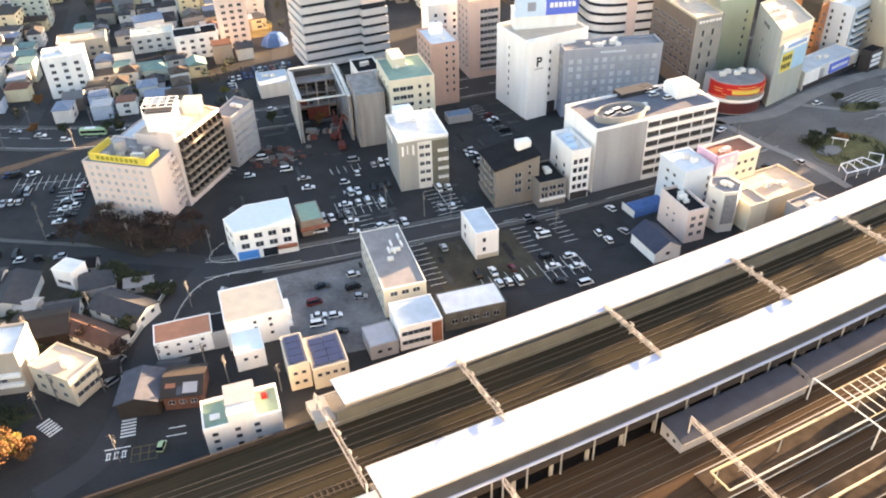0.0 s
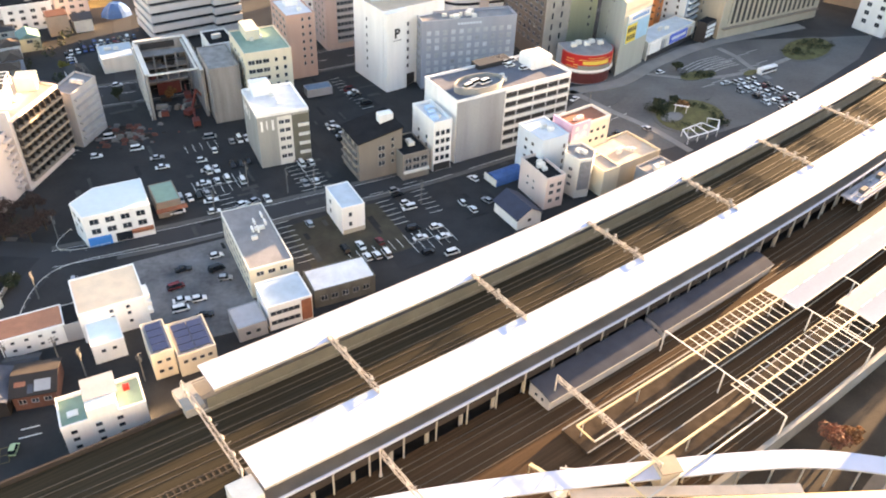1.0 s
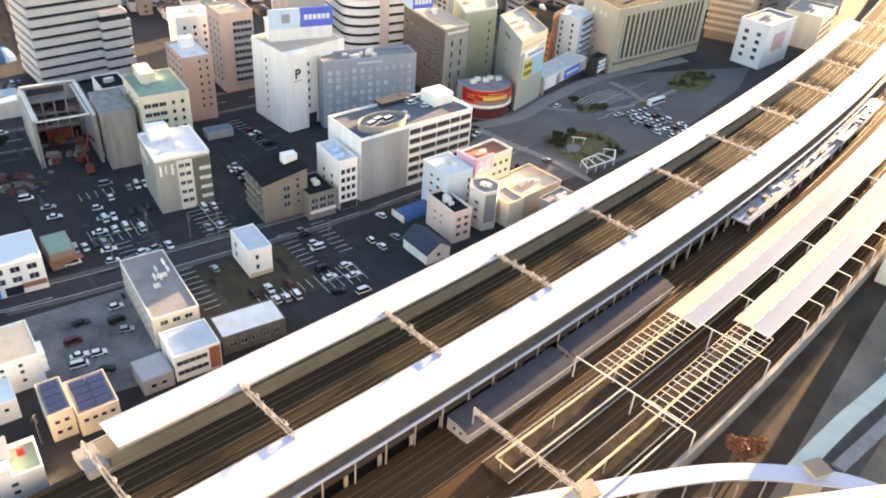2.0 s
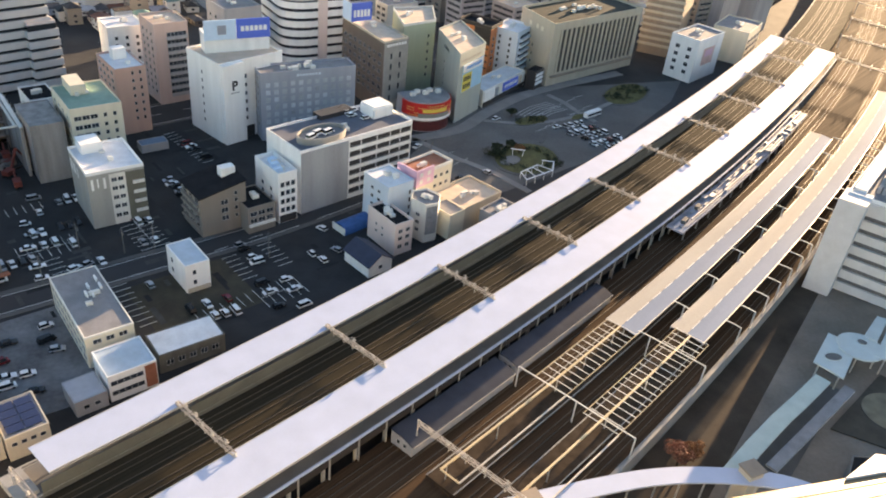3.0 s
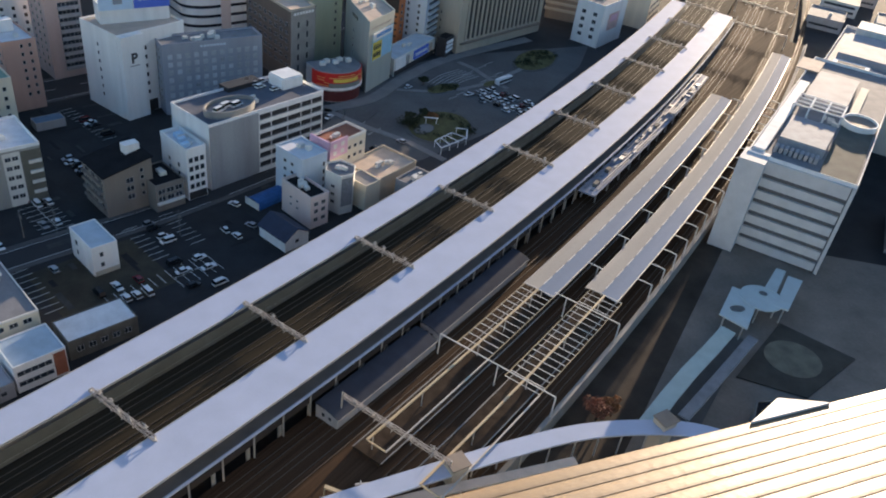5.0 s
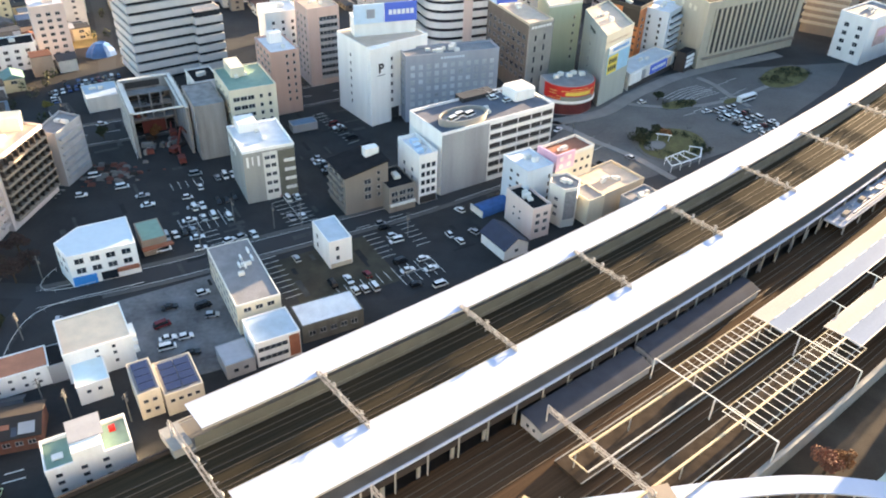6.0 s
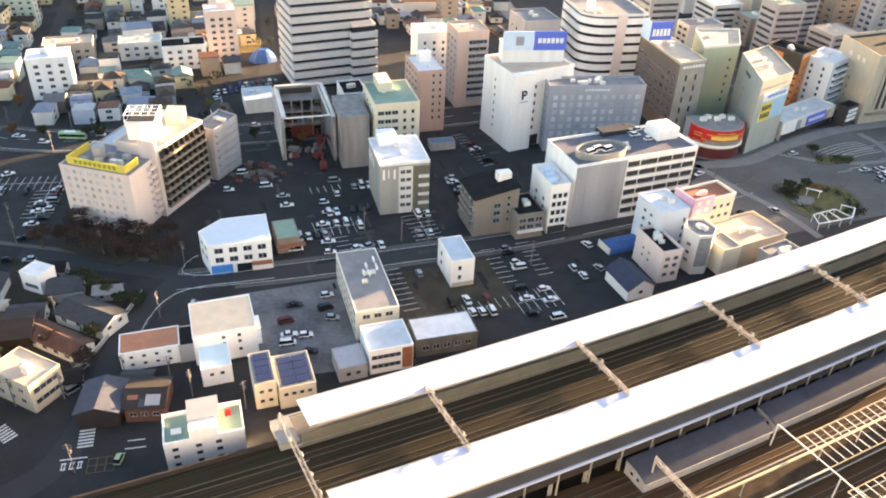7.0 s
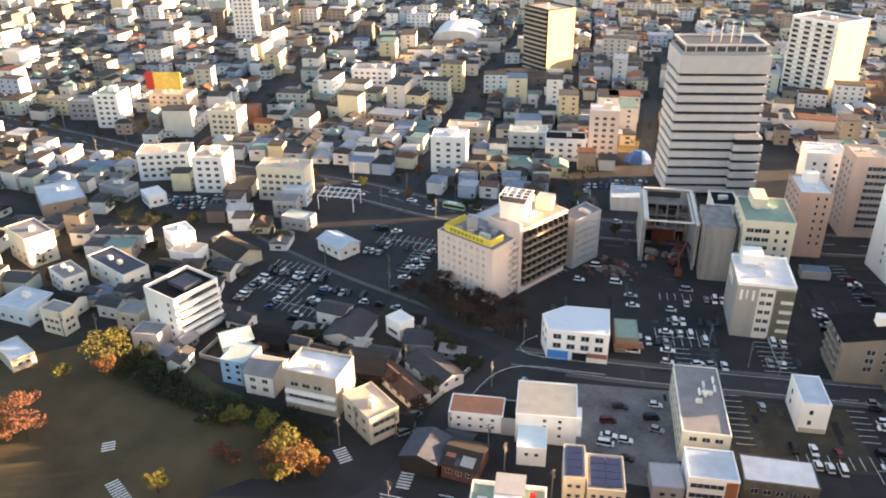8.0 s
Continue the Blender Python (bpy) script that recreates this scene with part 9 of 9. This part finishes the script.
# mid-rise blocks of the centre beyond the named ones
mids = []
rn = random.Random(55)
for i in range(-6, 24):
    for j in range(-9, 22):
        p = Vector((-110, 395)) + gu * (i * 30 + rn.uniform(-4, 4)) + gv * (j * 30 + rn.uniform(-4, 4) - 20)
        a0 = math.degrees(math.atan2(-p.x, p.y))
        if p.x < 96 and p.y > 400 and not (p.x > 20 and p.y < 440):
            continue
        if -62 < a0 < 8 and 385 < p.length < 900 and (p.y > 395 or p.x > 250) and free(p.x, p.y, 12) and not near_line(p.x, p.y, AVENUE, 20):
            s = (p - R0).dot(RX)
            l = (p - R0).dot(RY) + 0.066 * s - 0.00024 * s * s
            if l > 32:
                mids.append((p.length, p.x, p.y))
mids.sort()
for k, (_, x, y) in enumerate(mids[:130]):
    w, d, h = rn.uniform(13, 22), rn.uniform(12, 20), rn.choice((12, 15, 18, 22, 26, 30))
    ob, loc = building("city_block", rn.choice(("plain mid-rise block with rows of dark windows", "mid-rise office block with a flat roof", "apartment block with a flat roof")), rect(x, y, w, d, 24 + rn.uniform(-4, 4)), h,
                       rn.choice((white_wall, offwhite, taupe, gray_wall, gray_wall, offwhite, beige_wall, gray_wall, offwhite, beige_wall)), rn.choice((roof_gray, roof_tan, roof_white, roof_green)), par=0.7, units=2 if k < 60 else 0, group="blocks of the centre")
    if k < 16:
        band = k % 3 != 0
        for e in (0, 3):
            zs = [3 + 3.3 * i for i in range(int((h - 1) / 3.3))]
            L = w if e == 0 else d
            windows(ob, loc, e, zs, 1 if band else 2, round(L - 3) if band else 3.0, 1.5)

# blocks on the far side of the railway, beyond the station building; low ones added to shade bare ground
for x, y, w, d, h, wl in ((262, 150, 30, 22, 8, gray_wall), (304, 178, 26, 22, 9, gray_wall), (430, 372, 30, 22, 7, gray_wall), (470, 400, 28, 24, 8, offwhite), (510, 420, 32, 24, 7, gray_wall), (470, 352, 30, 24, 8, offwhite), (520, 380, 32, 26, 9, gray_wall), (338, 214, 28, 24, 22, white_wall), (372, 250, 26, 22, 30, beige_wall), (300, 130, 28, 22, 18, pink_white), (345, 165, 26, 24, 28, white_wall), (388, 200, 28, 26, 24, gray_wall),
                           (412, 290, 28, 22, 20, offwhite), (440, 240, 26, 24, 32, white_wall), (336, 108, 30, 24, 24, offwhite), (395, 140, 28, 26, 34, gray_wall), (448, 180, 30, 26, 22, beige_wall), (470, 330, 30, 24, 26, white_wall), (500, 270, 30, 26, 30, offwhite)):
    ob, loc = building("city_block", "block behind the station, added to fill and shade the ground", rect(x, y, w, d, 41), h, wl, rn.choice((roof_gray, roof_tan, roof_white)), par=0.8, units=2, group="blocks of the centre")
    for e in (0, 3):
        windows(ob, loc, e, [3 + 3.3 * i for i in range(int((h - 1) / 3.3))], 1, (w if e == 0 else d) - 4, 1.5)

# the open park beyond the centre: lawn, ring path, trees and one long dark hall
slab("park_lawn", [(6, 590), (100, 590), (150, 690), (150, 860), (6, 860)], -0.3, 0.02, grass_m, "dull grass of a wide park beyond the centre", "park")
far_road = bmesh.new()
ribbon(far_road, smooth([(12, 430), (-6, 480), (-14, 530), (-25, 637), (-37, 730), (-60, 900)]), 11, -0.3, 0.05)
structure("road_7", far_road, square_paving, "pale road leading away past the park", "road")
ring_path = bmesh.new()
ribbon(ring_path, [(68 + 34 * math.cos(2 * math.pi * i / 32), 712 + 30 * math.sin(2 * math.pi * i / 32)) for i in range(33)], 7, -0.2, 0.06)
structure("park_path", ring_path, pavement_m, "pale ring path in the park", "path")
ob, loc = building("park_hall", "long flat dark hall beside the park", [(24, 542), (60, 556), (44, 606), (14, 594)], 9.0, black_wall, roof_gray, par=0.5, category="hall")
windows(ob, loc, 0, [4.0], 6, 3.0, 2.0)
hb = bmesh.new()
for i in range(150):
    x, y = (rn.gauss(8, 5), rn.uniform(556, 640)) if i < 80 else (rn.uniform(10, 140), rn.choice((612, 640, 760, 800)) + rn.gauss(0, 6))
    leaf_cloud(hb, rn, x, y, 4.5, rn.uniform(2.5, 4.5), rn.uniform(2.5, 4.5), 3.6, 90, 0.75)
tagged(new("park_trees", to_mesh("park_trees", hb, LEAF["green"])), "dark trees along the far park", "trees", kind="stuff")

# blue sheeting over a heap at the foot of the louvred tower
heap = bmesh.new()
n = 14
rings = [[heap.verts.new((rr * 6.5 * math.cos(2 * math.pi * i / n) * (1 + 0.12 * math.sin(3 * i)), rr * 4.5 * math.sin(2 * math.pi * i / n), z + 0.35 * math.sin(i * 2.3))) for i in range(n)] for rr, z in ((1.0, 0.0), (0.92, 2.4), (0.7, 4.6), (0.35, 6.2))]
for r0, r1 in zip(rings, rings[1:]):
    for i in range(n):
        heap.faces.new((r0[i], r0[(i + 1) % n], r1[(i + 1) % n], r1[i]))
heap.faces.new(rings[-1])
heap_ob = thing("covered_heap", -121, 361, -0.3, 25, "heap under bright blue sheeting beside the tower", "heap")
part("sheeting", heap, tarp, heap_ob)
slab("field", rect(-138, 378, 26, 18, 25), -0.3, 0.02, mat("dry_grass", (0.26, 0.19, 0.07), 0.95, var=0.4, scale=0.2, fine=3), "dry yellow grass plot between the houses", "field")
